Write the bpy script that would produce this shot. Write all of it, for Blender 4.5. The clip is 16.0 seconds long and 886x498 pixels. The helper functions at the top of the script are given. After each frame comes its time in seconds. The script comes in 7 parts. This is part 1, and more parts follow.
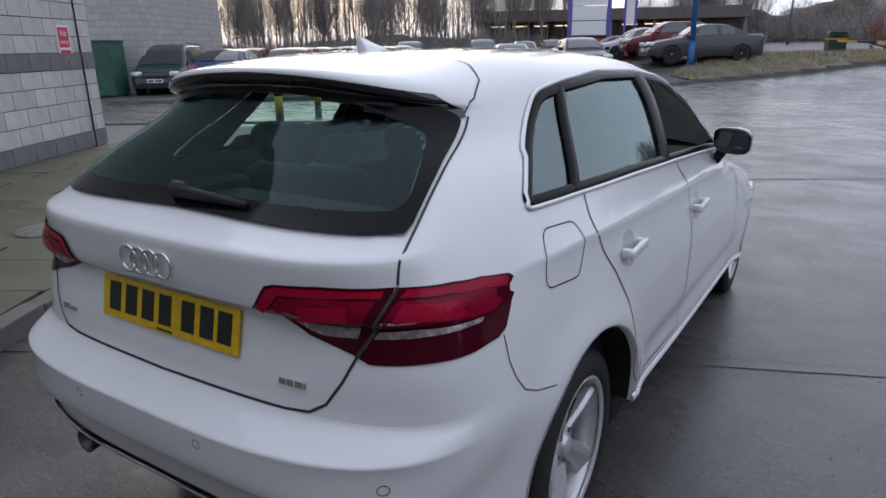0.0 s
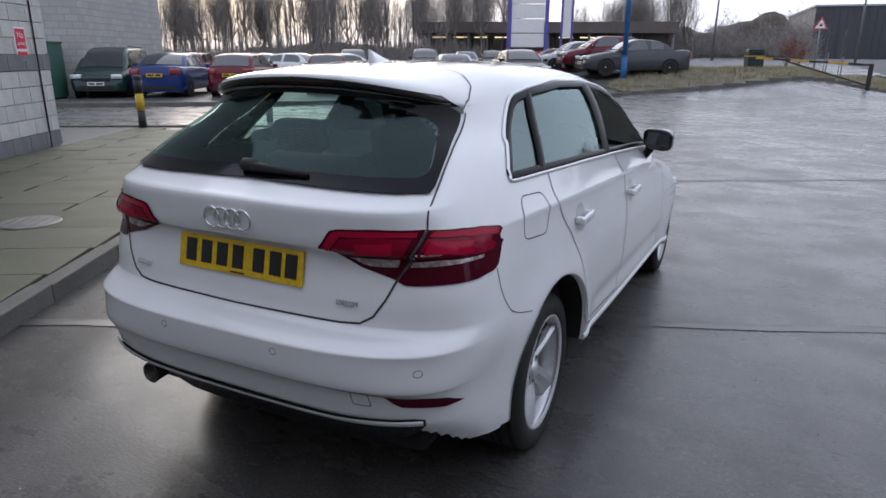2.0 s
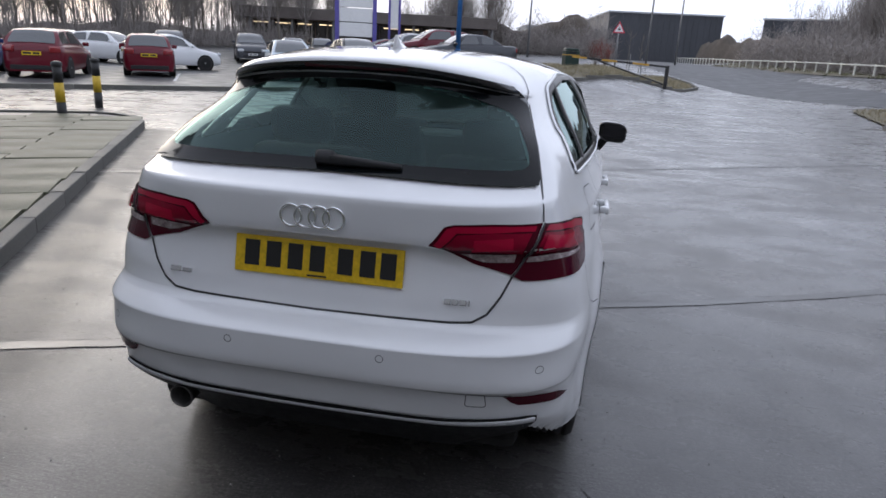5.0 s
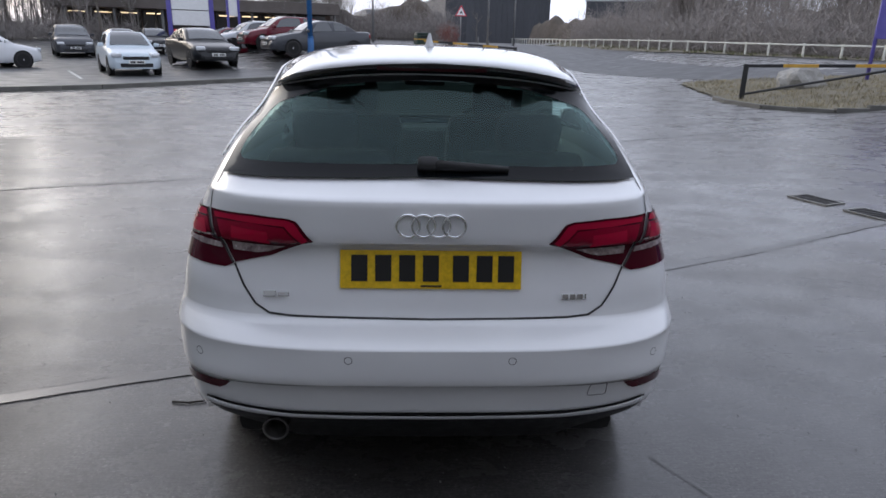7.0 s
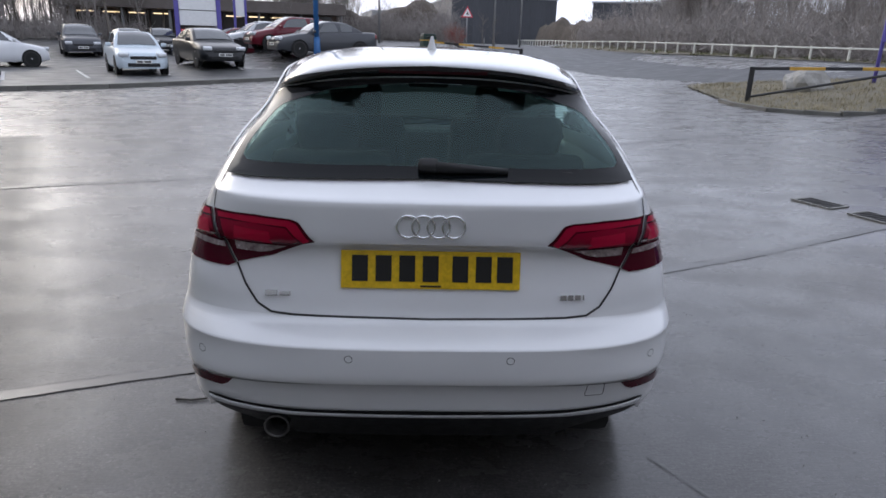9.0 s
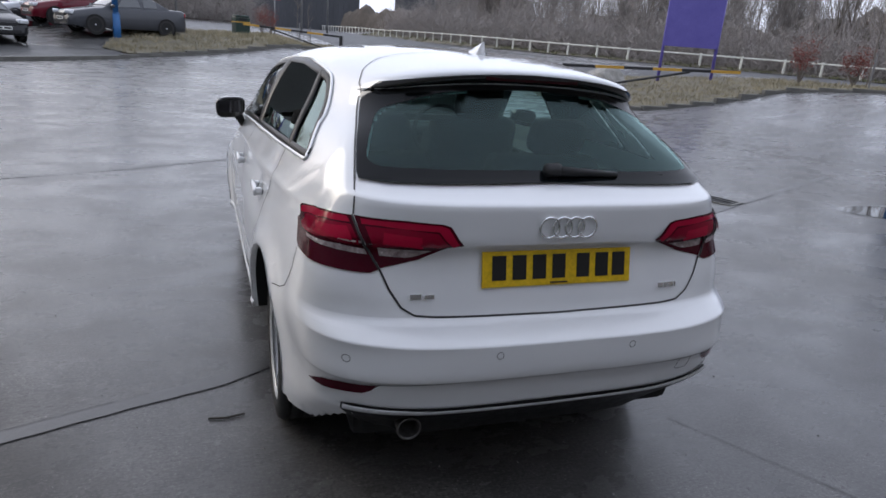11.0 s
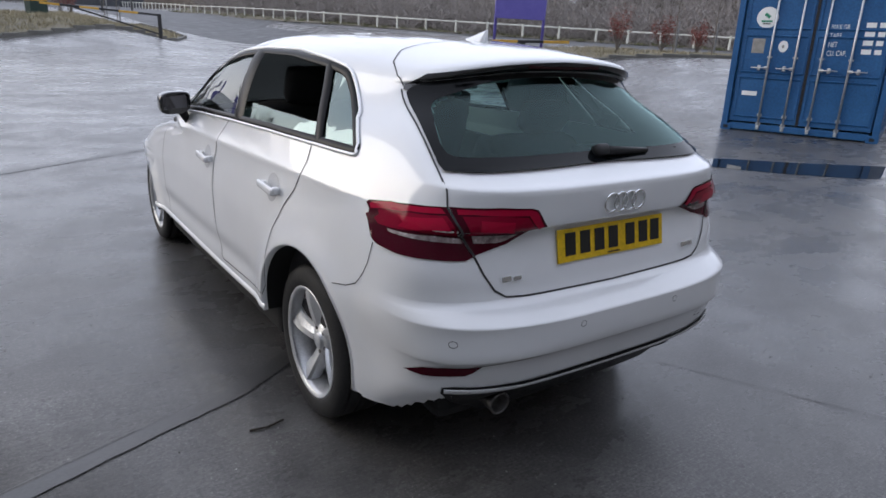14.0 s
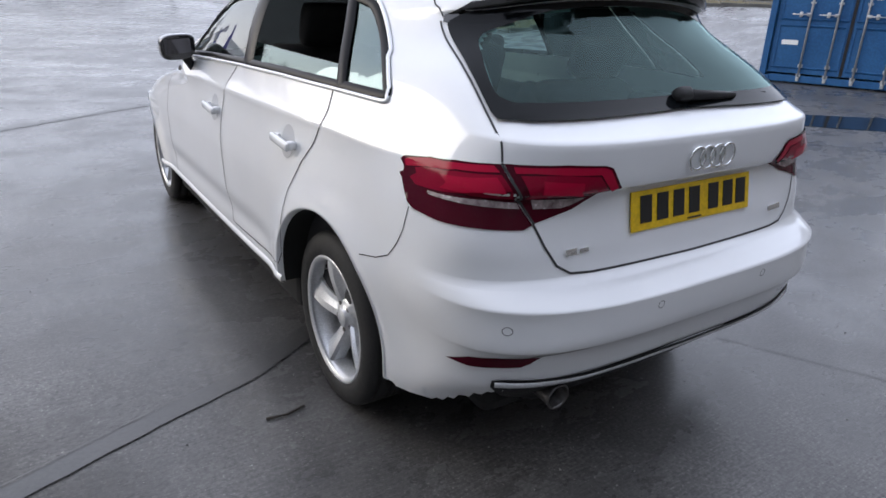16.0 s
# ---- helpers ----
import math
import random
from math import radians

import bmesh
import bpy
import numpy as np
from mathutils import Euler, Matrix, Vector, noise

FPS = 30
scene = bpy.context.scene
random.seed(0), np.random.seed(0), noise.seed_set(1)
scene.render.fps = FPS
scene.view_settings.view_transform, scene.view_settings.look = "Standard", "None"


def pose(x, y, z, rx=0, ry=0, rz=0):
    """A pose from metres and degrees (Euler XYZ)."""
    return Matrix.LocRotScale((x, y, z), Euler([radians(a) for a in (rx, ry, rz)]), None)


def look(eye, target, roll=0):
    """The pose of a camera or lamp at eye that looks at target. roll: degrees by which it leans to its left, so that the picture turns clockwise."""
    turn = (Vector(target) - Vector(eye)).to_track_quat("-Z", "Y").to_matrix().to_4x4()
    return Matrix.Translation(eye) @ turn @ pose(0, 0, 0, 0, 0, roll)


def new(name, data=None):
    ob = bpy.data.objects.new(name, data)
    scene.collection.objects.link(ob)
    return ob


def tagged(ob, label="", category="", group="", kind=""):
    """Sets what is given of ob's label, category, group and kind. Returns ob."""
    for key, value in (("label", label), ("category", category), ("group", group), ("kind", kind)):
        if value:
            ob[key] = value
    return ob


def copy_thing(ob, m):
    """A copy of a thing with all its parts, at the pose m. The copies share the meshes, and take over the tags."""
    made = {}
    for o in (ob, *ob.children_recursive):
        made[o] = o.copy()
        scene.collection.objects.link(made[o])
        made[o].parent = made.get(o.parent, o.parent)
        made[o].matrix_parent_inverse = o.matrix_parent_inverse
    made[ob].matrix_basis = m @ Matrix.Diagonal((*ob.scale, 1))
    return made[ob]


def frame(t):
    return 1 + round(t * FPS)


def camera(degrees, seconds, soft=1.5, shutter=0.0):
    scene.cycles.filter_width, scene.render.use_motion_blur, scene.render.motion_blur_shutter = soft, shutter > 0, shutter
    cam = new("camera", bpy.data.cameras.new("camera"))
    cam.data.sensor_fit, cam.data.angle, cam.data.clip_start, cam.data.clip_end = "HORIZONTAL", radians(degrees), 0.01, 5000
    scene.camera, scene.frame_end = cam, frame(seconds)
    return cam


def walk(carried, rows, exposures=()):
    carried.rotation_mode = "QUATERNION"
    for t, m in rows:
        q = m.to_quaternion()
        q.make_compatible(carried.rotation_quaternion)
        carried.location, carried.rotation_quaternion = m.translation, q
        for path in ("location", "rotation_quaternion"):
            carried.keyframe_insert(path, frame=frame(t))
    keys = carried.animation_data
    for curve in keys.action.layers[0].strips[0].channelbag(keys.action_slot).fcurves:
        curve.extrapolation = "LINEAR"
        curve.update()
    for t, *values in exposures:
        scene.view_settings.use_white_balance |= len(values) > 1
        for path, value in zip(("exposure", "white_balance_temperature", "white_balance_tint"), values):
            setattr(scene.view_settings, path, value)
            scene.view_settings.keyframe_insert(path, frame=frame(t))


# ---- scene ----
# World: x to the white car's right, y ahead of its tail, z up; the yard round the car is z = 0.
cam = camera(68.53, 16.0, soft=1.6)
PATH = [
    (0, (1.369, -0.822, 1.488), (0.355, 0.795, 0.889), -0.92),
    (0.5, (1.479, -1.116, 1.501), (0.516, 0.522, 0.877), -0.91),
    (1, (1.454, -1.359, 1.503), (0.594, 0.354, 0.933), -0.15),
    (1.5, (1.460, -1.414, 1.502), (0.612, 0.299, 0.916), 0.46),
    (2, (1.485, -1.419, 1.507), (0.626, 0.294, 0.931), 0.35),
    (2.5, (1.487, -1.413, 1.505), (0.627, 0.294, 0.917), 0.29),
    (3, (1.482, -1.401, 1.505), (0.617, 0.303, 0.917), 0.26),
    (3.5, (1.463, -1.389, 1.499), (0.598, 0.315, 0.909), 0.61),
    (4, (1.266, -1.475, 1.470), (0.532, 0.297, 0.904), 1.65),
    (6.5, (0.018, -1.686, 1.501), (0.070, 0.217, 0.889), 2.06),
    (7, (-0.050, -1.682, 1.501), (0.039, 0.219, 0.887), 1.42),
    (7.5, (-0.035, -1.706, 1.506), (0.053, 0.189, 0.874), 2.00),
    (8, (-0.021, -1.716, 1.511), (0.036, 0.191, 0.909), 1.43),
    (8.5, (-0.031, -1.711, 1.511), (0.035, 0.194, 0.905), 1.53),
    (9, (-0.036, -1.704, 1.508), (0.038, 0.199, 0.896), 1.67),
    (9.5, (-0.085, -1.695, 1.491), (0.004, 0.205, 0.873), 3.54),
    (12, (-1.570, -1.490, 1.549), (-0.611, 0.146, 0.915), 3.06),
    (12.5, (-1.650, -1.402, 1.530), (-0.652, 0.206, 0.881), 2.86),
    (13, (-1.697, -1.359, 1.540), (-0.637, 0.204, 0.881), 3.39),
    (13.5, (-1.716, -1.358, 1.544), (-0.628, 0.191, 0.897), 3.54),
    (14, (-1.708, -1.361, 1.538), (-0.630, 0.191, 0.882), 3.41),
    (14.5, (-1.704, -1.352, 1.537), (-0.636, 0.202, 0.869), 3.21),
    (15, (-1.695, -1.332, 1.534), (-0.630, 0.220, 0.858), 3.15),
    (15.5, (-1.651, -1.278, 1.523), (-0.598, 0.274, 0.828), 3.25),
    (16, (-1.594, -1.033, 1.439), (-0.576, 0.502, 0.660), 3.03),
]
walk(cam, [(t, look(eye, target, roll)) for t, eye, target, roll in PATH],
     [(0, -0.08), (1, 0.0), (4, 0.06), (6.5, 0.08), (9.5, 0.17), (12, 0.10), (13.5, 0.16), (15, 0.26), (15.5, 0.3), (16, 0.5)])

# ---- light: a bright overcast winter sky ----
world = bpy.data.worlds.new("overcast")
scene.world = world
world.use_nodes = True
wn = world.node_tree
sky = wn.nodes.new("ShaderNodeTexSky")
sky.sky_type = "NISHITA"
sky.sun_disc = False
sky.sun_elevation = radians(16)
sky.sun_rotation = radians(-46)
sky.air_density, sky.dust_density, sky.ozone_density = 1.0, 4.0, 1.0
soft_sky = wn.nodes.new("ShaderNodeMix")
soft_sky.data_type = "RGBA"
soft_sky.inputs[0].default_value = 0.84
soft_sky.inputs[7].default_value = (5.88, 6.28, 7.6, 1)
wn.links.new(sky.outputs[0], soft_sky.inputs[6])
wn.links.new(soft_sky.outputs[2], wn.nodes["Background"].inputs[0])
wn.nodes["Background"].inputs[1].default_value = 0.192

sun_data = bpy.data.lights.new("sun", "SUN")
sun_data.energy, sun_data.angle, sun_data.color = 0.7, radians(36), (1.0, 0.97, 0.93)
sun = new("sun", sun_data)
sun.matrix_basis = look((-36, 34, 16.0), (0, 0, 0))
scene.view_settings.exposure = 0.0


# ---- small tools ----
def part(name, bm, material, parent=None, label="", smooth=False, kind=""):
    """Links a bmesh as one mesh object."""
    me = bpy.data.meshes.new(name)
    bm.normal_update()
    bm.to_mesh(me)
    bm.free()
    if smooth:
        me.polygons.foreach_set("use_smooth", [True] * len(me.polygons))
    for m in (material if isinstance(material, (list, tuple)) else [material]):
        me.materials.append(m)
    ob = new(name, me)
    if parent is not None:
        ob.parent = parent
    return tagged(ob, label, kind=kind)


def empty(name, m=None, label="", category="", group="", kind=""):
    ob = new(name)
    ob.empty_display_size = 0.1
    if m is not None:
        ob.matrix_basis = m
    return tagged(ob, label, category, group, kind)


def add_box(bm, c, size, turn=None, bevel=0.0, mat=0):
    """A box about c; turn: a matrix about its middle."""
    r = bmesh.ops.create_cube(bm, size=1.0)
    vs = r["verts"]
    for v in vs:
        v.co = Vector((v.co.x * size[0], v.co.y * size[1], v.co.z * size[2]))
    faces = list({f for v in vs for f in v.link_faces})
    for f in faces:
        f.material_index = mat
    if bevel > 0:
        edges = list({e for v in vs for e in v.link_edges})
        out = bmesh.ops.bevel(bm, geom=edges, offset=bevel, segments=2, affect="EDGES", profile=0.6)
        vs = list({v for f in out["faces"] for v in f.verts} | {v for v in vs if v.is_valid})
        vs = list({v for v in vs if v.is_valid})
    for v in vs:
        p = v.co.copy()
        if turn is not None:
            p = turn @ p
        v.co = p + Vector(c)
    return vs


def box(c, size, turn=None, bevel=0.0):
    bm = bmesh.new()
    add_box(bm, c, size, turn, bevel)
    return bm


def add_tube(bm, a, b, r0, r1=None, seg=10, cap=True):
    """A tapered tube from a to b."""
    a, b = Vector(a), Vector(b)
    r1 = r0 if r1 is None else r1
    q = (b - a).to_track_quat("Z", "Y")
    rings = []
    for p, r in ((a, r0), (b, r1)):
        rings.append([bm.verts.new(p + q @ Vector((math.cos(i * math.tau / seg) * r, math.sin(i * math.tau / seg) * r, 0))) for i in range(seg)])
    for i in range(seg):
        bm.faces.new((rings[0][i], rings[0][(i + 1) % seg], rings[1][(i + 1) % seg], rings[1][i]))
    if cap:
        bm.faces.new(rings[0][::-1])
        bm.faces.new(rings[1])
    return bm


def tube(a, b, r0, r1=None, seg=12, cap=True):
    return add_tube(bmesh.new(), a, b, r0, r1, seg, cap)


def add_lathe(bm, rows, seg=32, axis="X", centre=(0, 0, 0), close=False):
    """Turns rows of (radius, along) about an axis."""
    c = Vector(centre)
    rings = []
    for r, h in rows:
        ring = []
        for i in range(seg):
            a = i * math.tau / seg
            u, v = r * math.cos(a), r * math.sin(a)
            ring.append(bm.verts.new(c + (Vector((h, u, v)) if axis == "X" else Vector((u, h, v)) if axis == "Y" else Vector((u, v, h)))))
        rings.append(ring)
    pairs = list(zip(rings, rings[1:])) + ([(rings[-1], rings[0])] if close else [])
    for A, B in pairs:
        for i in range(seg):
            bm.faces.new((A[i], A[(i + 1) % seg], B[(i + 1) % seg], B[i]))
    return bm


def pchip(xs, ys):
    """A smooth curve through the points that never overshoots."""
    xs, ys = np.array(xs, float), np.array(ys, float)
    h, d = np.diff(xs), np.diff(ys) / np.diff(xs)
    m = np.zeros(len(xs))
    m[0], m[-1] = d[0], d[-1]
    for i in range(1, len(xs) - 1):
        if d[i - 1] * d[i] > 0:
            w1, w2 = 2 * h[i] + h[i - 1], h[i] + 2 * h[i - 1]
            m[i] = (w1 + w2) / (w1 / d[i - 1] + w2 / d[i])

    def exact(x):
        x = min(max(x, xs[0]), xs[-1])
        i = min(int(np.searchsorted(xs, x, "right")) - 1, len(xs) - 2)
        i = max(i, 0)
        t = (x - xs[i]) / h[i]
        return float((1 + 2 * t) * (1 - t) ** 2 * ys[i] + t * (1 - t) ** 2 * h[i] * m[i] + t * t * (3 - 2 * t) * ys[i + 1] + t * t * (t - 1) * h[i] * m[i + 1])
    n = 1600
    lo, k = float(xs[0]), n / float(xs[-1] - xs[0])
    table = [exact(lo + i / k) for i in range(n + 1)]
    table.append(table[-1])

    def curve(x):
        u = (x - lo) * k
        if u <= 0:
            return table[0]
        if u >= n:
            return table[n]
        i = int(u)
        return table[i] + (table[i + 1] - table[i]) * (u - i)
    return curve


def lerp(x, xs, ys):
    return float(np.interp(x, xs, ys))


def sm(x):
    x = min(max(x, 0.0), 1.0)
    return x * x * (3 - 2 * x)


# ---- materials ----
def node_mat(name, base, rough=0.5, metal=0.0, spec=0.5, coat=0.0, coat_rough=0.03):
    m = bpy.data.materials.new(name)
    m.use_nodes = True
    b = m.node_tree.nodes["Principled BSDF"]
    b.inputs["Base Color"].default_value = (*base, 1)
    b.inputs["Roughness"].default_value = rough
    b.inputs["Metallic"].default_value = metal
    b.inputs["Specular IOR Level"].default_value = spec
    b.inputs["Coat Weight"].default_value = coat
    b.inputs["Coat Roughness"].default_value = coat_rough
    return m


def noise_node(m, scale, detail=4.0, rough=0.55, stretch=None, obj=True):
    n = m.node_tree.nodes
    tc = n.new("ShaderNodeTexCoord")
    mp = n.new("ShaderNodeMapping")
    if stretch:
        mp.inputs["Scale"].default_value = stretch
    tx = n.new("ShaderNodeTexNoise")
    tx.inputs["Scale"].default_value, tx.inputs["Detail"].default_value, tx.inputs["Roughness"].default_value = scale, detail, rough
    m.node_tree.links.new(tc.outputs["Object" if obj else "Generated"], mp.inputs[0])
    m.node_tree.links.new(mp.outputs[0], tx.inputs[0])
    return tx


def ramp(m, src, stops):
    r = m.node_tree.nodes.new("ShaderNodeValToRGB")
    while len(r.color_ramp.elements) < len(stops):
        r.color_ramp.elements.new(0.5)
    for e, (p, c) in zip(r.color_ramp.elements, stops):
        e.position = p
        e.color = (*c, 1) if isinstance(c, tuple) else (c, c, c, 1)
    m.node_tree.links.new(src, r.inputs[0])
    return r


def mixed(m, fac, a, b, mode="MIX"):
    x = m.node_tree.nodes.new("ShaderNodeMix")
    x.data_type, x.blend_type = "RGBA", mode
    for sock, v in ((x.inputs[0], fac), (x.inputs[6], a), (x.inputs[7], b)):
        if hasattr(v, "is_output"):
            m.node_tree.links.new(v, sock)
        elif sock.type == "VALUE":
            sock.default_value = v
        else:
            sock.default_value = (*v, 1)
    return x.outputs[2]


def bump(m, src, strength, dist=0.01):
    b = m.node_tree.nodes.new("ShaderNodeBump")
    b.inputs["Strength"].default_value, b.inputs["Distance"].default_value = strength, dist
    m.node_tree.links.new(src, b.inputs["Height"])
    m.node_tree.links.new(b.outputs[0], m.node_tree.nodes["Principled BSDF"].inputs["Normal"])
    return b


def grainy(name, a, b, scale=8.0, rough=(0.6, 0.9), bump_s=0.2, metal=0.0, fine=60.0, stretch=None, dist=0.004, spread=(0.3, 0.7), spec=0.4, vary=0.0):
    """A surface mottled between two colours at two scales."""
    m = node_mat(name, a, rough[0], metal, spec)
    p = m.node_tree.nodes["Principled BSDF"]
    big, small = noise_node(m, scale, 5.0, 0.6, stretch), noise_node(m, fine, 3.0, 0.6, stretch)
    c = ramp(m, big.outputs[0], [(spread[0], a), (spread[1], b)])
    s = ramp(m, small.outputs[0], [(0.3, 0.72), (0.7, 1.12)])
    col = mixed(m, 0.8, c.outputs[0], s.outputs[0], "MULTIPLY")
    if vary:
        oi = m.node_tree.nodes.new("ShaderNodeObjectInfo")
        v = ramp(m, oi.outputs["Random"], [(0.0, 1.0 - vary), (1.0, 1.0 + vary)])
        col = mixed(m, 1.0, col, v.outputs[0], "MULTIPLY")
    m.node_tree.links.new(col, p.inputs["Base Color"])
    rr = ramp(m, big.outputs[0], [(0.3, rough[0]), (0.7, rough[1])])
    m.node_tree.links.new(rr.outputs[0], p.inputs["Roughness"])
    if bump_s:
        bump(m, small.outputs[0], bump_s, dist)
    return m


def paint(name, base, coat=1.0, rough=0.35, gloss=0.5):
    m = node_mat(name, base, rough, 0.0, gloss, coat, 0.02)
    n = noise_node(m, 3.0, 3.0)
    c = ramp(m, n.outputs[0], [(0.3, tuple(v * 0.95 for v in base)), (0.7, base)])
    m.node_tree.links.new(c.outputs[0], m.node_tree.nodes["Principled BSDF"].inputs["Base Color"])
    return m


def glass_mat(name, tint, rough=0.0, gloss=(0.95, 0.98, 0.97), ior=1.75):
    """Clear or tinted pane: light passes straight, with a gloss by angle."""
    m = bpy.data.materials.new(name)
    m.use_nodes = True
    t = m.node_tree
    t.nodes.remove(t.nodes["Principled BSDF"])
    tr, gl, mx, fr = t.nodes.new("ShaderNodeBsdfTransparent"), t.nodes.new("ShaderNodeBsdfGlossy"), t.nodes.new("ShaderNodeMixShader"), t.nodes.new("ShaderNodeFresnel")
    tr.inputs[0].default_value = (*tint, 1)
    gl.inputs["Roughness"].default_value = rough
    gl.inputs["Color"].default_value = (*gloss, 1)
    fr.inputs[0].default_value = ior
    t.links.new(fr.outputs[0], mx.inputs[0])
    t.links.new(tr.outputs[0], mx.inputs[1])
    t.links.new(gl.outputs[0], mx.inputs[2])
    t.links.new(mx.outputs[0], t.nodes["Material Output"].inputs[0])
    return m


WHITE = paint("white_paint", (0.80, 0.81, 0.82))
BLACK_GLOSS = node_mat("black_gloss", (0.012, 0.012, 0.013), 0.08, 0, 0.5, 0.6)
BLACK_TRIM = grainy("black_trim", (0.009, 0.009, 0.010), (0.018, 0.018, 0.019), 30, (0.45, 0.65), 0.15, fine=300)
SEAM = node_mat("seam_dark", (0.03, 0.03, 0.032), 0.6)
RUBBER = grainy("tyre_rubber", (0.014, 0.014, 0.014), (0.03, 0.029, 0.028), 14, (0.6, 0.85), 0.2, fine=120)
ALLOY = grainy("alloy", (0.62, 0.63, 0.65), (0.72, 0.73, 0.74), 10, (0.30, 0.40), 0.03, metal=0.55, fine=200)
CHROME = node_mat("chrome", (0.86, 0.87, 0.88), 0.08, 1.0)
DULL_STEEL = grainy("dull_steel", (0.09, 0.087, 0.085), (0.20, 0.19, 0.185), 12, (0.3, 0.5), 0.1, metal=0.9)
TINT = glass_mat("privacy_glass", (0.32, 0.50, 0.47), gloss=(0.62, 0.86, 0.84), ior=1.44)
CLEAR = glass_mat("clear_glass", (0.78, 0.86, 0.83))
SIDE_TINT = glass_mat("side_privacy_glass", (0.36, 0.54, 0.51), gloss=(0.80, 0.98, 0.97), ior=2.3)
SIDE_CLEAR = glass_mat("side_clear_glass", (0.72, 0.80, 0.78), ior=2.4)
FRIT = node_mat("printed_border", (0.004, 0.005, 0.006), 0.08, 0, 0.14, 0.0)
SEAL = node_mat("window_seal", (0.006, 0.006, 0.007), 0.28, 0, 0.1, 0.0)
SATIN = node_mat("satin_strip", (0.78, 0.79, 0.80), 0.38, 0.4, 0.5, 0.0)
BRAKE_DARK = node_mat("brake_light_unlit", (0.025, 0.002, 0.004), 0.1, 0, 0.3, 0.0)
RED_DEEP = node_mat("lamp_red_dark", (0.060, 0.002, 0.010), 0.07, 0, 0.16, 0.0)
RED_LENS = node_mat("lamp_red", (0.22, 0.003, 0.022), 0.07, 0, 0.16, 0.0)
RED_BRIGHT = node_mat("lamp_red_bar", (0.36, 0.006, 0.034), 0.1, 0, 0.16, 0.0)
LAMP_CLEAR = grainy("lamp_clear", (0.20, 0.14, 0.15), (0.60, 0.52, 0.52), 45, (0.15, 0.3), 0.3, metal=0.3, fine=160)
PLATE_YELLOW = grainy("plate_yellow", (0.72, 0.46, 0.015), (0.78, 0.52, 0.02), 6, (0.3, 0.4), 0.02)
PLATE_WHITE = node_mat("plate_white", (0.75, 0.75, 0.72), 0.35)
PLATE_BLACK = node_mat("plate_black", (0.012, 0.012, 0.012), 0.4)
FABRIC = grainy("seat_fabric", (0.018, 0.018, 0.02), (0.035, 0.035, 0.038), 20, (0.8, 0.95), 0.3, fine=400)
CABIN = grainy("cabin_plastic", (0.022, 0.022, 0.024), (0.035, 0.035, 0.037), 15, (0.6, 0.8), 0.15, fine=250)
HEADLINER = node_mat("headliner", (0.30, 0.30, 0.29), 0.9)
DARK = node_mat("underbody_dark", (0.012, 0.012, 0.012), 0.9)


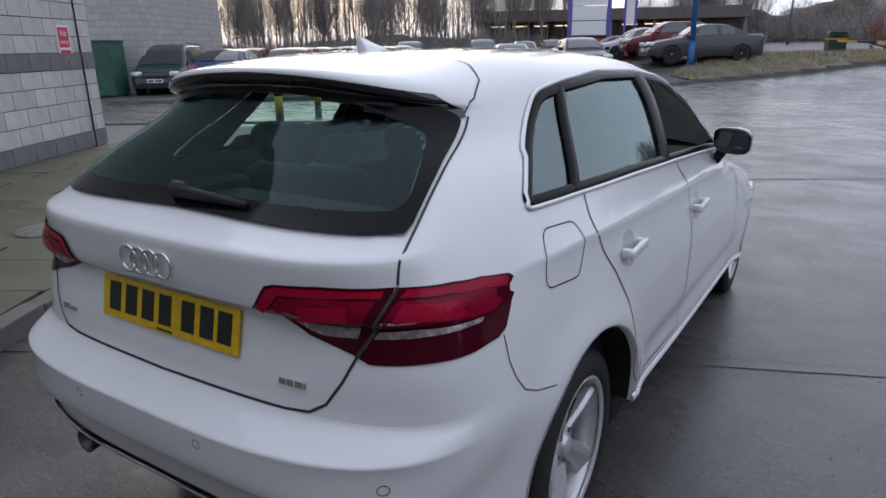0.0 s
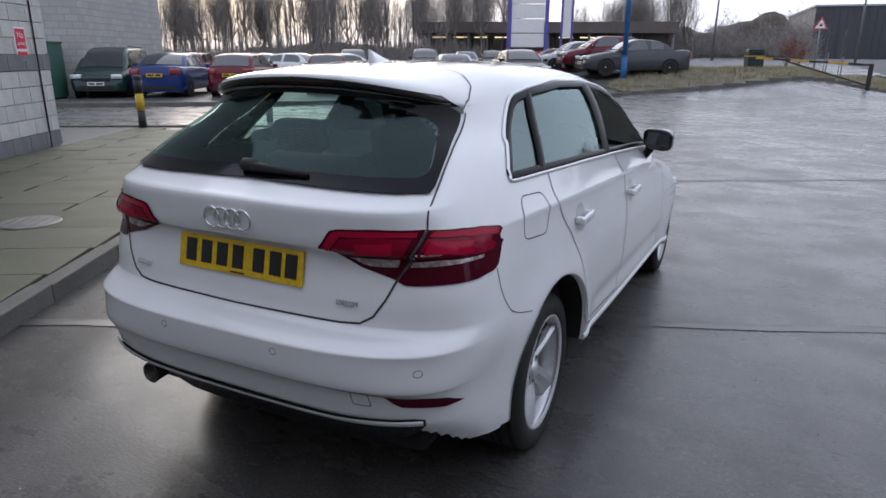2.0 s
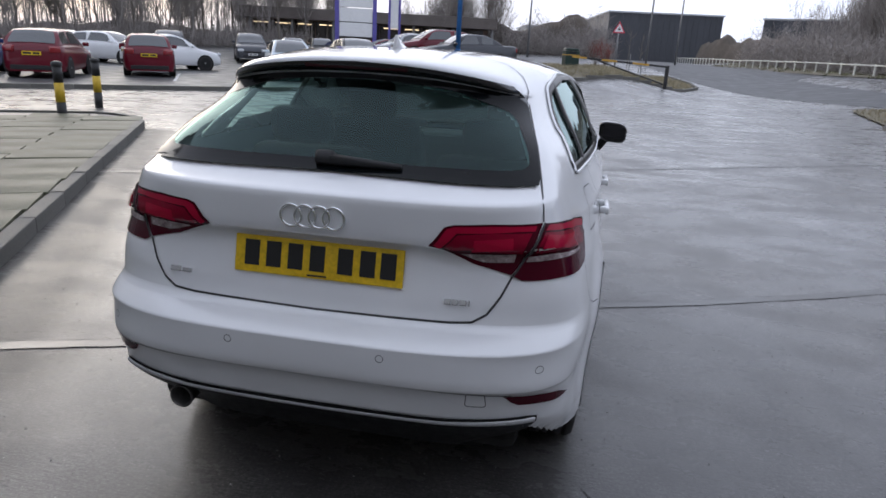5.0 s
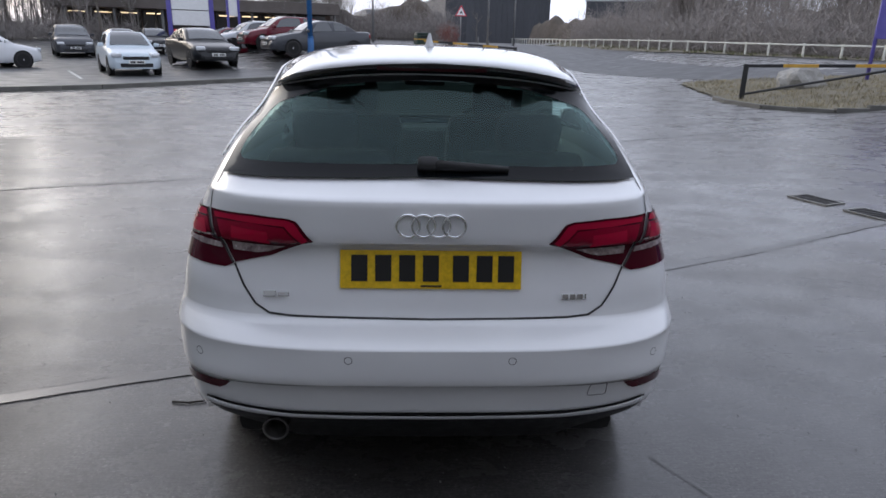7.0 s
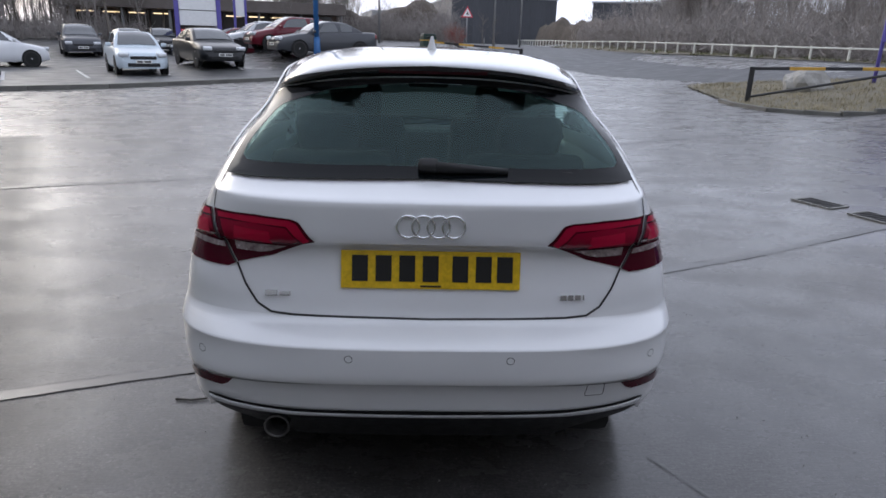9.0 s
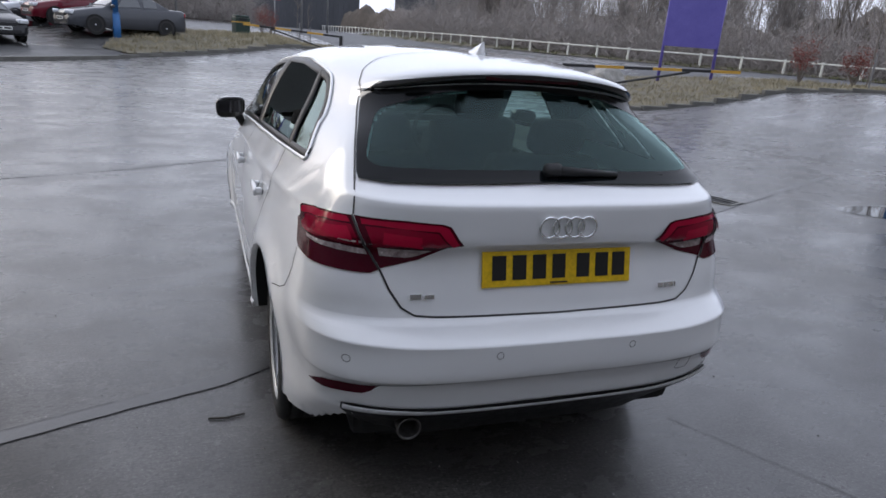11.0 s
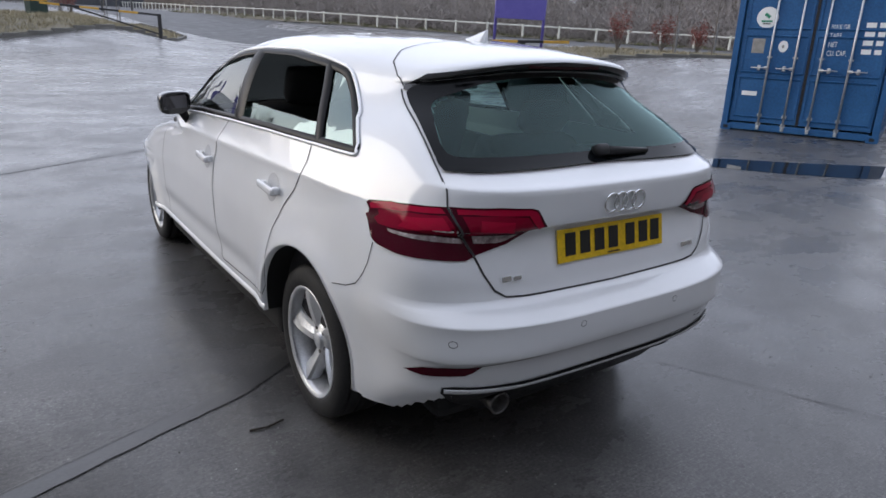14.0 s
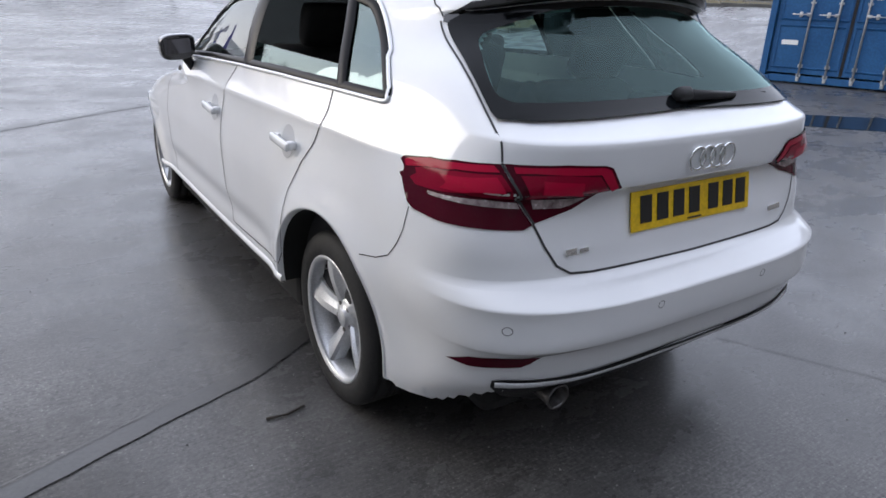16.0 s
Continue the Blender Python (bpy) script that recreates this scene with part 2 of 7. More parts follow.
# ---- the white hatchback ----
class Shape:
    """The body's skin: at each height an outline rounded at tail and nose."""
    yr = staticmethod(pchip([0.19, 0.30, 0.36, 0.41, 0.44, 0.47, 0.55, 0.562, 0.60, 0.65, 0.676, 0.684, 0.700, 0.722, 0.732, 0.80, 0.87, 0.938, 0.952, 1.00, 1.06, 1.076, 1.086, 1.12, 1.24, 1.355, 1.364, 1.372, 1.378, 1.400, 1.410, 1.418, 1.434, 1.446, 1.456, 1.462],
                            [0.22, 0.15, 0.09, 0.035, 0.012, 0.004, -0.028, -0.046, -0.054, -0.056, -0.056, -0.044, -0.010, 0.038, 0.048, 0.064, 0.082, 0.094, 0.058, 0.048, 0.045, 0.050, 0.078, 0.150, 0.310, 0.452, 0.452, 0.420, 0.408, 0.398, 0.404, 0.445, 0.60, 0.85, 1.15, 1.5]))
    dr = staticmethod(pchip([0.19, 0.50, 0.65, 0.75, 0.85, 0.95, 1.02, 1.12, 1.36, 1.40, 1.43, 1.462], [0.35, 0.35, 0.42, 0.34, 0.30, 0.30, 0.32, 0.30, 0.34, 0.32, 0.3, 0.2]))
    nr = staticmethod(pchip([0.19, 0.50, 0.65, 0.75, 0.85, 0.95, 1.02, 1.12, 1.36, 1.40, 1.462], [3.5, 4.0, 3.4, 3.8, 4.0, 4.0, 3.6, 3.8, 3.4, 3.2, 2.2]))
    kr = staticmethod(pchip([0.19, 0.50, 0.65, 0.75, 0.93, 1.10, 1.20, 1.30, 1.42, 1.462], [0.10, 0.165, 0.135, 0.16, 0.195, 0.245, 0.30, 0.335, 0.33, 0.325]))
    w = staticmethod(pchip([0.19, 0.28, 0.40, 0.55, 0.70, 0.82, 0.92, 1.00, 1.08, 1.20, 1.30, 1.37, 1.40, 1.425, 1.445, 1.456, 1.462],
                           [0.80, 0.842, 0.858, 0.868, 0.868, 0.858, 0.838, 0.815, 0.792, 0.752, 0.708, 0.660, 0.625, 0.560, 0.43, 0.28, 0.10]))
    yf = staticmethod(pchip([0.19, 0.40, 0.60, 0.70, 0.78, 0.85, 0.90, 0.96, 1.10, 1.25, 1.36, 1.41, 1.44, 1.462], [4.05, 4.16, 4.16, 4.10, 3.96, 3.70, 3.42, 3.05, 2.66, 2.42, 2.20, 2.08, 1.92, 1.65]))
    df = staticmethod(pchip([0.19, 0.60, 0.90, 1.00, 1.40, 1.462], [1.0, 1.05, 0.95, 0.34, 0.30, 0.1]))
    nf = 2.5
    wheels = ((0.825, 0.312), (3.465, 0.312))
    arches = ((0.805, 0.345), (3.445, 0.345))
    arch = 0.375

    def bulge(self, y, z):
        b = 0.0
        for cy, cz in self.arches:
            r = math.hypot(y - cy, z - cz)
            b += 0.020 * math.exp(-((r - 0.375) / 0.075) ** 2) * sm((z - 0.2) / 0.1)
        zc = 0.980 - 0.013 * max(0.0, y - 0.9) - 0.03 * max(0.0, y - 2.0)                      # shoulder line
        d = z - zc
        b += (0.018 * math.exp(-d / 0.05) if d > 0 else 0.018 * math.exp(d / 0.055) - 0.007 * (1 - math.exp(d / 0.05)) * math.exp(d / 0.2)) * sm((y - 0.35) / 0.4) * sm((3.3 - y) / 0.5)
        b -= 0.010 * math.exp(-((z - 0.455) / 0.05) ** 2) * sm((y - 1.2) / 0.25) * sm((3.0 - y) / 0.25)
        return b

    def taper(self, y, z):
        return 1 - self.kr(z) * max((2.0 - y) / 2.0, 0.0) ** (3 - 1.55 * sm((z - 0.96) / 0.40))

    def half(self, y, z):
        w, yr, d, n = self.w(z) * self.taper(y, z), self.yr(z), self.dr(z), self.nr(z)
        t = min(max((yr + d - y) / d, 0.0), 1.0)
        u = min(max((y - (self.yf(z) - self.df(z))) / self.df(z), 0.0), 1.0)
        x = w * max(1 - t ** n, 0) ** (1 / n) * max(1 - u ** self.nf, 0) ** (1 / self.nf)
        return x + self.bulge(y, z) * sm((y - yr) / d) * (1 - u)

    def arc(self, phi, z):
        w, d, n = self.w(z), self.dr(z), self.nr(z)
        y = self.yr(z) + d * (1 - max(math.cos(phi), 0) ** (2 / n))
        w *= self.taper(y, z)
        x = w * max(math.sin(phi), 0) ** (2 / n)
        return x + self.bulge(y, z) * sm((y - self.yr(z)) / d) * (x / w), y

    def phi_x(self, x, z):
        lo, hi = 0.0, math.pi / 2
        for _ in range(26):
            mid = 0.5 * (lo + hi)
            if self.arc(mid, z)[0] < x:
                lo = mid
            else:
                hi = mid
        return 0.5 * (lo + hi)

    def phi_y(self, y, z):
        n = self.nr(z)
        t = min(max(1 - (y - self.yr(z)) / self.dr(z), 0), 1)
        return math.acos(t ** (n / 2))

    def outline(self, z):
        pts = []
        for i in range(31):
            pts.append(self.arc(math.pi / 2 * (i / 30), z))
        y0, y1 = self.yr(z) + self.dr(z), self.yf(z) - self.df(z)
        for i in range(1, 160):
            y = y0 + (y1 - y0) * i / 160
            pts.append((self.half(y, z), y))
        w, d = self.w(z), self.df(z)
        for i in range(19):
            a = math.pi / 2 * (i / 18)
            pts.append((w * math.cos(a) ** (2 / self.nf), y1 + d * math.sin(a) ** (2 / self.nf)))
        return pts


SH = Shape()


def crown(x, y, z):
    """Height after the roof's fall towards the sides at the tail."""
    rise = 0.028 * sm((z - 1.22) / 0.17) * (1 - min(abs(x) / 0.60, 1.0) ** 3) * sm((2.9 - y) / 0.8)
    return z + rise - 0.052 * min(abs(x) / 0.58, 1.1) ** 2.4 * sm((z - 1.16) / 0.22) * sm((1.15 - y) / 0.55)


def on_rear(x, z):
    ax = abs(x)
    _, y = SH.arc(SH.phi_x(ax, z), z)
    return Vector((x, y, crown(x, y, z)))


def on_side(sign):
    return lambda y, z: Vector((sign * SH.half(y, z), y, crown(SH.half(y, z), y, z)))


def on_arc(sign):
    def f(phi, z):
        if phi > math.pi / 2:
            y = SH.yr(z) + SH.dr(z) + (phi - math.pi / 2) * 0.4
            x = SH.half(y, z)
        else:
            x, y = SH.arc(phi, z)
        return Vector((sign * x, y, crown(x, y, z)))
    return f


def on_top(x, y):
    """The roof over a plan place."""
    lo, hi = 1.25, 1.462
    for _ in range(24):
        m = 0.5 * (lo + hi)
        inside_ = SH.yr(m) < y < SH.yf(m) and SH.half(y, m) > abs(x)
        lo, hi = (m, hi) if inside_ else (lo, m)
    return Vector((x, y, crown(x, y, lo)))


def lifted(f, u, v, off):
    p, e = f(u, v), 1e-3
    n = (f(u + e, v) - f(u - e, v)).cross(f(u, v + e) - f(u, v - e))
    if n.length < 1e-12:
        return p
    n.normalize()
    if n.dot(p - Vector((0, 2.0, 0.75))) < 0:
        n = -n
    return p + n * off


def patch(poly, f, step=0.03, off=0.003, thick=0.0):
    """A sheet of the given outline laid on the skin f."""
    bm = bmesh.new()
    bm.faces.new([bm.verts.new((u, v, 0)) for u, v in poly])
    bmesh.ops.triangulate(bm, faces=bm.faces[:])
    us, vs = [p[0] for p in poly], [p[1] for p in poly]
    for k, (lo, hi) in enumerate(((min(us), max(us)), (min(vs), max(vs)))):
        st = step[k] if isinstance(step, tuple) else step
        c = lo + st
        while c < hi - 1e-6:
            no = (1, 0, 0) if k == 0 else (0, 1, 0)
            co = (c, 0, 0) if k == 0 else (0, c, 0)
            bmesh.ops.bisect_plane(bm, geom=bm.verts[:] + bm.edges[:] + bm.faces[:], plane_co=co, plane_no=no)
            c += st
    for v in bm.verts:
        v.co = lifted(f, v.co.x, v.co.y, off)
    bmesh.ops.recalc_face_normals(bm, faces=bm.faces[:])
    fs = bm.faces[:]
    if fs and sum(fc.normal.dot(fc.calc_center_median() - Vector((0, 2.0, 0.75))) for fc in fs) < 0:
        bmesh.ops.reverse_faces(bm, faces=fs)
    if thick:
        bmesh.ops.solidify(bm, geom=bm.faces[:], thickness=thick)
    return bm


def strip(pts, f, width, off=0.002, closed=False, step=0.02, high=0.0):
    """A band along a line of skin places; high: a rounded bead instead of a flat band."""
    q = []
    n = len(pts)
    for i in range(n if closed else n - 1):
        a, b = pts[i], pts[(i + 1) % n]
        k = max(1, int(math.hypot(b[0] - a[0], b[1] - a[1]) / step))
        q += [(a[0] + (b[0] - a[0]) * j / k, a[1] + (b[1] - a[1]) * j / k) for j in range(k)]
    if not closed:
        q.append(pts[-1])
    P = [lifted(f, u, v, off) for u, v in q]
    N = [(lifted(f, u, v, off + 0.01) - p).normalized() for (u, v), p in zip(q, P)]
    bm = bmesh.new()
    rows = []
    m = len(P)
    for i in range(m):
        a = P[(i - 1) % m] if closed or i > 0 else P[i]
        b = P[(i + 1) % m] if closed or i < m - 1 else P[i]
        t = (b - a).normalized()
        s = t.cross(N[i]).normalized() * width / 2
        if high:
            rows.append([bm.verts.new(P[i] - s), bm.verts.new(P[i] - s * 0.7 + N[i] * high * 0.75), bm.verts.new(P[i] + N[i] * high), bm.verts.new(P[i] + s * 0.7 + N[i] * high * 0.75), bm.verts.new(P[i] + s)])
        else:
            rows.append([bm.verts.new(P[i] - s), bm.verts.new(P[i] + s)])
    for i in range(m if closed else m - 1):
        A, B = rows[i], rows[(i + 1) % m]
        for j in range(len(A) - 1):
            bm.faces.new((A[j], A[j + 1], B[j + 1], B[j]))
    bmesh.ops.recalc_face_normals(bm, faces=bm.faces[:])
    return bm


def rounded(poly, r, k=5):
    """Rounds the corners of a polygon."""
    out = []
    n = len(poly)
    for i in range(n):
        p, a, b = Vector(poly[i]), Vector(poly[i - 1]), Vector(poly[(i + 1) % n])
        da, db = (a - p), (b - p)
        ra, rb = min(r, da.length * 0.45), min(r, db.length * 0.45)
        s, e = p + da.normalized() * ra, p + db.normalized() * rb
        for j in range(k + 1):
            t = j / k
            out.append(tuple(s * (1 - t) ** 2 + p * 2 * t * (1 - t) + e * t * t))
    return out


def inside(pt, poly):
    x, y = pt
    c = False
    for (x1, y1), (x2, y2) in zip(poly, poly[1:] + poly[:1]):
        if (y1 > y) != (y2 > y) and x < (x2 - x1) * (y - y1) / (y2 - y1) + x1:
            c = not c
    return c


BELT = ([0.50, 0.75, 0.95, 1.30, 1.70, 2.10, 2.45, 2.95], [1.112, 1.104, 1.104, 1.100, 1.088, 1.070, 1.050, 0.99])
ROOFLINE = ([0.92, 1.05, 1.40, 1.70, 1.90, 2.10, 2.27, 2.39, 2.49], [1.325, 1.362, 1.390, 1.388, 1.362, 1.305, 1.225, 1.145, 1.052])


def belt(y):
    return lerp(y, *BELT)


def dlo():
    """Outline of all side glass: y, z."""
    pts = [(y, belt(y)) for y in (0.62, 0.80, 1.30, 1.70, 2.10, 2.475)]
    pts += [(y, lerp(y, *ROOFLINE)) for y in (2.39, 2.27, 2.10, 1.90, 1.70, 1.40, 1.05)]
    pts += [(0.955, 1.356), (0.88, 1.318), (0.77, 1.235), (0.655, 1.135)]
    return pts


DLO = rounded(dlo(), 0.04, 4)
GLASS_REAR = rounded([(-0.614, 1.108), (0.0, 1.118), (0.614, 1.108), (0.582, 1.21), (0.530, 1.340), (0.495, 1.361), (0.0, 1.363), (-0.495, 1.361), (-0.530, 1.340), (-0.582, 1.21)], 0.008, 3)
GLASS_CLEAR = rounded([(-0.582, 1.143), (0.0, 1.147), (0.582, 1.143), (0.548, 1.225), (0.500, 1.305), (0.30, 1.342), (0.0, 1.350), (-0.30, 1.342), (-0.500, 1.305), (-0.548, 1.225)], 0.035, 4)
SCREEN_Z = (0.995, 1.365)


def tail_edge(x):
    """Height of the painted bumper's lower edge, which sweeps down to a tip beside the valance."""
    return 0.44 - 0.04 * sm((x - 0.60) / 0.07) - 0.094 * sm((x - 0.655) / 0.095)


def body_mesh():
    zs = sorted(set([round(0.19 + i * 0.0095, 4) for i in range(134)] + [0.2525, 0.552, 0.562, 0.674, 0.679, 0.682, 0.686, 0.702, 0.712, 0.722, 0.732, 0.941, 0.947, 0.953, 1.072, 1.079, 1.087, 1.361, 1.364, 1.368, 1.372, 1.375, 1.379, 1.39, 1.40, 1.405, 1.41, 1.42, 1.44, 1.45, 1.456, 1.46, 1.462]))
    bm = bmesh.new()
    rows = []
    for z in zs:
        o = SH.outline(z)
        full = [(x, y) for x, y in o] + [(-x, y) for x, y in o[-2:0:-1]]
        rows.append([bm.verts.new((x, y, crown(x, y, z))) for x, y in full])
    n = len(rows[0])
    k = len(SH.outline(0.5))
    front0 = 31 + 159
    drop = []
    zs_of = {id(r): z for r, z in zip(rows, zs)}
    for A, B in zip(rows, rows[1:]):
        for i in range(n):
            f = bm.faces.new((A[i], A[(i + 1) % n], B[(i + 1) % n], B[i]))
            c = f.calc_center_median()
            c.z = 0.5 * (zs_of[id(A)] + zs_of[id(B)])
            j = i if i < k else 2 * (k - 1) - i - 1
            if (14 <= j < front0 + 4 and c.y > 0.5 and inside((c.y, c.z), DLO)) or (j < 28 and c.y < 1.0 and inside((c.x, c.z), GLASS_CLEAR)):
                drop.append(f)
            elif j >= front0 + 2 and SCREEN_Z[0] < c.z < SCREEN_Z[1] and c.y > 2.2:
                drop.append(f)
            elif c.y < 0.7 and c.z < tail_edge(abs(c.x)):
                drop.append(f)
            elif 1.0 < c.y < 3.3 and c.z < 0.337:
                drop.append(f)
    bm.faces.new(rows[-1])
    for f in bm.faces:
        c = f.calc_center_median()
        if abs(c.x) > 0.45 and any(math.hypot(c.y - cy, c.z - cz) < SH.arch - 0.001 for cy, cz in SH.arches):
            drop.append(f)
    bmesh.ops.delete(bm, geom=list(set(drop)), context="FACES")
    for v in bm.verts:
        if v.is_boundary and v.co.y < 0.6 and abs(v.co.z - tail_edge(abs(v.co.x))) < 0.035:
            v.co.z = tail_edge(abs(v.co.x))
    # round arches: the cut edge slides on to the circle
    for v in bm.verts:
        if v.is_boundary and abs(v.co.x) > 0.45 and v.co.z > 0.262:
            for cy, cz in SH.arches:
                r = math.hypot(v.co.y - cy, v.co.z - cz)
                if abs(r - SH.arch) < 0.06:
                    y, z = cy + (v.co.y - cy) * SH.arch / r, cz + (v.co.z - cz) * SH.arch / r
                    v.co = Vector((math.copysign(SH.half(y, z), v.co.x), y, z))
    bmesh.ops.recalc_face_normals(bm, faces=bm.faces[:])
    return bm


def arch_edge(sign, cy, cz):
    """The rolled lip and dark lining of a wheel arch."""
    lip, lining = bmesh.new(), bmesh.new()
    R = SH.arch
    prev = None
    for i in range(61):
        a = radians(-3 + 188 * i / 60)
        y, z = cy + R * math.cos(a), max(cz + R * math.sin(a), 0.19)
        x = SH.half(y, z)
        row = [Vector((sign * (x + 0.003), cy + (y - cy) * 1.012, cz + (z - cz) * 1.012)), Vector((sign * (x + 0.003), cy + (y - cy) * 0.995, cz + (z - cz) * 0.995)), Vector((sign * (x - 0.02), cy + (y - cy) * 0.985, cz + (z - cz) * 0.985))]
        deep = [Vector((sign * (x - 0.012), cy + (y - cy) * 0.99, cz + (z - cz) * 0.99)), Vector((sign * 0.50, cy + (y - cy) * 0.99, cz + (z - cz) * 0.99)), Vector((sign * 0.50, cy, cz))]
        A, B = [lip.verts.new(p) for p in row], [lining.verts.new(p) for p in deep]
        if prev:
            for P, Q, m in ((prev[0], A, lip), (prev[1], B, lining)):
                for j in range(2):
                    m.faces.new((P[j], P[j + 1], Q[j + 1], Q[j]))
        prev = (A, B)
    return lip, lining


def make_wheel(parent, x, y, z, sign, r=0.312):
    """An alloy wheel, its face towards sign * x."""
    w = empty("wheel", pose(x, y, z, 0, 0, 0 if sign > 0 else 180))
    w.parent = parent
    tyre = add_lathe(bmesh.new(), [(r - 0.090, -0.10), (r - 0.055, -0.112), (r - 0.016, -0.104), (r - 0.003, -0.085), (r - 0.001, -0.070), (r - 0.008, -0.068), (r - 0.008, -0.060), (r, -0.058), (r, -0.022), (r - 0.008, -0.020), (r - 0.008, -0.012), (r, -0.010), (r, 0.010), (r - 0.008, 0.012), (r - 0.008, 0.020), (r, 0.022), (r, 0.058), (r - 0.008, 0.060), (r - 0.008, 0.068), (r - 0.001, 0.070), (r - 0.003, 0.085), (r - 0.016, 0.104), (r - 0.055, 0.112), (r - 0.078, 0.108), (r - 0.089, 0.100), (r - 0.092, 0.09)], 64)
    part("tyre", tyre, RUBBER, w, "black rubber tyre", True)
    R = r - 0.087
    rim = add_lathe(bmesh.new(), [(R - 0.012, -0.09), (R - 0.02, 0.02), (R - 0.016, 0.075), (R - 0.006, 0.092), (R + 0.003, 0.098), (R + 0.004, 0.104), (R - 0.004, 0.106), (R - 0.014, 0.096)], 64)
    part("rim", rim, ALLOY, w, "silver alloy rim", True)
    for i in range(5):
        bm = bmesh.new()
        rows = []
        for t in range(9):
            q = t / 8
            rad = 0.045 + (R - 0.012 - 0.045) * q
            wd = 0.030 + 0.016 * q ** 1.5
            skew = 0.030 * (q ** 2)
            h = 0.058 + 0.030 * math.sin(q * math.pi * 0.5)
            rows.append([bm.verts.new((h - 0.050, -wd * 1.10 + skew, rad)), bm.verts.new((h - 0.010, -wd + skew, rad)), bm.verts.new((h + 0.002, -wd * 0.78 + skew, rad)), bm.verts.new((h - 0.002, 0.0 + skew * 0.4, rad)), bm.verts.new((h - 0.016, wd * 0.55 + skew, rad)), bm.verts.new((h - 0.022, wd + skew, rad)), bm.verts.new((h - 0.055, wd * 1.08 + skew, rad))])
        for A, B in zip(rows, rows[1:]):
            for j in range(6):
                bm.faces.new((A[j], B[j], B[j + 1], A[j + 1]))
        bmesh.ops.transform(bm, matrix=Matrix.Rotation(i * math.tau / 5 + 0.3, 4, "X"), verts=bm.verts[:])
        bmesh.ops.recalc_face_normals(bm, faces=bm.faces[:])
        part("spoke", bm, ALLOY, w, "silver alloy spoke")
    part("hub", add_lathe(bmesh.new(), [(0.075, 0.01), (0.072, 0.048), (0.06, 0.058), (0.034, 0.060), (0.033, 0.068), (0.030, 0.071), (0.0005, 0.072)], 40), ALLOY, w, "silver wheel hub with centre cap", True)
    for i in range(5):
        a = i * math.tau / 5 + 0.3 + math.tau / 10
        part("wheel_bolt", tube((0.052, 0.052 * math.cos(a), 0.052 * math.sin(a)), (0.062, 0.052 * math.cos(a), 0.052 * math.sin(a)), 0.010, 0.009, 8), DULL_STEEL, w)
    part("brake_disc", add_lathe(bmesh.new(), [(0.02, -0.01), (0.145, -0.01), (0.145, 0.005), (0.02, 0.005)], 48), DULL_STEEL, w, "grey brake disc", True)
    part("brake_drum_shade", add_lathe(bmesh.new(), [(R - 0.012, -0.085), (0.02, -0.085)], 32), DARK, w)
    return w


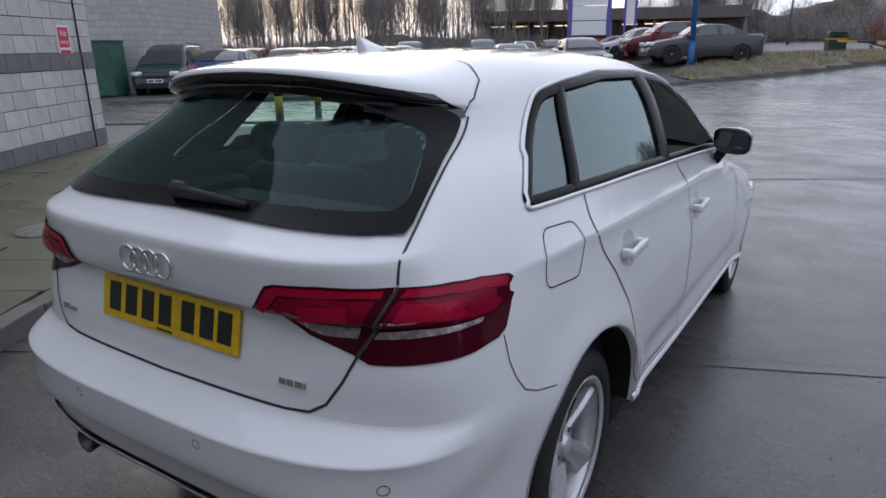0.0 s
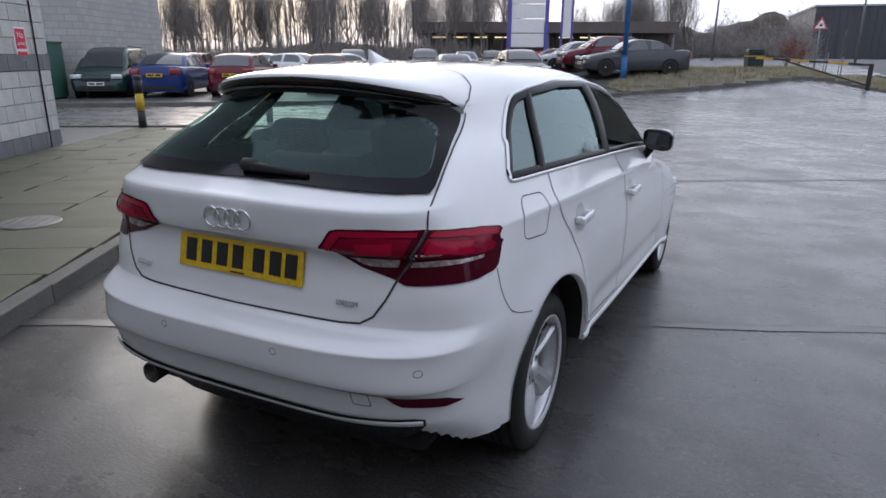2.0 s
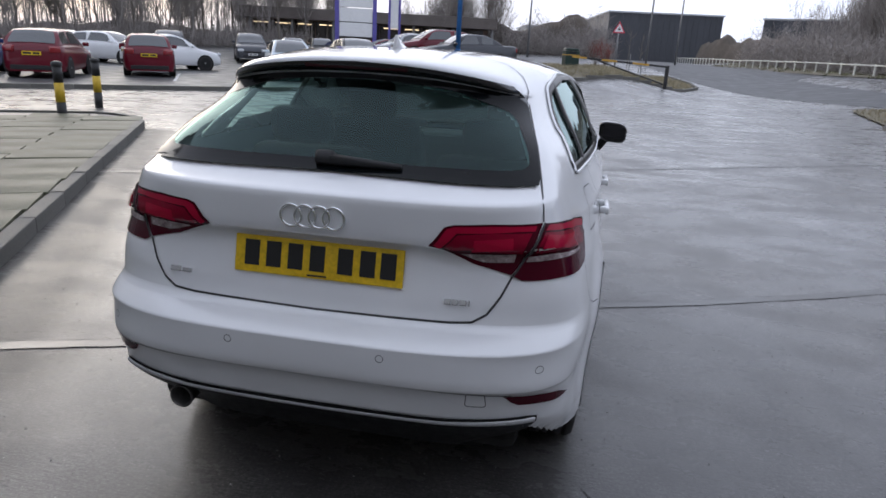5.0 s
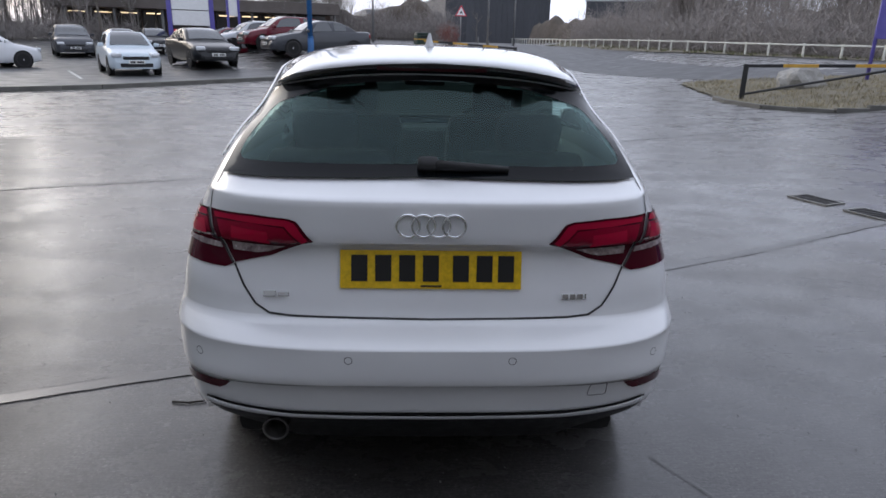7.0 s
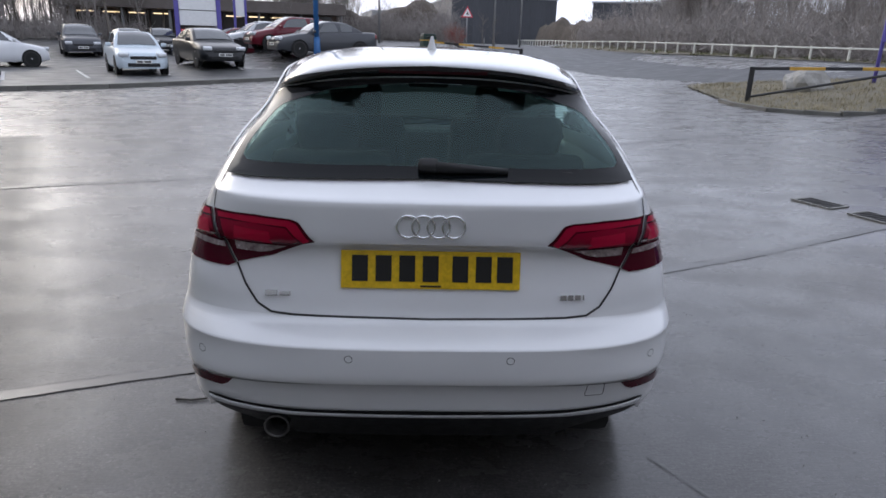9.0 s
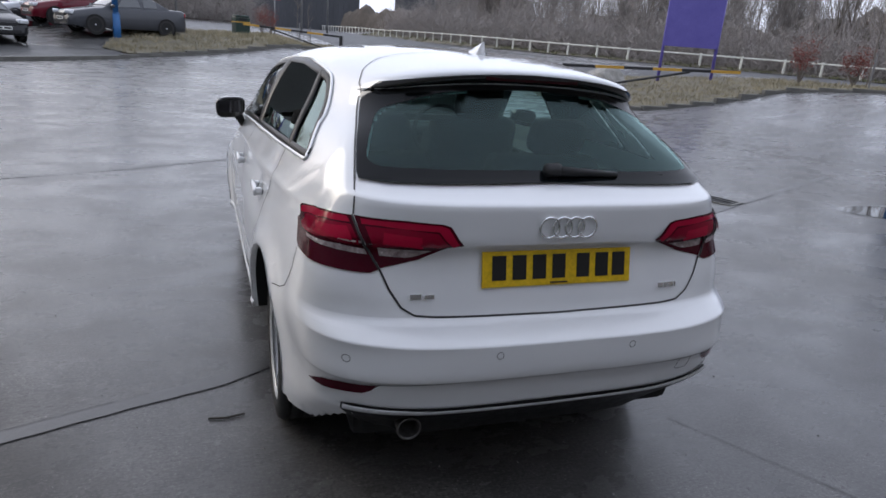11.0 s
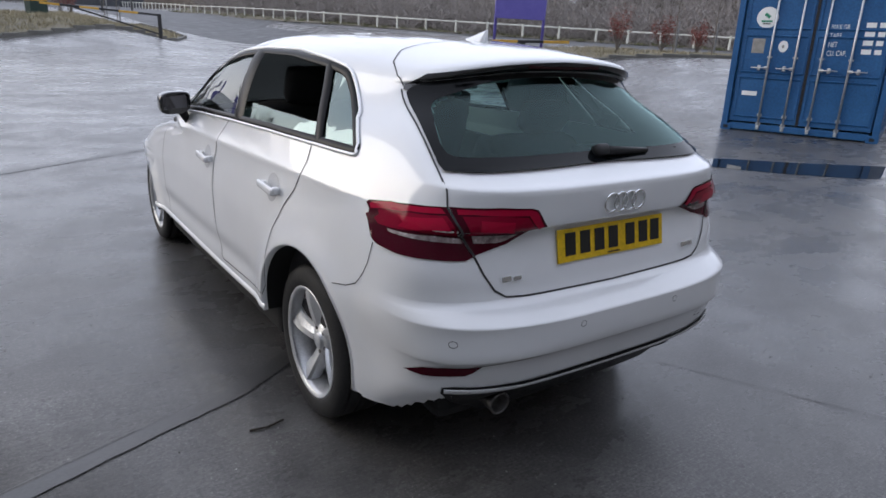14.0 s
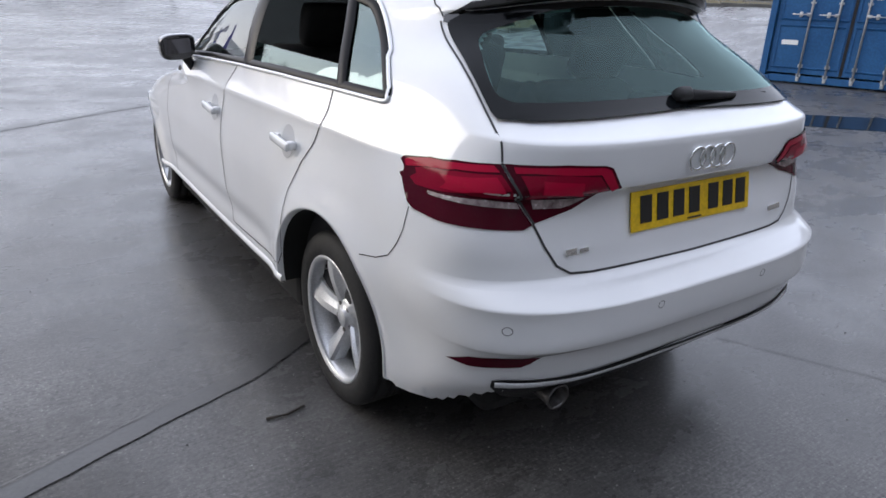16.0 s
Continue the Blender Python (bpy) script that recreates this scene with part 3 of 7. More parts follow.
def hero_car():
    car = empty("hatchback_car", None, "glossy white five-door hatchback parked on wet concrete, two windows lowered", "car")
    body = part("body", body_mesh(), WHITE, car, "glossy white painted steel body", True)
    for cy, cz in SH.arches:
        for s in (1, -1):
            lip, lining = arch_edge(s, cy, cz)
            part("arch_lip", lip, WHITE, body, smooth=True)
            part("arch_liner", lining, DARK, car, "black plastic wheel arch liner")
    under = bmesh.new()
    add_box(under, (0, 2.1, 0.24), (1.0, 3.6, 0.12))
    add_box(under, (0, 0.46, 0.34), (1.24, 0.56, 0.16), None, 0.04)
    add_box(under, (0, 2.12, 0.27), (1.58, 1.9, 0.16), None, 0.03)
    part("underbody", under, DARK, car, "dark underbody")
    # rear glass
    ring = bmesh.new()
    outer, inner = GLASS_REAR, GLASS_CLEAR
    c = (0, 1.235)

    def ray_to(poly, a):
        d = (math.cos(a), math.sin(a) * 0.32)
        best = None
        for p, q in zip(poly, poly[1:] + poly[:1]):
            ex, ey = q[0] - p[0], q[1] - p[1]
            det = d[0] * -ey + ex * d[1]
            if abs(det) < 1e-9:
                continue
            px, py = p[0] - c[0], p[1] - c[1]
            t = (px * -ey + ex * py) / det
            s = (d[0] * py - d[1] * px) / det
            if t > 0 and -1e-6 <= s <= 1 + 1e-6 and (best is None or t > best):
                best = t
        return (c[0] + d[0] * best, c[1] + d[1] * best)
    prev = None
    for i in range(121):
        a = i * math.tau / 120
        o, n = ray_to(outer, a), ray_to(inner, a)
        row = []
        for k in range(5):
            t = k / 4
            row.append(ring.verts.new(lifted(on_rear, o[0] + (n[0] - o[0]) * t, o[1] + (n[1] - o[1]) * t, 0.0095)))
        if prev:
            for k in range(4):
                ring.faces.new((prev[k], prev[k + 1], row[k + 1], row[k]))
        prev = row
    bmesh.ops.recalc_face_normals(ring, faces=ring.faces[:])
    gate = part("rear_window", patch(GLASS_CLEAR, on_rear, 0.05, 0.0085), TINT, car, "dark tinted rear window", True)
    part("window_border", ring, FRIT, gate, "black printed glass border", True)
    # spoiler: black underside and side blades; the black also covers the lip's shadow
    part("spoiler_underside", patch([(-0.522, 1.338), (-0.486, 1.357), (0, 1.359), (0.486, 1.357), (0.522, 1.338), (0.535, 1.344), (0.522, 1.368), (0.485, 1.392), (0, 1.401), (-0.485, 1.392), (-0.522, 1.368), (-0.535, 1.344)], on_rear, (0.03, 0.004), 0.004), BLACK_GLOSS, car, "gloss black underside of the roof spoiler, with the lip's shadow in the black", True)
    joint_pts = [(-0.530, 0.61), (-0.528, 0.68), (-0.50, 0.76), (-0.44, 0.815), (-0.30, 0.852), (-0.12, 0.872), (0, 0.875), (0.12, 0.872), (0.30, 0.852), (0.44, 0.815), (0.50, 0.76), (0.528, 0.68), (0.530, 0.61)]
    part("roof_joint", strip(joint_pts, on_top, 0.005, 0.0015), SEAM, car)
    hi = bmesh.new()
    add_box(hi, (0, 0.404, 1.412), (0.34, 0.012, 0.014), None, 0.003)
    part("high_brake_light", hi, BRAKE_DARK, car, "dark red high-level brake light")
    # tail lamps, each in two halves
    for s in (1, -1):
        f = on_arc(s)
        P = lambda x, z: (SH.phi_x(x, z), z)
        Q = lambda y, z: (SH.phi_y(y, z) if y < SH.yr(z) + SH.dr(z) else math.pi / 2 + (y - SH.yr(z) - SH.dr(z)) / 0.4, z)
        st = (0.04, 0.02)
        inner_poly = [P(0.330, 0.957), P(0.375, 1.014), P(0.398, 1.021), P(0.500, 1.027), P(0.634, 1.024), P(0.622, 0.980), P(0.592, 0.925), P(0.563, 0.875), P(0.455, 0.902), P(0.372, 0.935)]
        outer_poly = [P(0.640, 1.022), Q(0.191, 1.020), Q(0.283, 1.010), Q(0.375, 0.997), Q(0.455, 0.984), Q(0.468, 0.974), Q(0.440, 0.928), Q(0.400, 0.880), Q(0.362, 0.864), Q(0.281, 0.860), P(0.695, 0.862), P(0.626, 0.860), P(0.593, 0.860), P(0.569, 0.871), P(0.599, 0.925), P(0.628, 0.980)]
        lamp = part("tail_lamp", patch(inner_poly, f, st, 0.004), RED_DEEP, car, "dark red tail lamp with clear lower strip", True)
        part("lamp_outer", patch(outer_poly, f, st, 0.004), RED_DEEP, lamp, "dark red lamp half on the flank", True)
        part("lamp_light_bar", patch([P(0.345, 0.960), P(0.380, 1.008), P(0.401, 1.016), P(0.501, 1.021), P(0.618, 1.018), P(0.616, 1.003), P(0.575, 1.005), P(0.408, 0.998), P(0.362, 0.952)], f, st, 0.006), RED_BRIGHT, lamp, "bright red light guide", True)
        part("lamp_red_panel", patch([P(0.372, 0.955), P(0.410, 0.993), P(0.503, 1.001), P(0.608, 0.999), P(0.588, 0.941), P(0.487, 0.936), P(0.410, 0.938)], f, st, 0.0065), RED_LENS, lamp, "red lens", True)
        part("lamp_red_block", patch([P(0.457, 0.981), P(0.560, 0.988), P(0.562, 0.958), P(0.451, 0.951)], f, st, 0.008), RED_BRIGHT, lamp, "red lens block", True)
        part("lamp_clear_strip", patch([P(0.415, 0.929), P(0.488, 0.931), P(0.570, 0.934), P(0.566, 0.911), P(0.490, 0.908), P(0.462, 0.913)], f, st, 0.008), LAMP_CLEAR, lamp, "clear reversing strip", True)
        part("lamp_light_bar", patch([P(0.650, 1.016), Q(0.200, 1.014), Q(0.280, 1.004), Q(0.440, 0.980), Q(0.448, 0.974), Q(0.436, 0.961), Q(0.348, 0.976), Q(0.267, 0.990), P(0.644, 1.002)], f, st, 0.006), RED_BRIGHT, lamp, "bright red light guide", True)
        part("lamp_red_panel", patch([P(0.643, 0.997), Q(0.264, 0.986), Q(0.400, 0.964), Q(0.380, 0.925), P(0.692, 0.940), P(0.620, 0.937)], f, st, 0.0065), RED_LENS, lamp, "red lens", True)
        part("lamp_red_block", patch([P(0.652, 0.990), Q(0.307, 0.970), Q(0.293, 0.938), Q(0.202, 0.951), P(0.640, 0.957)], f, st, 0.008), RED_BRIGHT, lamp, "red lens block", True)
        part("lamp_clear_strip", patch([P(0.604, 0.927), P(0.667, 0.931), Q(0.330, 0.922), Q(0.322, 0.914), P(0.690, 0.915), P(0.598, 0.912)], f, st, 0.008), LAMP_CLEAR, lamp, "clear indicator strip", True)
        part("lamp_split", strip([P(0.637, 1.024), P(0.625, 0.980), P(0.595, 0.925), P(0.566, 0.873)], f, 0.007, 0.0085), SEAM, lamp)
        # reflector in the bumper
        part("bumper_reflector", patch([P(0.575, 0.547), P(0.632, 0.544), P(0.678, 0.543), Q(0.127, 0.532), Q(0.190, 0.505), Q(0.13, 0.500), P(0.674, 0.507), P(0.617, 0.510), P(0.596, 0.522)], f, (0.04, 0.02), 0.004), RED_DEEP, car, "dark red bumper reflector", True)
        # tailgate shut line beside the glass and below the lamp
        part("shut_line", strip([(s * 0.621, 1.106), (s * 0.632, 1.070), (s * 0.637, 1.026)], on_rear, 0.006, 0.0015), SEAM, car)
        part("shut_line", strip([(s * 0.537, 1.347), (s * 0.562, 1.28), (s * 0.588, 1.21), (s * 0.621, 1.106)], on_rear, 0.006, 0.002), SEAM, car)
        part("bumper_sensor", strip([(s * 0.229 + 0.011 * math.cos(a * math.tau / 14), 0.647 + 0.011 * math.sin(a * math.tau / 14)) for a in range(14)], on_rear, 0.0019, 0.0015, True), SEAM, car)
        part("bumper_sensor", strip([(s * 0.668 + 0.011 * math.cos(a * math.tau / 14), 0.626 + 0.011 * math.sin(a * math.tau / 14)) for a in range(14)], on_rear, 0.0019, 0.0015, True), SEAM, car)
    low = [(-0.566, 0.872), (-0.540, 0.815), (-0.505, 0.762), (-0.465, 0.738), (-0.40, 0.733), (0, 0.728), (0.40, 0.733), (0.465, 0.738), (0.505, 0.762), (0.540, 0.815), (0.566, 0.872)]
    part("shut_line", strip(low, on_rear, 0.0065, 0.002), SEAM, car)
    part("bumper_joint", strip([(-0.60, 0.545), (-0.3, 0.553), (0, 0.556), (0.3, 0.553), (0.60, 0.545)], on_rear, 0.003, 0.001), SEAM, car)
    part("tow_cover", strip(rounded([(0.468, 0.500), (0.528, 0.500), (0.524, 0.552), (0.472, 0.552)], 0.01, 3), on_rear, 0.0025, 0.001, True), SEAM, car, "square tow-eye cover")
    # black diffuser with a bright strip
    for s in (1, -1):
        P = lambda x, z: (SH.phi_x(x, z), z)
        Q = lambda y, z: (SH.phi_y(y, z), z)
        part("diffuser", patch([(0.0, 0.25), (0.0, 0.443), P(0.40, 0.449), P(0.64, 0.466), P(0.672, 0.462), P(0.672, 0.44), P(0.64, 0.405), P(0.58, 0.355), P(0.50, 0.305), P(0.42, 0.25)], on_arc(s), (0.05, 0.03), 0.005), BLACK_TRIM, car, "black plastic lower bumper", True)
    part("bumper_strip", strip([(-0.665, 0.450), (-0.40, 0.434), (0, 0.428), (0.40, 0.434), (0.665, 0.450)], on_rear, 0.018, 0.008, False, 0.03, 0.005), ALLOY, car, "silver strip along the lower bumper", True)
    pipe = add_lathe(bmesh.new(), [(0.030, 0.26), (0.036, 0.05), (0.040, 0.028), (0.037, 0.024), (0.032, 0.03), (0.030, 0.16), (0.001, 0.17)], 28, "Y", (-0.464, 0.02, 0.362))
    part("tailpipe", pipe, DULL_STEEL, car, "round steel exhaust tailpipe", True)
    # number plate
    pl = bmesh.new()
    tilt = Matrix.Rotation(radians(-12), 3, "X")
    pc = Vector((0, 0.074, 0.871))
    add_box(pl, pc, (0.52, 0.006, 0.111), tilt, 0.002)
    plate = part("number_plate", pl, PLATE_YELLOW, car, "yellow number plate with dark bars")
    xs = [-0.205, -0.137, -0.069, -0.001, 0.085, 0.153, 0.215]
    for i, x in enumerate(xs):
        bmc = bmesh.new()
        add_box(bmc, pc + tilt @ Vector((x, -0.0042, 0.004)), (0.046, 0.0016, 0.076), tilt)
        part("plate_bar", bmc, PLATE_BLACK, plate)
    part("plate_bar", box(pc + tilt @ Vector((0, -0.0042, -0.047)), (0.06, 0.0016, 0.005), tilt), PLATE_BLACK, plate)
    # badge rings and small lettering as bars
    for i in range(4):
        bmr = bmesh.new()
        rows = []
        cx = (i - 1.5) * 0.0425 - 0.003
        for a in range(32):
            t = a * math.tau / 32
            ring_v = []
            for b in range(8):
                u = b * math.tau / 8
                rr = 0.0315 + 0.0040 * math.cos(u)
                ring_v.append(bmr.verts.new((cx + rr * math.cos(t), 0.041 + 0.004 * math.sin(u), 1.010 + rr * math.sin(t))))
            rows.append(ring_v)
        for a in range(32):
            for b in range(8):
                bmr.faces.new((rows[a][b], rows[(a + 1) % 32][b], rows[(a + 1) % 32][(b + 1) % 8], rows[a][(b + 1) % 8]))
        bmesh.ops.recalc_face_normals(bmr, faces=bmr.faces[:])
        part("badge_ring", bmr, CHROME, car, "chrome ring badge", True)
    for x, w, h in ((-0.463, 0.036, 0.03), (-0.423, 0.032, 0.022)):
        part("badge_bar", box(on_rear(x, 0.795) + Vector((0, -0.003, 0)), (w, 0.005, h * 0.55), tilt, 0.0015), CHROME, car, "small chrome badge bar")
    for x, w in ((0.392, 0.02), (0.414, 0.018), (0.436, 0.02), (0.453, 0.006)):
        part("badge_bar", box(on_rear(x, 0.793) + Vector((0, -0.003, 0)), (w, 0.005, 0.016), tilt, 0.0015), CHROME, car, "small chrome badge bar")
    # rear wiper
    wip = empty("rear_wiper")
    wip.parent = car
    p0, p1, p2 = on_rear(-0.012, 1.150), on_rear(0.22, 1.146), on_rear(0.415, 1.140)
    bmw = bmesh.new()
    add_box(bmw, p0 + Vector((0.0, -0.028, 0.008)), (0.062, 0.04, 0.042), Matrix.Rotation(radians(-40), 3, "X"), 0.016)
    add_tube(bmw, p0 + Vector((0.02, -0.034, 0.006)), p1 + Vector((0, -0.026, 0)), 0.017, 0.010, 8)
    part("wiper_arm", bmw, BLACK_TRIM, wip, "black wiper arm", True)
    part("wiper_blade", add_tube(bmesh.new(), p0 + Vector((0.09, -0.014, -0.004)), p2 + Vector((0, -0.012, 0)), 0.008, 0.005, 6), RUBBER, wip)
    # sides
    for s in (1, -1):
        f = on_side(s)
        part("window_trim", strip(DLO, f, 0.032, 0.003, True, 0.025, 0.004), SEAL, car, "black window seal", True)
        grow = []
        cx, cz = 1.60, 1.18
        for y, z in DLO:
            d = math.hypot(y - cx, z - cz)
            grow.append((y + (y - cx) / d * 0.012, z + (0.014 if z > cz + 0.03 else -0.014 if z < belt(y) + 0.02 else 0.0)))
        part("window_chrome", strip(grow, f, 0.013, 0.004, True, 0.025, 0.006), SATIN, car, "bright strip round the side glass", True)
        # posts between the panes
        for name, lo, hi2, wd in (("quarter_post", (0.872, belt(0.872)), (1.085, 1.366), 0.045), ("door_post", (1.62, belt(1.62)), (1.725, 1.384), 0.095)):
            part(name, strip([lo, ((lo[0] + hi2[0]) / 2, (lo[1] + hi2[1]) / 2), hi2], f, wd, 0.002, False, 0.03, 0.006), SEAL, car, "black window post", True)
        quarter = rounded([(0.645, belt(0.645) + 0.004), (0.86, belt(0.86) + 0.004), (1.07, 1.360), (0.96, 1.350), (0.88, 1.308), (0.77, 1.226)], 0.02, 3)
        rear_g = [(0.89, belt(0.89)), (1.62, belt(1.62)), (1.715, 1.383), (1.40, 1.385), (1.10, 1.362)]
        front_g = [(1.62, belt(1.62)), (2.46, belt(2.46)), (2.38, 1.142), (2.26, 1.22), (2.09, 1.30), (1.90, 1.357), (1.73, 1.384)]
        part("quarter_glass", patch(quarter, f, 0.06, -0.004), SIDE_TINT, car, "tinted quarter window", True)
        if s > 0:
            part("door_glass", patch(rear_g, f, 0.06, -0.006), SIDE_TINT, car, "tinted rear door window, closed", True)
            part("door_glass", patch([(1.65, belt(1.65)), (2.45, belt(2.45)), (2.44, belt(2.44) + 0.02), (1.65, belt(1.65) + 0.02)], f, 0.06, -0.012), CLEAR, car, "front door window, lowered", True)
        else:
            part("door_glass", patch([(0.90, belt(0.90)), (1.62, belt(1.62)), (1.645, 1.175), (0.95, 1.165)], f, 0.06, -0.014), SIDE_TINT, car, "tinted rear door window, half lowered", True)
            part("door_glass", patch(front_g, f, 0.06, -0.006), SIDE_CLEAR, car, "clear front door window, closed", True)
        part("bumper_tip", patch([(0.285, 0.36), (0.285, 0.314), (0.34, 0.306), (0.384, 0.306), (0.40, 0.36)], f, 0.02, 0.003), WHITE, car, smooth=True)
        # shut lines
        part("door_gap", strip([(0.905, 1.086), (0.886, 1.03), (0.886, 0.985), (0.925, 0.915), (0.985, 0.845), (1.06, 0.73), (1.098, 0.60), (1.128, 0.46), (1.165, 0.408), (1.25, 0.395), (1.75, 0.385)], f, 0.005, 0.0015), SEAM, car)
        part("door_gap", strip([(1.735, 1.066), (1.785, 1.0), (1.822, 0.88), (1.832, 0.77), (1.80, 0.58), (1.76, 0.385)], f, 0.006, 0.0015), SEAM, car)
        part("door_gap", strip([(2.76, 0.98), (2.84, 0.70), (2.80, 0.36)], f, 0.006, 0.0015), SEAM, car)
        part("bumper_gap", strip([(0.385, 0.864), (0.388, 0.80), (0.402, 0.756), (0.43, 0.712), (0.48, 0.688), (0.55, 0.674)], f, 0.0035, 0.001), SEAM, car)
        sill = strip([(1.15, 0.347), (2.1, 0.345), (3.10, 0.352)], f, 0.032, 0.002, False, 0.05, 0.01)
        part("sill", sill, WHITE, car, "white side sill", True)
        for hy, hz in ((1.12, 0.884), (1.942, 0.866)):
            c0 = lifted(f, hy, hz, 0.0)
            # flat greyer patch: the shade of the handle bowl as colour
            rec = patch([(hy - 0.012 + 0.052 * math.cos(q * math.tau / 20), hz + 0.002 + 0.058 * math.sin(q * math.tau / 20)) for q in range(20)], f, 0.04, 0.001)
            rr = part("handle_recess", rec, recess_shade, car, smooth=True)
            bmh = bmesh.new()
            add_box(bmh, c0 + Vector((s * 0.026, 0, 0)), (0.018, 0.158, 0.030), Matrix.Rotation(radians(4), 3, "X"), 0.0085)
            add_box(bmh, c0 + Vector((s * 0.012, -0.07, 0)), (0.03, 0.03, 0.03), None, 0.008)
            add_box(bmh, c0 + Vector((s * 0.012, 0.07, 0)), (0.03, 0.03, 0.03), None, 0.008)
            part("door_handle", bmh, WHITE, car, "white pull door handle", True)
        # mirror
        mir = empty("door_mirror", pose(s * 0.892, 2.34, 1.086))
        mir.parent = car
        hb = bmesh.new()
        bmesh.ops.create_uvsphere(hb, u_segments=28, v_segments=18, radius=1.0)
        for v in hb.verts:
            x, y, z = v.co
            k = lambda q: math.copysign(abs(q) ** 0.62, q)
            v.co = Vector((k(x) * 0.080 * (1 + 0.10 * z * (1 if x * s > 0 else 0.3)), max(k(y) * 0.075, -0.040), (k(z) * 0.062 if z > 0 else k(z) * 0.055) - 0.012 * x * s))
        part("mirror_housing", hb, BLACK_GLOSS, mir, "gloss black mirror housing", True)
        part("mirror_glass", box((0.004 * s, -0.0415, 0.004), (0.122, 0.004, 0.080), Matrix.Rotation(radians(s * 5), 3, "Y") @ Matrix.Rotation(radians(7), 3, "X"), 0.0015), mirror_mat, mir, "mirror glass")
        part("mirror_arm", add_tube(bmesh.new(), (-s * 0.04, 0.02, -0.04), (-s * 0.085, 0.05, -0.125), 0.026, 0.016, 10), BLACK_TRIM, mir, "black mirror stalk", True)
    part("fuel_flap", strip(rounded([(0.588, 0.906), (0.762, 0.892), (0.800, 0.955), (0.808, 1.0), (0.79, 1.034), (0.638, 1.043), (0.606, 0.98)], 0.03, 5), on_side(1), 0.004, 0.001, True), SEAM, car, "round-cornered fuel flap")
    # roof fin and roof joint
    fin = bmesh.new()
    rows = []
    for i in range(9):
        t = i / 8
        h = 0.038 * (1 - t) ** 1.2
        wd = 0.020 * (0.35 + 0.65 * math.sin(math.pi * (0.35 + 0.65 * t))) * (1 - 0.25 * t)
        y = 0.885 + 0.13 * t - 0.0
        lean = -0.012 * (1 - t)
        z0 = 1.474
        rows.append([fin.verts.new((-wd * 1.2, y, z0 - 0.004)), fin.verts.new((-wd * 0.8, y, z0 + 0.010)), fin.verts.new((-0.004, y + lean, z0 + 0.010 + h)), fin.verts.new((0.004, y + lean, z0 + 0.010 + h)), fin.verts.new((wd * 0.8, y, z0 + 0.010)), fin.verts.new((wd * 1.2, y, z0 - 0.004))])
    for A, B in zip(rows, rows[1:]):
        for j in range(5):
            fin.faces.new((A[j], B[j], B[j + 1], A[j + 1]))
    fin.faces.new(rows[0])
    bmesh.ops.recalc_face_normals(fin, faces=fin.faces[:])
    part("roof_antenna", fin, WHITE, car, "white shark-fin roof aerial", True)
    # wheels
    for y, z in SH.wheels:
        for s in (1, -1):
            make_wheel(car, s * 0.704, y, z, s, 0.312)
    # cabin
    cab = bmesh.new()
    add_box(cab, (0, 1.7, 0.40), (1.50, 2.6, 0.06))
    add_box(cab, (0, 0.50, 0.62), (1.18, 0.42, 0.50), None, 0.03)
    add_box(cab, (0, 2.66, 0.86), (1.40, 0.42, 0.26), None, 0.06)
    add_box(cab, (0, 2.2, 0.55), (0.22, 1.2, 0.30), None, 0.04)
    for s in (1, -1):
        add_box(cab, (s * 0.735, 1.9, 0.68), (0.05, 2.2, 0.50), None, 0.02)
        add_box(cab, (s * 0.62, 0.72, 0.80), (0.16, 0.3, 0.46), None, 0.03)
    part("cabin_trim", cab, CABIN, car, "dark grey cabin lining")
    part("parcel_shelf", box((0, 0.58, 0.985), (1.12, 0.44, 0.025), None, 0.01), CABIN, car, "dark parcel shelf")
    part("headliner", box((0, 1.42, 1.400), (0.96, 1.2, 0.012), None, 0.004), HEADLINER, car, "light grey roof lining")
    for x, y, wd in ((0.37, 1.98, 0.50), (-0.37, 1.98, 0.50), (0.40, 1.10, 0.50), (-0.40, 1.10, 0.50)):
        seat = empty("seat")
        seat.parent = car
        rear = y < 1.5
        part("seat_cushion", box((x, y + 0.28, 0.56), (wd, 0.50, 0.18), Matrix.Rotation(radians(6), 3, "X"), 0.06), FABRIC, seat, "black cloth seat cushion", True)
        bk = bmesh.new()
        rec = radians(20 if not rear else 24)
        T = Matrix.Rotation(rec, 3, "X")
        add_box(bk, (x, y - 0.04, 0.84 if not rear else 0.80), (wd, 0.15, 0.62 if not rear else 0.56), T, 0.06)
        for s in (1, -1):
            add_box(bk, (x + s * wd * 0.42, y - 0.0, 0.80), (0.09, 0.19, 0.50), T, 0.04)
        part("seat_back", bk, FABRIC, seat, "black cloth seat back", True)
        part("headrest", box((x, y - 0.185, 1.225 if not rear else 1.155), (0.26, 0.10, 0.19 if not rear else 0.15), T, 0.045), FABRIC, seat, "black headrest", True)
    sw = bmesh.new()
    add_lathe(sw, [(0.185 + 0.014 * math.cos(a * math.tau / 8), 0.014 * math.sin(a * math.tau / 8)) for a in range(8)], 36, "Y", (0, 0, 0), True)
    add_box(sw, (0, 0.02, 0), (0.17, 0.04, 0.09), None, 0.02)
    add_box(sw, (0, 0.01, 0), (0.34, 0.015, 0.03))
    bmesh.ops.transform(sw, matrix=Matrix.Translation((0.37, 2.38, 0.97)) @ Matrix.Rotation(radians(-24), 4, "X"), verts=sw.verts[:])
    part("steering_wheel", sw, CABIN, car, "black steering wheel", True)
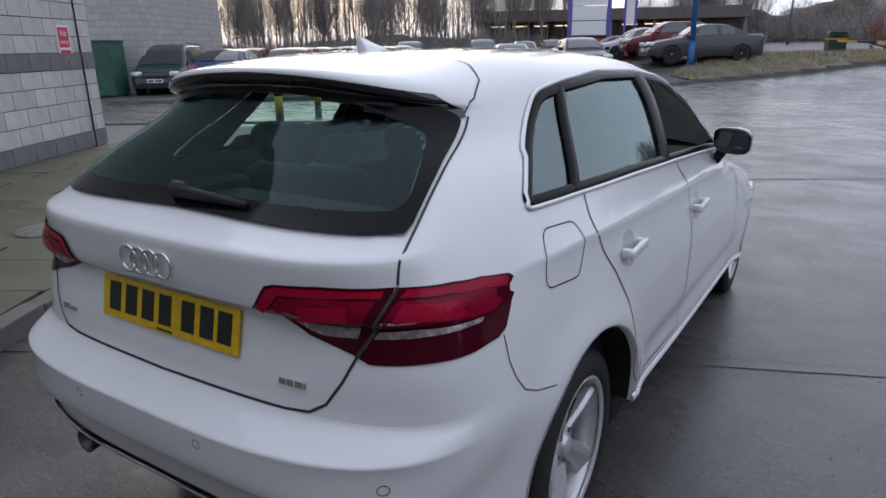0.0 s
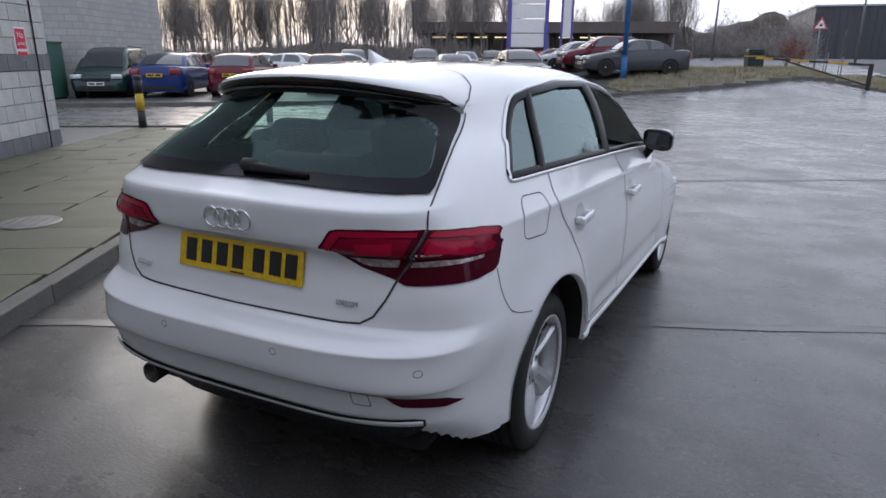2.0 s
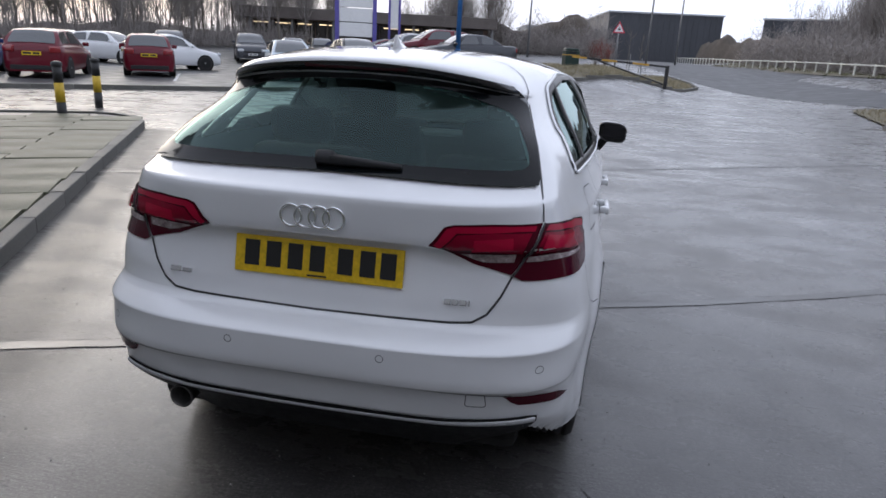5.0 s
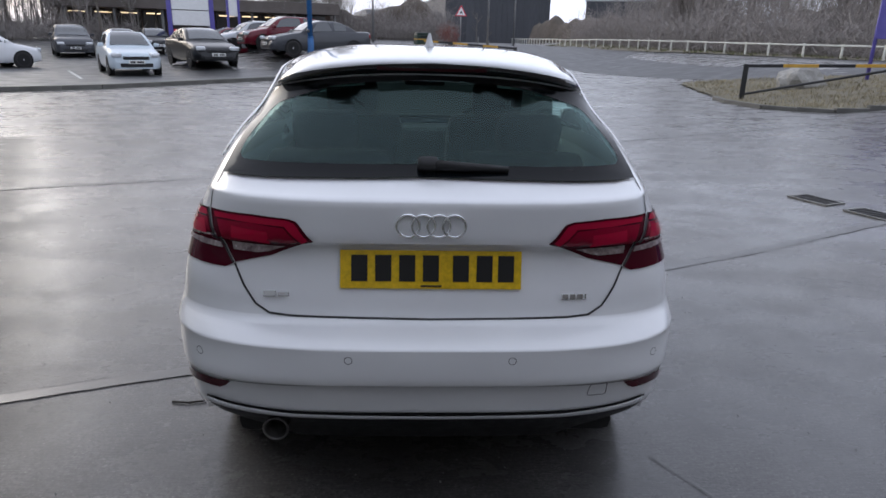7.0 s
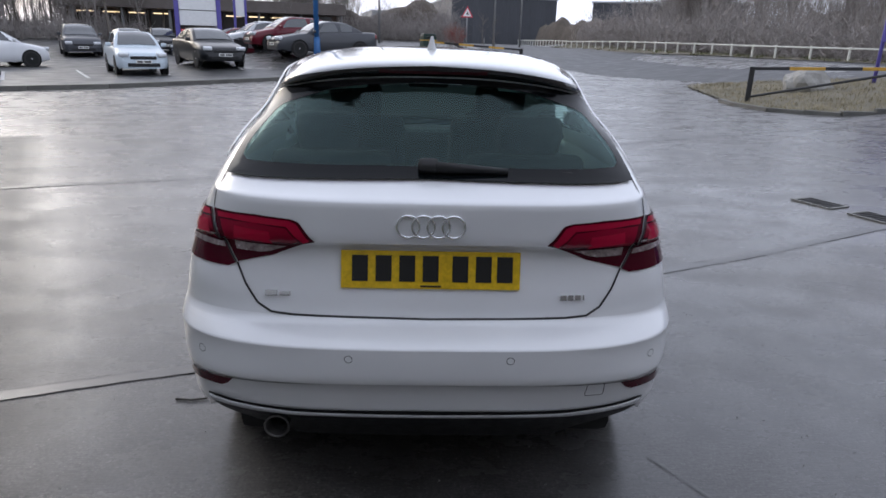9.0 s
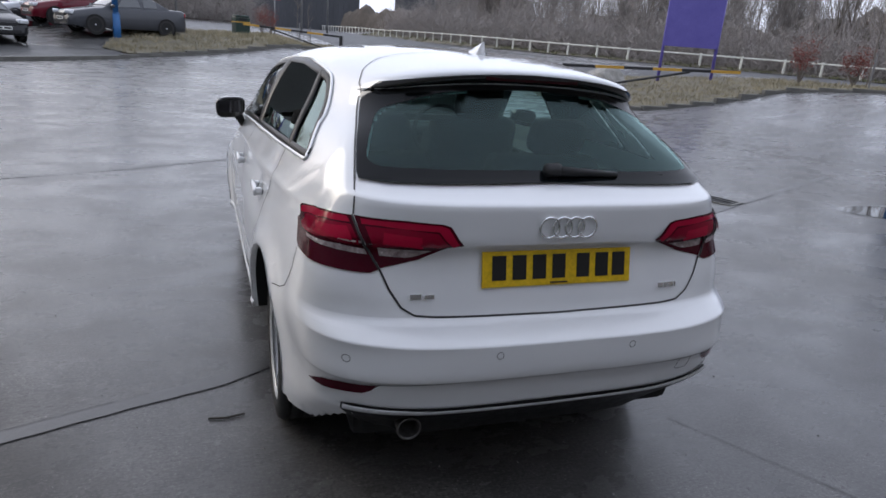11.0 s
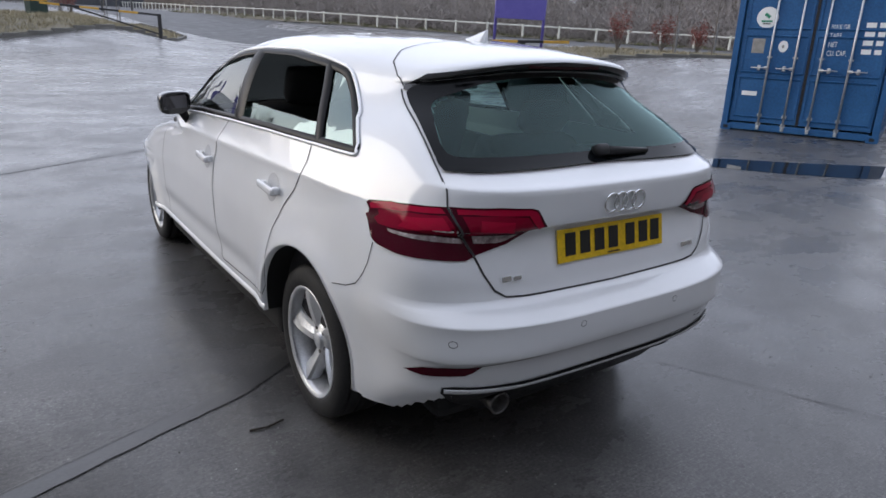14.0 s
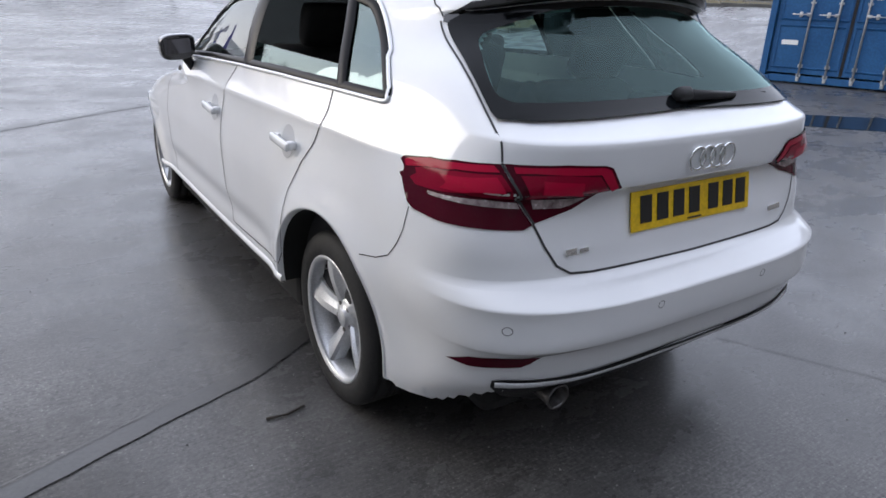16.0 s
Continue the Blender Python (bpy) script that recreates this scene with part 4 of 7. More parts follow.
    part("rear_view_mirror", box((0, 2.04, 1.31), (0.22, 0.03, 0.065), Matrix.Rotation(radians(-10), 3, "X"), 0.014), CABIN, car, "black rear-view mirror")
    # windscreen
    ws = bmesh.new()
    rows = []
    for i in range(15):
        z = SCREEN_Z[0] - 0.012 + (SCREEN_Z[1] - SCREEN_Z[0] + 0.024) * i / 14
        o = SH.outline(z)[31 + 159 + 2:]
        rows.append([ws.verts.new((x, y - 0.004, crown(x, y, z))) for x, y in o] + [ws.verts.new((-x, y - 0.004, crown(x, y, z))) for x, y in o[-2::-1]])
    for A, B in zip(rows, rows[1:]):
        for j in range(len(A) - 1):
            ws.faces.new((A[j], A[j + 1], B[j + 1], B[j]))
    bmesh.ops.recalc_face_normals(ws, faces=ws.faces[:])
    part("windscreen", ws, CLEAR, car, "clear windscreen", True)
    return car


# body white darkened to grey for the shade in the handle bowls
recess_shade = node_mat("recess_shaded_paint", (0.52, 0.53, 0.55), 0.3, 0, 0.5, 1.0)
mirror_mat = node_mat("mirror_silver", (0.09, 0.09, 0.10), 0.02, 1.0)
hero = hero_car()


FALL = 0.020


def settle(p):
    """The yard falls ahead towards the drains, and the car with it; the flanks flare a little to the front."""
    ahead = max(0.0, p.y - 0.83)
    return Vector((p.x * (1 + 0.024 * ahead), p.y + 0.01 * ahead, p.z - FALL * ahead))


for ob in hero.children_recursive:
    if ob.data is None:
        if ob.parent is hero:
            ob.location = settle(ob.location)
    elif ob.parent.name.split(".")[0] not in ("wheel", "door_mirror"):
        for v in ob.data.vertices:
            v.co = settle(v.co)
for ob in hero.children_recursive:
    if ob.data is not None and any(m in (TINT, CLEAR, SIDE_TINT, SIDE_CLEAR) for m in ob.data.materials):
        ob.visible_shadow = False


# ---- ground ----
A2, B2 = Vector((0.86, 0.51)), Vector((-0.51, 0.86))       # the yard's own axes


def ab(a, b):
    p = A2 * a + B2 * b
    return p.x, p.y


def tz(x, y):
    """Height of the ground."""
    right = 0.95 * sm((x - 9.0 - max(0.0, y - 30) * 0.05) / 9.5)
    ahead = 0.85 * sm((y - 23.0) / 8.0) * sm((6.0 - x) / 4.5) * sm((x + 13.0 + 0.0 * y) / 7.0)
    entry = 0.55 * sm((y - 33.0) / 22.0)
    u = 0.61 * x - 0.79 * y
    stand = 0.031 * min(max(u - 0.9, 0.0), 5.0) * sm((x - 6.5) / 2.5) * sm((16.0 - x) / 4.0)
    d = math.hypot(x, y)
    fall = -0.020 * max(0.0, min(y, 3.6) - 0.83) * sm((10.0 - y) / 5.5) * sm((4.5 - abs(x)) / 2.5)
    return fall + max(right, ahead, entry, stand) + 0.55 * sm((d - 36) / 50)


CONCRETE = node_mat("wet_concrete", (0.12, 0.12, 0.12), 0.4)


GUTTER = -0.83


def wet_concrete(m):
    t, p = m.node_tree, m.node_tree.nodes["Principled BSDF"]
    big = noise_node(m, 0.33, 7.0, 0.66)
    mid = noise_node(m, 2.4, 7.0, 0.68)
    fine = noise_node(m, 70.0, 4.0, 0.65)
    streak = noise_node(m, 1.5, 8.0, 0.68, (0.8, 1.25, 1.0))
    brush = noise_node(m, 1.0, 3.0, 0.5, (16.0, 190.0, 1.0))
    for n in (brush, streak):
        n.inputs[0].links[0].from_node.inputs["Rotation"].default_value = (0, 0, radians(-31))
    damp = ramp(m, big.outputs[0], [(0.38, 0.0), (0.60, 1.0)])
    base = ramp(m, mid.outputs[0], [(0.28, (0.022, 0.0205, 0.0195)), (0.72, (0.058, 0.055, 0.0525))])
    dry = ramp(m, mid.outputs[0], [(0.28, (0.046, 0.044, 0.042)), (0.72, (0.112, 0.107, 0.102))])
    c = mixed(m, damp.outputs[0], base.outputs[0], dry.outputs[0])
    grain = ramp(m, fine.outputs[0], [(0.34, 0.45), (0.68, 1.6)])
    c = mixed(m, 0.85, c, grain.outputs[0], "MULTIPLY")
    br = ramp(m, brush.outputs[0], [(0.36, 0.70), (0.64, 1.28)])
    c = mixed(m, 0.8, c, br.outputs[0], "MULTIPLY")
    stain = noise_node(m, 1.1, 3.0, 0.5)
    st = ramp(m, stain.outputs[0], [(0.66, 1.0), (0.78, 0.5)])
    c = mixed(m, 1.0, c, st.outputs[0], "MULTIPLY")
    speck = noise_node(m, 110.0, 2.0, 0.5)
    sp = ramp(m, speck.outputs[0], [(0.62, 1.0), (0.72, 2.6)])
    c = mixed(m, 1.0, c, sp.outputs[0], "MULTIPLY")
    pit = noise_node(m, 48.0, 2.0, 0.5)
    pt = ramp(m, pit.outputs[0], [(0.24, 0.35), (0.31, 1.0)])
    c = mixed(m, 1.0, c, pt.outputs[0], "MULTIPLY")
    # darker, duller strip along the pavement's kerb
    tc, mp = t.nodes.new("ShaderNodeTexCoord"), t.nodes.new("ShaderNodeMapping")
    mp.inputs["Rotation"].default_value = (0, 0, -math.radians(29.3))
    xyz = t.nodes.new("ShaderNodeSeparateXYZ")
    t.links.new(tc.outputs["Object"], mp.inputs[0])
    t.links.new(mp.outputs[0], xyz.inputs[0])
    wob = t.nodes.new("ShaderNodeMath")
    wob.operation = "MULTIPLY_ADD"
    t.links.new(mid.outputs[0], wob.inputs[0])
    wob.inputs[1].default_value = 0.30
    t.links.new(xyz.outputs[0], wob.inputs[2])
    mr = t.nodes.new("ShaderNodeMapRange")
    mr.inputs["From Min"].default_value, mr.inputs["From Max"].default_value = GUTTER - 0.22, GUTTER + 0.10
    mr.inputs["To Min"].default_value, mr.inputs["To Max"].default_value = 1.0, 0.0
    t.links.new(wob.outputs[0], mr.inputs["Value"])
    end = t.nodes.new("ShaderNodeMapRange")
    end.inputs["From Min"].default_value, end.inputs["From Max"].default_value = 9.75, 9.95
    end.inputs["To Min"].default_value, end.inputs["To Max"].default_value = 1.0, 0.0
    t.links.new(xyz.outputs[1], end.inputs["Value"])
    gut = t.nodes.new("ShaderNodeMath")
    gut.operation = "MULTIPLY"
    t.links.new(mr.outputs[0], gut.inputs[0])
    t.links.new(end.outputs[0], gut.inputs[1])
    c = mixed(m, gut.outputs[0], c, mixed(m, 1.0, c, (0.62, 0.60, 0.57), "MULTIPLY"))
    t.links.new(c, p.inputs["Base Color"])
    p.inputs["Roughness"].default_value = 0.65
    wet = ramp(m, streak.outputs[0], [(0.34, 0.16), (0.50, 0.28), (0.68, 0.44)])
    t.links.new(wet.outputs[0], p.inputs["Coat Roughness"])
    film = ramp(m, big.outputs[0], [(0.40, 1.0), (0.62, 0.55)])
    dull = mixed(m, gut.outputs[0], film.outputs[0], (0.32, 0.32, 0.32))
    t.links.new(dull, p.inputs["Coat Weight"])
    p.inputs["Coat IOR"].default_value = 1.46
    add = t.nodes.new("ShaderNodeMath")
    add.operation = "ADD"
    t.links.new(fine.outputs[0], add.inputs[0])
    t.links.new(brush.outputs[0], add.inputs[1])
    b = bump(m, add.outputs[0], 0.35, 0.004)
    b2 = t.nodes.new("ShaderNodeBump")
    b2.inputs["Strength"].default_value, b2.inputs["Distance"].default_value = 0.05, 0.01
    t.links.new(mid.outputs[0], b2.inputs["Height"])
    b3 = t.nodes.new("ShaderNodeBump")
    b3.inputs["Strength"].default_value, b3.inputs["Distance"].default_value = 0.08, 0.004
    t.links.new(add.outputs[0], b3.inputs["Height"])
    t.links.new(b2.outputs[0], b3.inputs["Normal"])
    t.links.new(b3.outputs[0], p.inputs["Coat Normal"])


wet_concrete(CONCRETE)
TARMAC = grainy("road_tarmac", (0.045, 0.046, 0.048), (0.075, 0.076, 0.078), 1.4, (0.45, 0.7), 0.3, fine=70)
LOT = grainy("car_park_tarmac", (0.05, 0.05, 0.05), (0.10, 0.10, 0.098), 1.2, (0.3, 0.6), 0.3, fine=60)
SLAB = grainy("paving_slab", (0.070, 0.073, 0.043), (0.130, 0.130, 0.088), 1.6, (0.45, 0.75), 0.25, fine=60, vary=0.12)
KERB = grainy("kerb_concrete", (0.085, 0.083, 0.072), (0.155, 0.150, 0.135), 3.0, (0.5, 0.8), 0.3, fine=60, vary=0.1)
JOINT = grainy("joint_sealant", (0.07, 0.068, 0.066), (0.13, 0.127, 0.12), 8, (0.5, 0.8), 0.2)
for wet in (JOINT,):
    wet.node_tree.nodes["Principled BSDF"].inputs["Coat Weight"].default_value = 0.6
    wet.node_tree.nodes["Principled BSDF"].inputs["Coat Roughness"].default_value = 0.3
MARKING = grainy("white_marking", (0.5, 0.5, 0.49), (0.72, 0.72, 0.7), 5, (0.5, 0.7), 0.1)
SOIL = grainy("grass_soil", (0.10, 0.09, 0.062), (0.18, 0.16, 0.115), 2.0, (0.8, 0.95), 0.5, fine=25)


def grid_axis(lo, hi, fine_lo, fine_hi, fine, grow):
    xs = [fine_lo]
    while xs[-1] < fine_hi:
        xs.append(xs[-1] + fine)
    s = fine
    while xs[-1] < hi:
        s *= grow
        xs.append(xs[-1] + s)
    s = fine
    while xs[0] > lo:
        s *= grow
        xs.insert(0, xs[0] - s)
    return xs


def make_ground():
    xs = grid_axis(-900, 900, -26, 40, 0.75, 1.35)
    ys = grid_axis(-900, 900, -12, 62, 0.75, 1.35)
    verts = [(x, y, tz(x, y)) for y in ys for x in xs]
    n = len(xs)
    faces = [(j * n + i, j * n + i + 1, (j + 1) * n + i + 1, (j + 1) * n + i) for j in range(len(ys) - 1) for i in range(n - 1)]
    me = bpy.data.meshes.new("ground")
    me.from_pydata(verts, [], faces)
    me.polygons.foreach_set("use_smooth", [True] * len(me.polygons))
    me.materials.append(CONCRETE)
    return tagged(new("ground", me), "wet grey brushed concrete yard", "ground", kind="structure")


make_ground()


def drape(poly, step, off, curve=None):
    """A sheet of the given plan outline laid on the ground."""
    bm = bmesh.new()
    bm.faces.new([bm.verts.new((x, y, 0)) for x, y in poly])
    bmesh.ops.triangulate(bm, faces=bm.faces[:])
    for k in (0, 1):
        vals = [p[k] for p in poly]
        c = min(vals) + step
        while c < max(vals):
            bmesh.ops.bisect_plane(bm, geom=bm.verts[:] + bm.edges[:] + bm.faces[:], plane_co=(c, 0, 0) if k == 0 else (0, c, 0), plane_no=(1, 0, 0) if k == 0 else (0, 1, 0))
            c += step
    for v in bm.verts:
        v.co.z = tz(v.co.x, v.co.y) + off
    bmesh.ops.recalc_face_normals(bm, faces=bm.faces[:])
    if sum(f.normal.z for f in bm.faces) < 0:
        bmesh.ops.reverse_faces(bm, faces=bm.faces[:])
    return bm


def ground_band(pts, width, off, step=0.5):
    """A band of even width along a plan line, on the ground."""
    bm = bmesh.new()
    P = []
    for a, b in zip(pts, pts[1:]):
        a, b = Vector(a), Vector(b)
        k = max(1, int((b - a).length / step))
        P += [a + (b - a) * i / k for i in range(k)]
    P.append(Vector(pts[-1]))
    prev = None
    for i, p in enumerate(P):
        t = (P[min(i + 1, len(P) - 1)] - P[max(i - 1, 0)]).normalized()
        s = Vector((-t.y, t.x)) * width / 2
        row = [bm.verts.new((q.x, q.y, tz(q.x, q.y) + off)) for q in (p - s, p + s)]
        if prev:
            bm.faces.new((prev[0], row[0], row[1], prev[1]))
        prev = row
    bmesh.ops.recalc_face_normals(bm, faces=bm.faces[:])
    if sum(f.normal.z for f in bm.faces) < 0:
        bmesh.ops.reverse_faces(bm, faces=bm.faces[:])
    return bm


ROAD_NEAR = [(2, 140), (4.5, 75), (7.0, 46), (9.0, 33), (11.8, 24.5), (16.8, 18.6), (21, 14), (28, 7.5), (45, -6)]
ROAD_FAR = [(14, 140), (14.5, 75), (17, 47), (19.5, 37), (22.5, 31), (27.0, 26), (31, 20), (37, 13), (54, 0)]
KERB_FAR = [ab(-9.2, 17.3), ab(-4.5, 17.9), ab(1.2, 18.8), ab(6.1, 21.0), ab(9.35, 22.7), (0.3, 26.9), (3.4, 29.6), (5.7, 32.4), (7.0, 36.0), (7.2, 40.0), (6.4, 45.0)]
part("road", drape(ROAD_NEAR + ROAD_FAR[::-1], 3.0, 0.006), TARMAC, None, "dark tarmac road", kind="structure")
lot_poly = [ab(-9.2, 17.4), ab(-4.5, 18.0), ab(1.2, 18.9), ab(6.1, 21.1), ab(8.9, 22.9), ab(10.5, 27.0), (-7, 33.5), (1, 36), (1.5, 62), (-60, 62), (-60, 8), ab(-13.0, 22.3), ab(-9.2, 22.3)]
part("car_park", drape(lot_poly, 2.5, 0.008), LOT, None, "wet tarmac car park", kind="structure")
PALE_JOINT = grainy("pale_joint_fill", (0.036, 0.035, 0.034), (0.088, 0.085, 0.082), 1.4, (0.35, 0.6), 0.25, fine=70)
PALE_JOINT.node_tree.nodes["Principled BSDF"].inputs["Coat Weight"].default_value = 0.6
PALE_JOINT.node_tree.nodes["Principled BSDF"].inputs["Coat Roughness"].default_value = 0.33


def seam(pts, lines, seed, pale=0.0):
    """A joint between concrete bays: a pale filled strip edged by broken dark cracks."""
    r = random.Random(seed)
    fills = ((0.0, pale, 2.0),) if pale else ()
    for group, mat in ((fills, PALE_JOINT), (lines, JOINT)):
        if group:
            seam_lines(pts, group, seed, r, mat)


def seam_lines(pts, group, seed, r, mat):
    bm = bmesh.new()
    lift = 0.004 if mat is PALE_JOINT else 0.0075
    for off, w, keep in group:
        P = []
        for a, b in zip(pts, pts[1:]):
            a, b = Vector(a), Vector(b)
            n = Vector((-(b - a).y, (b - a).x)).normalized()
            k = max(1, int((b - a).length / 0.06))
            P += [a + (b - a) * i / k + n * (off + 0.010 * noise.noise(Vector((i * 0.09, seed, off * 9)))) for i in range(k)]
        prev = None
        for i, q in enumerate(P):
            if noise.noise(Vector((i * 0.055, seed + 3.1, off * 7))) > keep:
                prev = None
                continue
            t = (P[min(i + 1, len(P) - 1)] - P[max(i - 1, 0)]).normalized()
            sd = Vector((-t.y, t.x)) * w / 2 * (r.uniform(0.45, 1.3) if w < 0.03 else r.uniform(0.92, 1.06))
            row = [bm.verts.new((v.x, v.y, tz(v.x, v.y) + lift)) for v in (q - sd, q + sd)]
            if prev:
                bm.faces.new((prev[0], row[0], row[1], prev[1]))
            prev = row
    for f in bm.faces:
        if f.normal.z < 0 or f.calc_area() == 0:
            f.normal_flip()
    part("joint", bm, mat, None, kind="structure")


seam([(-9.5, -3.0), (-1.85, 0.80), (-1.0, 1.12), (0.68, 2.2), (1.7, 2.65), (4.1, 3.82), (7.5, 5.5)], ((0.05, 0.006, 0.0), (-0.045, 0.005, -0.1)), 1, 0.09)
seam([(-9.0, 2.2), (-3.87, 4.85), (-1.87, 5.9), (-0.38, 6.72), (0.42, 7.22), (2.8, 8.45), (4.56, 9.5), (9.0, 11.9)], ((0.045, 0.007, 0.0),), 2, 0.08)
seam([(-8.6, 7.6), (-0.5, 11.7), (8.4, 16.2)], ((0.0, 0.012, 0.1),), 3)
seam([ab(0.95, -9), ab(0.95, 1.85)], ((0.0, 0.007, 0.3),), 4)


# kerbs: each stone a piece
def kerb_line(name, pts, height, label, stone=0.915, width=0.125, inner=None):
    root = empty(name, None, label, "kerb", kind="structure")
    P = [Vector(p) for p in pts]
    mesh_by = {}
    for a, b in zip(P, P[1:]):
        k = max(1, round((b - a).length / stone))
        L = (b - a).length / k
        key = round(L, 3)
        if key not in mesh_by:
            bm = bmesh.new()
            add_box(bm, (0, 0, height / 2 - 0.1), (L - 0.006, width, height + 0.2), None, 0.012)
            me = bpy.data.meshes.new("kerbstone")
            bm.to_mesh(me)
            bm.free()
            me.materials.append(KERB)
            mesh_by[key] = me
        ang = math.degrees(math.atan2((b - a).y, (b - a).x))
        for i in range(k):
            p = a + (b - a) * ((i + 0.5) / k)
            o = new("kerbstone", mesh_by[key])
            o.parent = root
            o.matrix_basis = pose(p.x, p.y, tz(p.x, p.y), 0, 0, ang)
    return root


kerb_line("kerb_pavement", [ab(-2.1, -7.5), ab(-1.67, 2.0), ab(-1.30, 10.0), ab(-1.40, 10.6), ab(-1.72, 11.1), ab(-2.1, 11.38)], 0.12, "worn concrete kerb of the pavement")
kerb_line("kerb_pavement_end", [ab(-2.1, 11.38), ab(-6.6, 11.42)], 0.12, "worn concrete kerb of the pavement")
kerb_line("kerb_car_park", KERB_FAR, 0.12, "concrete kerb round the car park")
KERB_R = [(8.7, 17.5), (8.55, 16.4), (8.8, 14.9), (10.0, 13.8), (12.5, 13.9), (15.4, 14.3), (18.2, 12.2), (24, 7.5)]
kerb_line("kerb_verge", KERB_R, 0.10, "concrete kerb along the rough verge")
# pavement flags
pave = empty("pavement", None, "greenish grey concrete paving flags", "pavement", kind="structure")
flag_mesh = {}
rng = random.Random(5)
part("pavement_bed", drape([ab(-2.2, -7.5), ab(-1.74, 2.0), ab(-1.38, 10.0), ab(-1.6, 10.9), ab(-2.1, 11.32), ab(-6.6, 11.36), ab(-6.0, 8.9), ab(-4.95, 8.7), ab(-4.95, -7.5)], 2.0, 0.085), JOINT, pave)
a = -1.85
widths = [0.86, 0.86, 0.84, 0.62]
for col, w in enumerate(widths):
    b = -7.4 + (0.3 if col % 2 else 0.0)
    while b < 10.5:
        L = 0.60
        key = (w, L)
        if key not in flag_mesh:
            bm = bmesh.new()
            add_box(bm, (0, 0, 0), (w - 0.006, L - 0.006, 0.06), None, 0.004)
            me = bpy.data.meshes.new("flag")
            bm.to_mesh(me)
            bm.free()
            me.materials.append(SLAB)
            flag_mesh[key] = me
        x, y = ab(a - w / 2 + 0.10 + 0.0535 * (b + L / 2 - 2.0), b + L / 2)
        o = new("flag", flag_mesh[key])
        o.parent = pave
        o.matrix_basis = pose(x, y, 0.09 + rng.uniform(-0.003, 0.004), rng.uniform(-0.35, 0.35), rng.uniform(-0.35, 0.35), math.degrees(math.atan2(0.51, 0.86)))
        b += L
    a -= w
GREY_METAL = grainy("cover_metal", (0.16, 0.16, 0.15), (0.32, 0.31, 0.29), 9, (0.4, 0.6), 0.3, metal=0.6)
cover = bmesh.new()
mx, my = ab(-2.54, 3.56)
add_lathe(cover, [(0.0005, 0.010), (0.22, 0.010), (0.235, 0.004), (0.235, -0.01)], 32, "Z")
for i in range(5):
    add_box(cover, ((i - 2) * 0.08, 0, 0.011), (0.02, 0.30, 0.005))
co = part("manhole_cover", cover, GREY_METAL, None, "worn grey metal inspection cover in the pavement", kind="")
tagged(co, category="manhole cover")
co.matrix_basis = pose(mx, my, 0.123, 0, 0, 30)
# drains in the yard
IRON = grainy("drain_iron", (0.02, 0.02, 0.02), (0.05, 0.045, 0.04), 12, (0.4, 0.7), 0.3, metal=0.5)


def drain(x, y, turn):
    d = empty("drain_grate", pose(x, y, tz(x, y) + 0.006, 0, 0, turn) @ Matrix.Diagonal((0.86, 0.72, 1, 1)), "dark cast-iron drain grating in the concrete", "drain", "yard drains")
    fr = bmesh.new()
    for sx, sy, w, h in ((0, 0.19, 0.52, 0.03), (0, -0.19, 0.52, 0.03), (0.245, 0, 0.03, 0.38), (-0.245, 0, 0.03, 0.38)):
        add_box(fr, (sx, sy, 0), (w, h, 0.014))
    part("grate_frame", fr, GREY_METAL, d)
    part("drain_well", box((0, 0, -0.001), (0.46, 0.35, 0.004)), DARK, d)
    for i in range(8):
        part("grate_bar", box((-0.2 + i * 0.057, 0, 0.004), (0.022, 0.35, 0.008)), IRON, d)


drain(4.12, 4.76, -68)
drain(4.35, 4.17, -68)
tw = bmesh.new()
for p, q in (((-1.07, 0.795), (-1.0, 0.787)), ((-1.0, 0.787), (-0.93, 0.806))):
    add_tube(tw, (*p, 0.006), (*q, 0.006), 0.005, 0.004, 6)
tagged(part("twig", tw, grainy("wet_bark", (0.02, 0.016, 0.012), (0.05, 0.04, 0.03), 30), None, "dark wet twig lying on the concrete"), category="twig")
# loose grit and chippings
GRIT = grainy("grit", (0.16, 0.155, 0.15), (0.5, 0.49, 0.47), 30, (0.5, 0.8), 0.0, fine=90)
gr = random.Random(31)
gv, gf = [], []
for _ in range(5200):
    x, y = gr.uniform(-4.5, 4.5), gr.uniform(-1.2, 5.5)
    if noise.noise(Vector((x * 0.9, y * 0.9, 4.0))) < gr.uniform(-0.45, 0.35):
        continue
    q = gr.choice((0.0016, 0.002, 0.0025, 0.0035, 0.0045))
    i = len(gv)
    for k in range(3):
        a = gr.uniform(0, math.tau)
        gv.append((x + math.cos(a + k * 2.1) * q * gr.uniform(0.8, 1.5), y + math.sin(a + k * 2.1) * q * gr.uniform(0.8, 1.5), tz(x, y) + 0.001))
    gv.append((x + gr.uniform(-q, q) * 0.4, y + gr.uniform(-q, q) * 0.4, tz(x, y) + q * 1.2))
    gf += [(i, i + 1, i + 3), (i + 1, i + 2, i + 3), (i + 2, i, i + 3)]
gm = bpy.data.meshes.new("grit")
gm.from_pydata(gv, [], gf)
gm.materials.append(GRIT)
tagged(new("grit", gm), "scattered pale grit on the wet concrete", "grit", kind="stuff")
PUDDLE = node_mat("puddle_water", (0.012, 0.013, 0.014), 0.02, 0, 0.5)
pud = rounded([(5.5, 3.75), (6.3, 3.9), (7.3, 3.15), (8.2, 2.4), (8.6, 1.6), (7.9, 1.75), (7.0, 2.3), (6.2, 2.95)], 0.3, 5)
part("puddle", drape(pud, 0.6, 0.004), PUDDLE, None, "shallow rain puddle before the container", kind="structure")

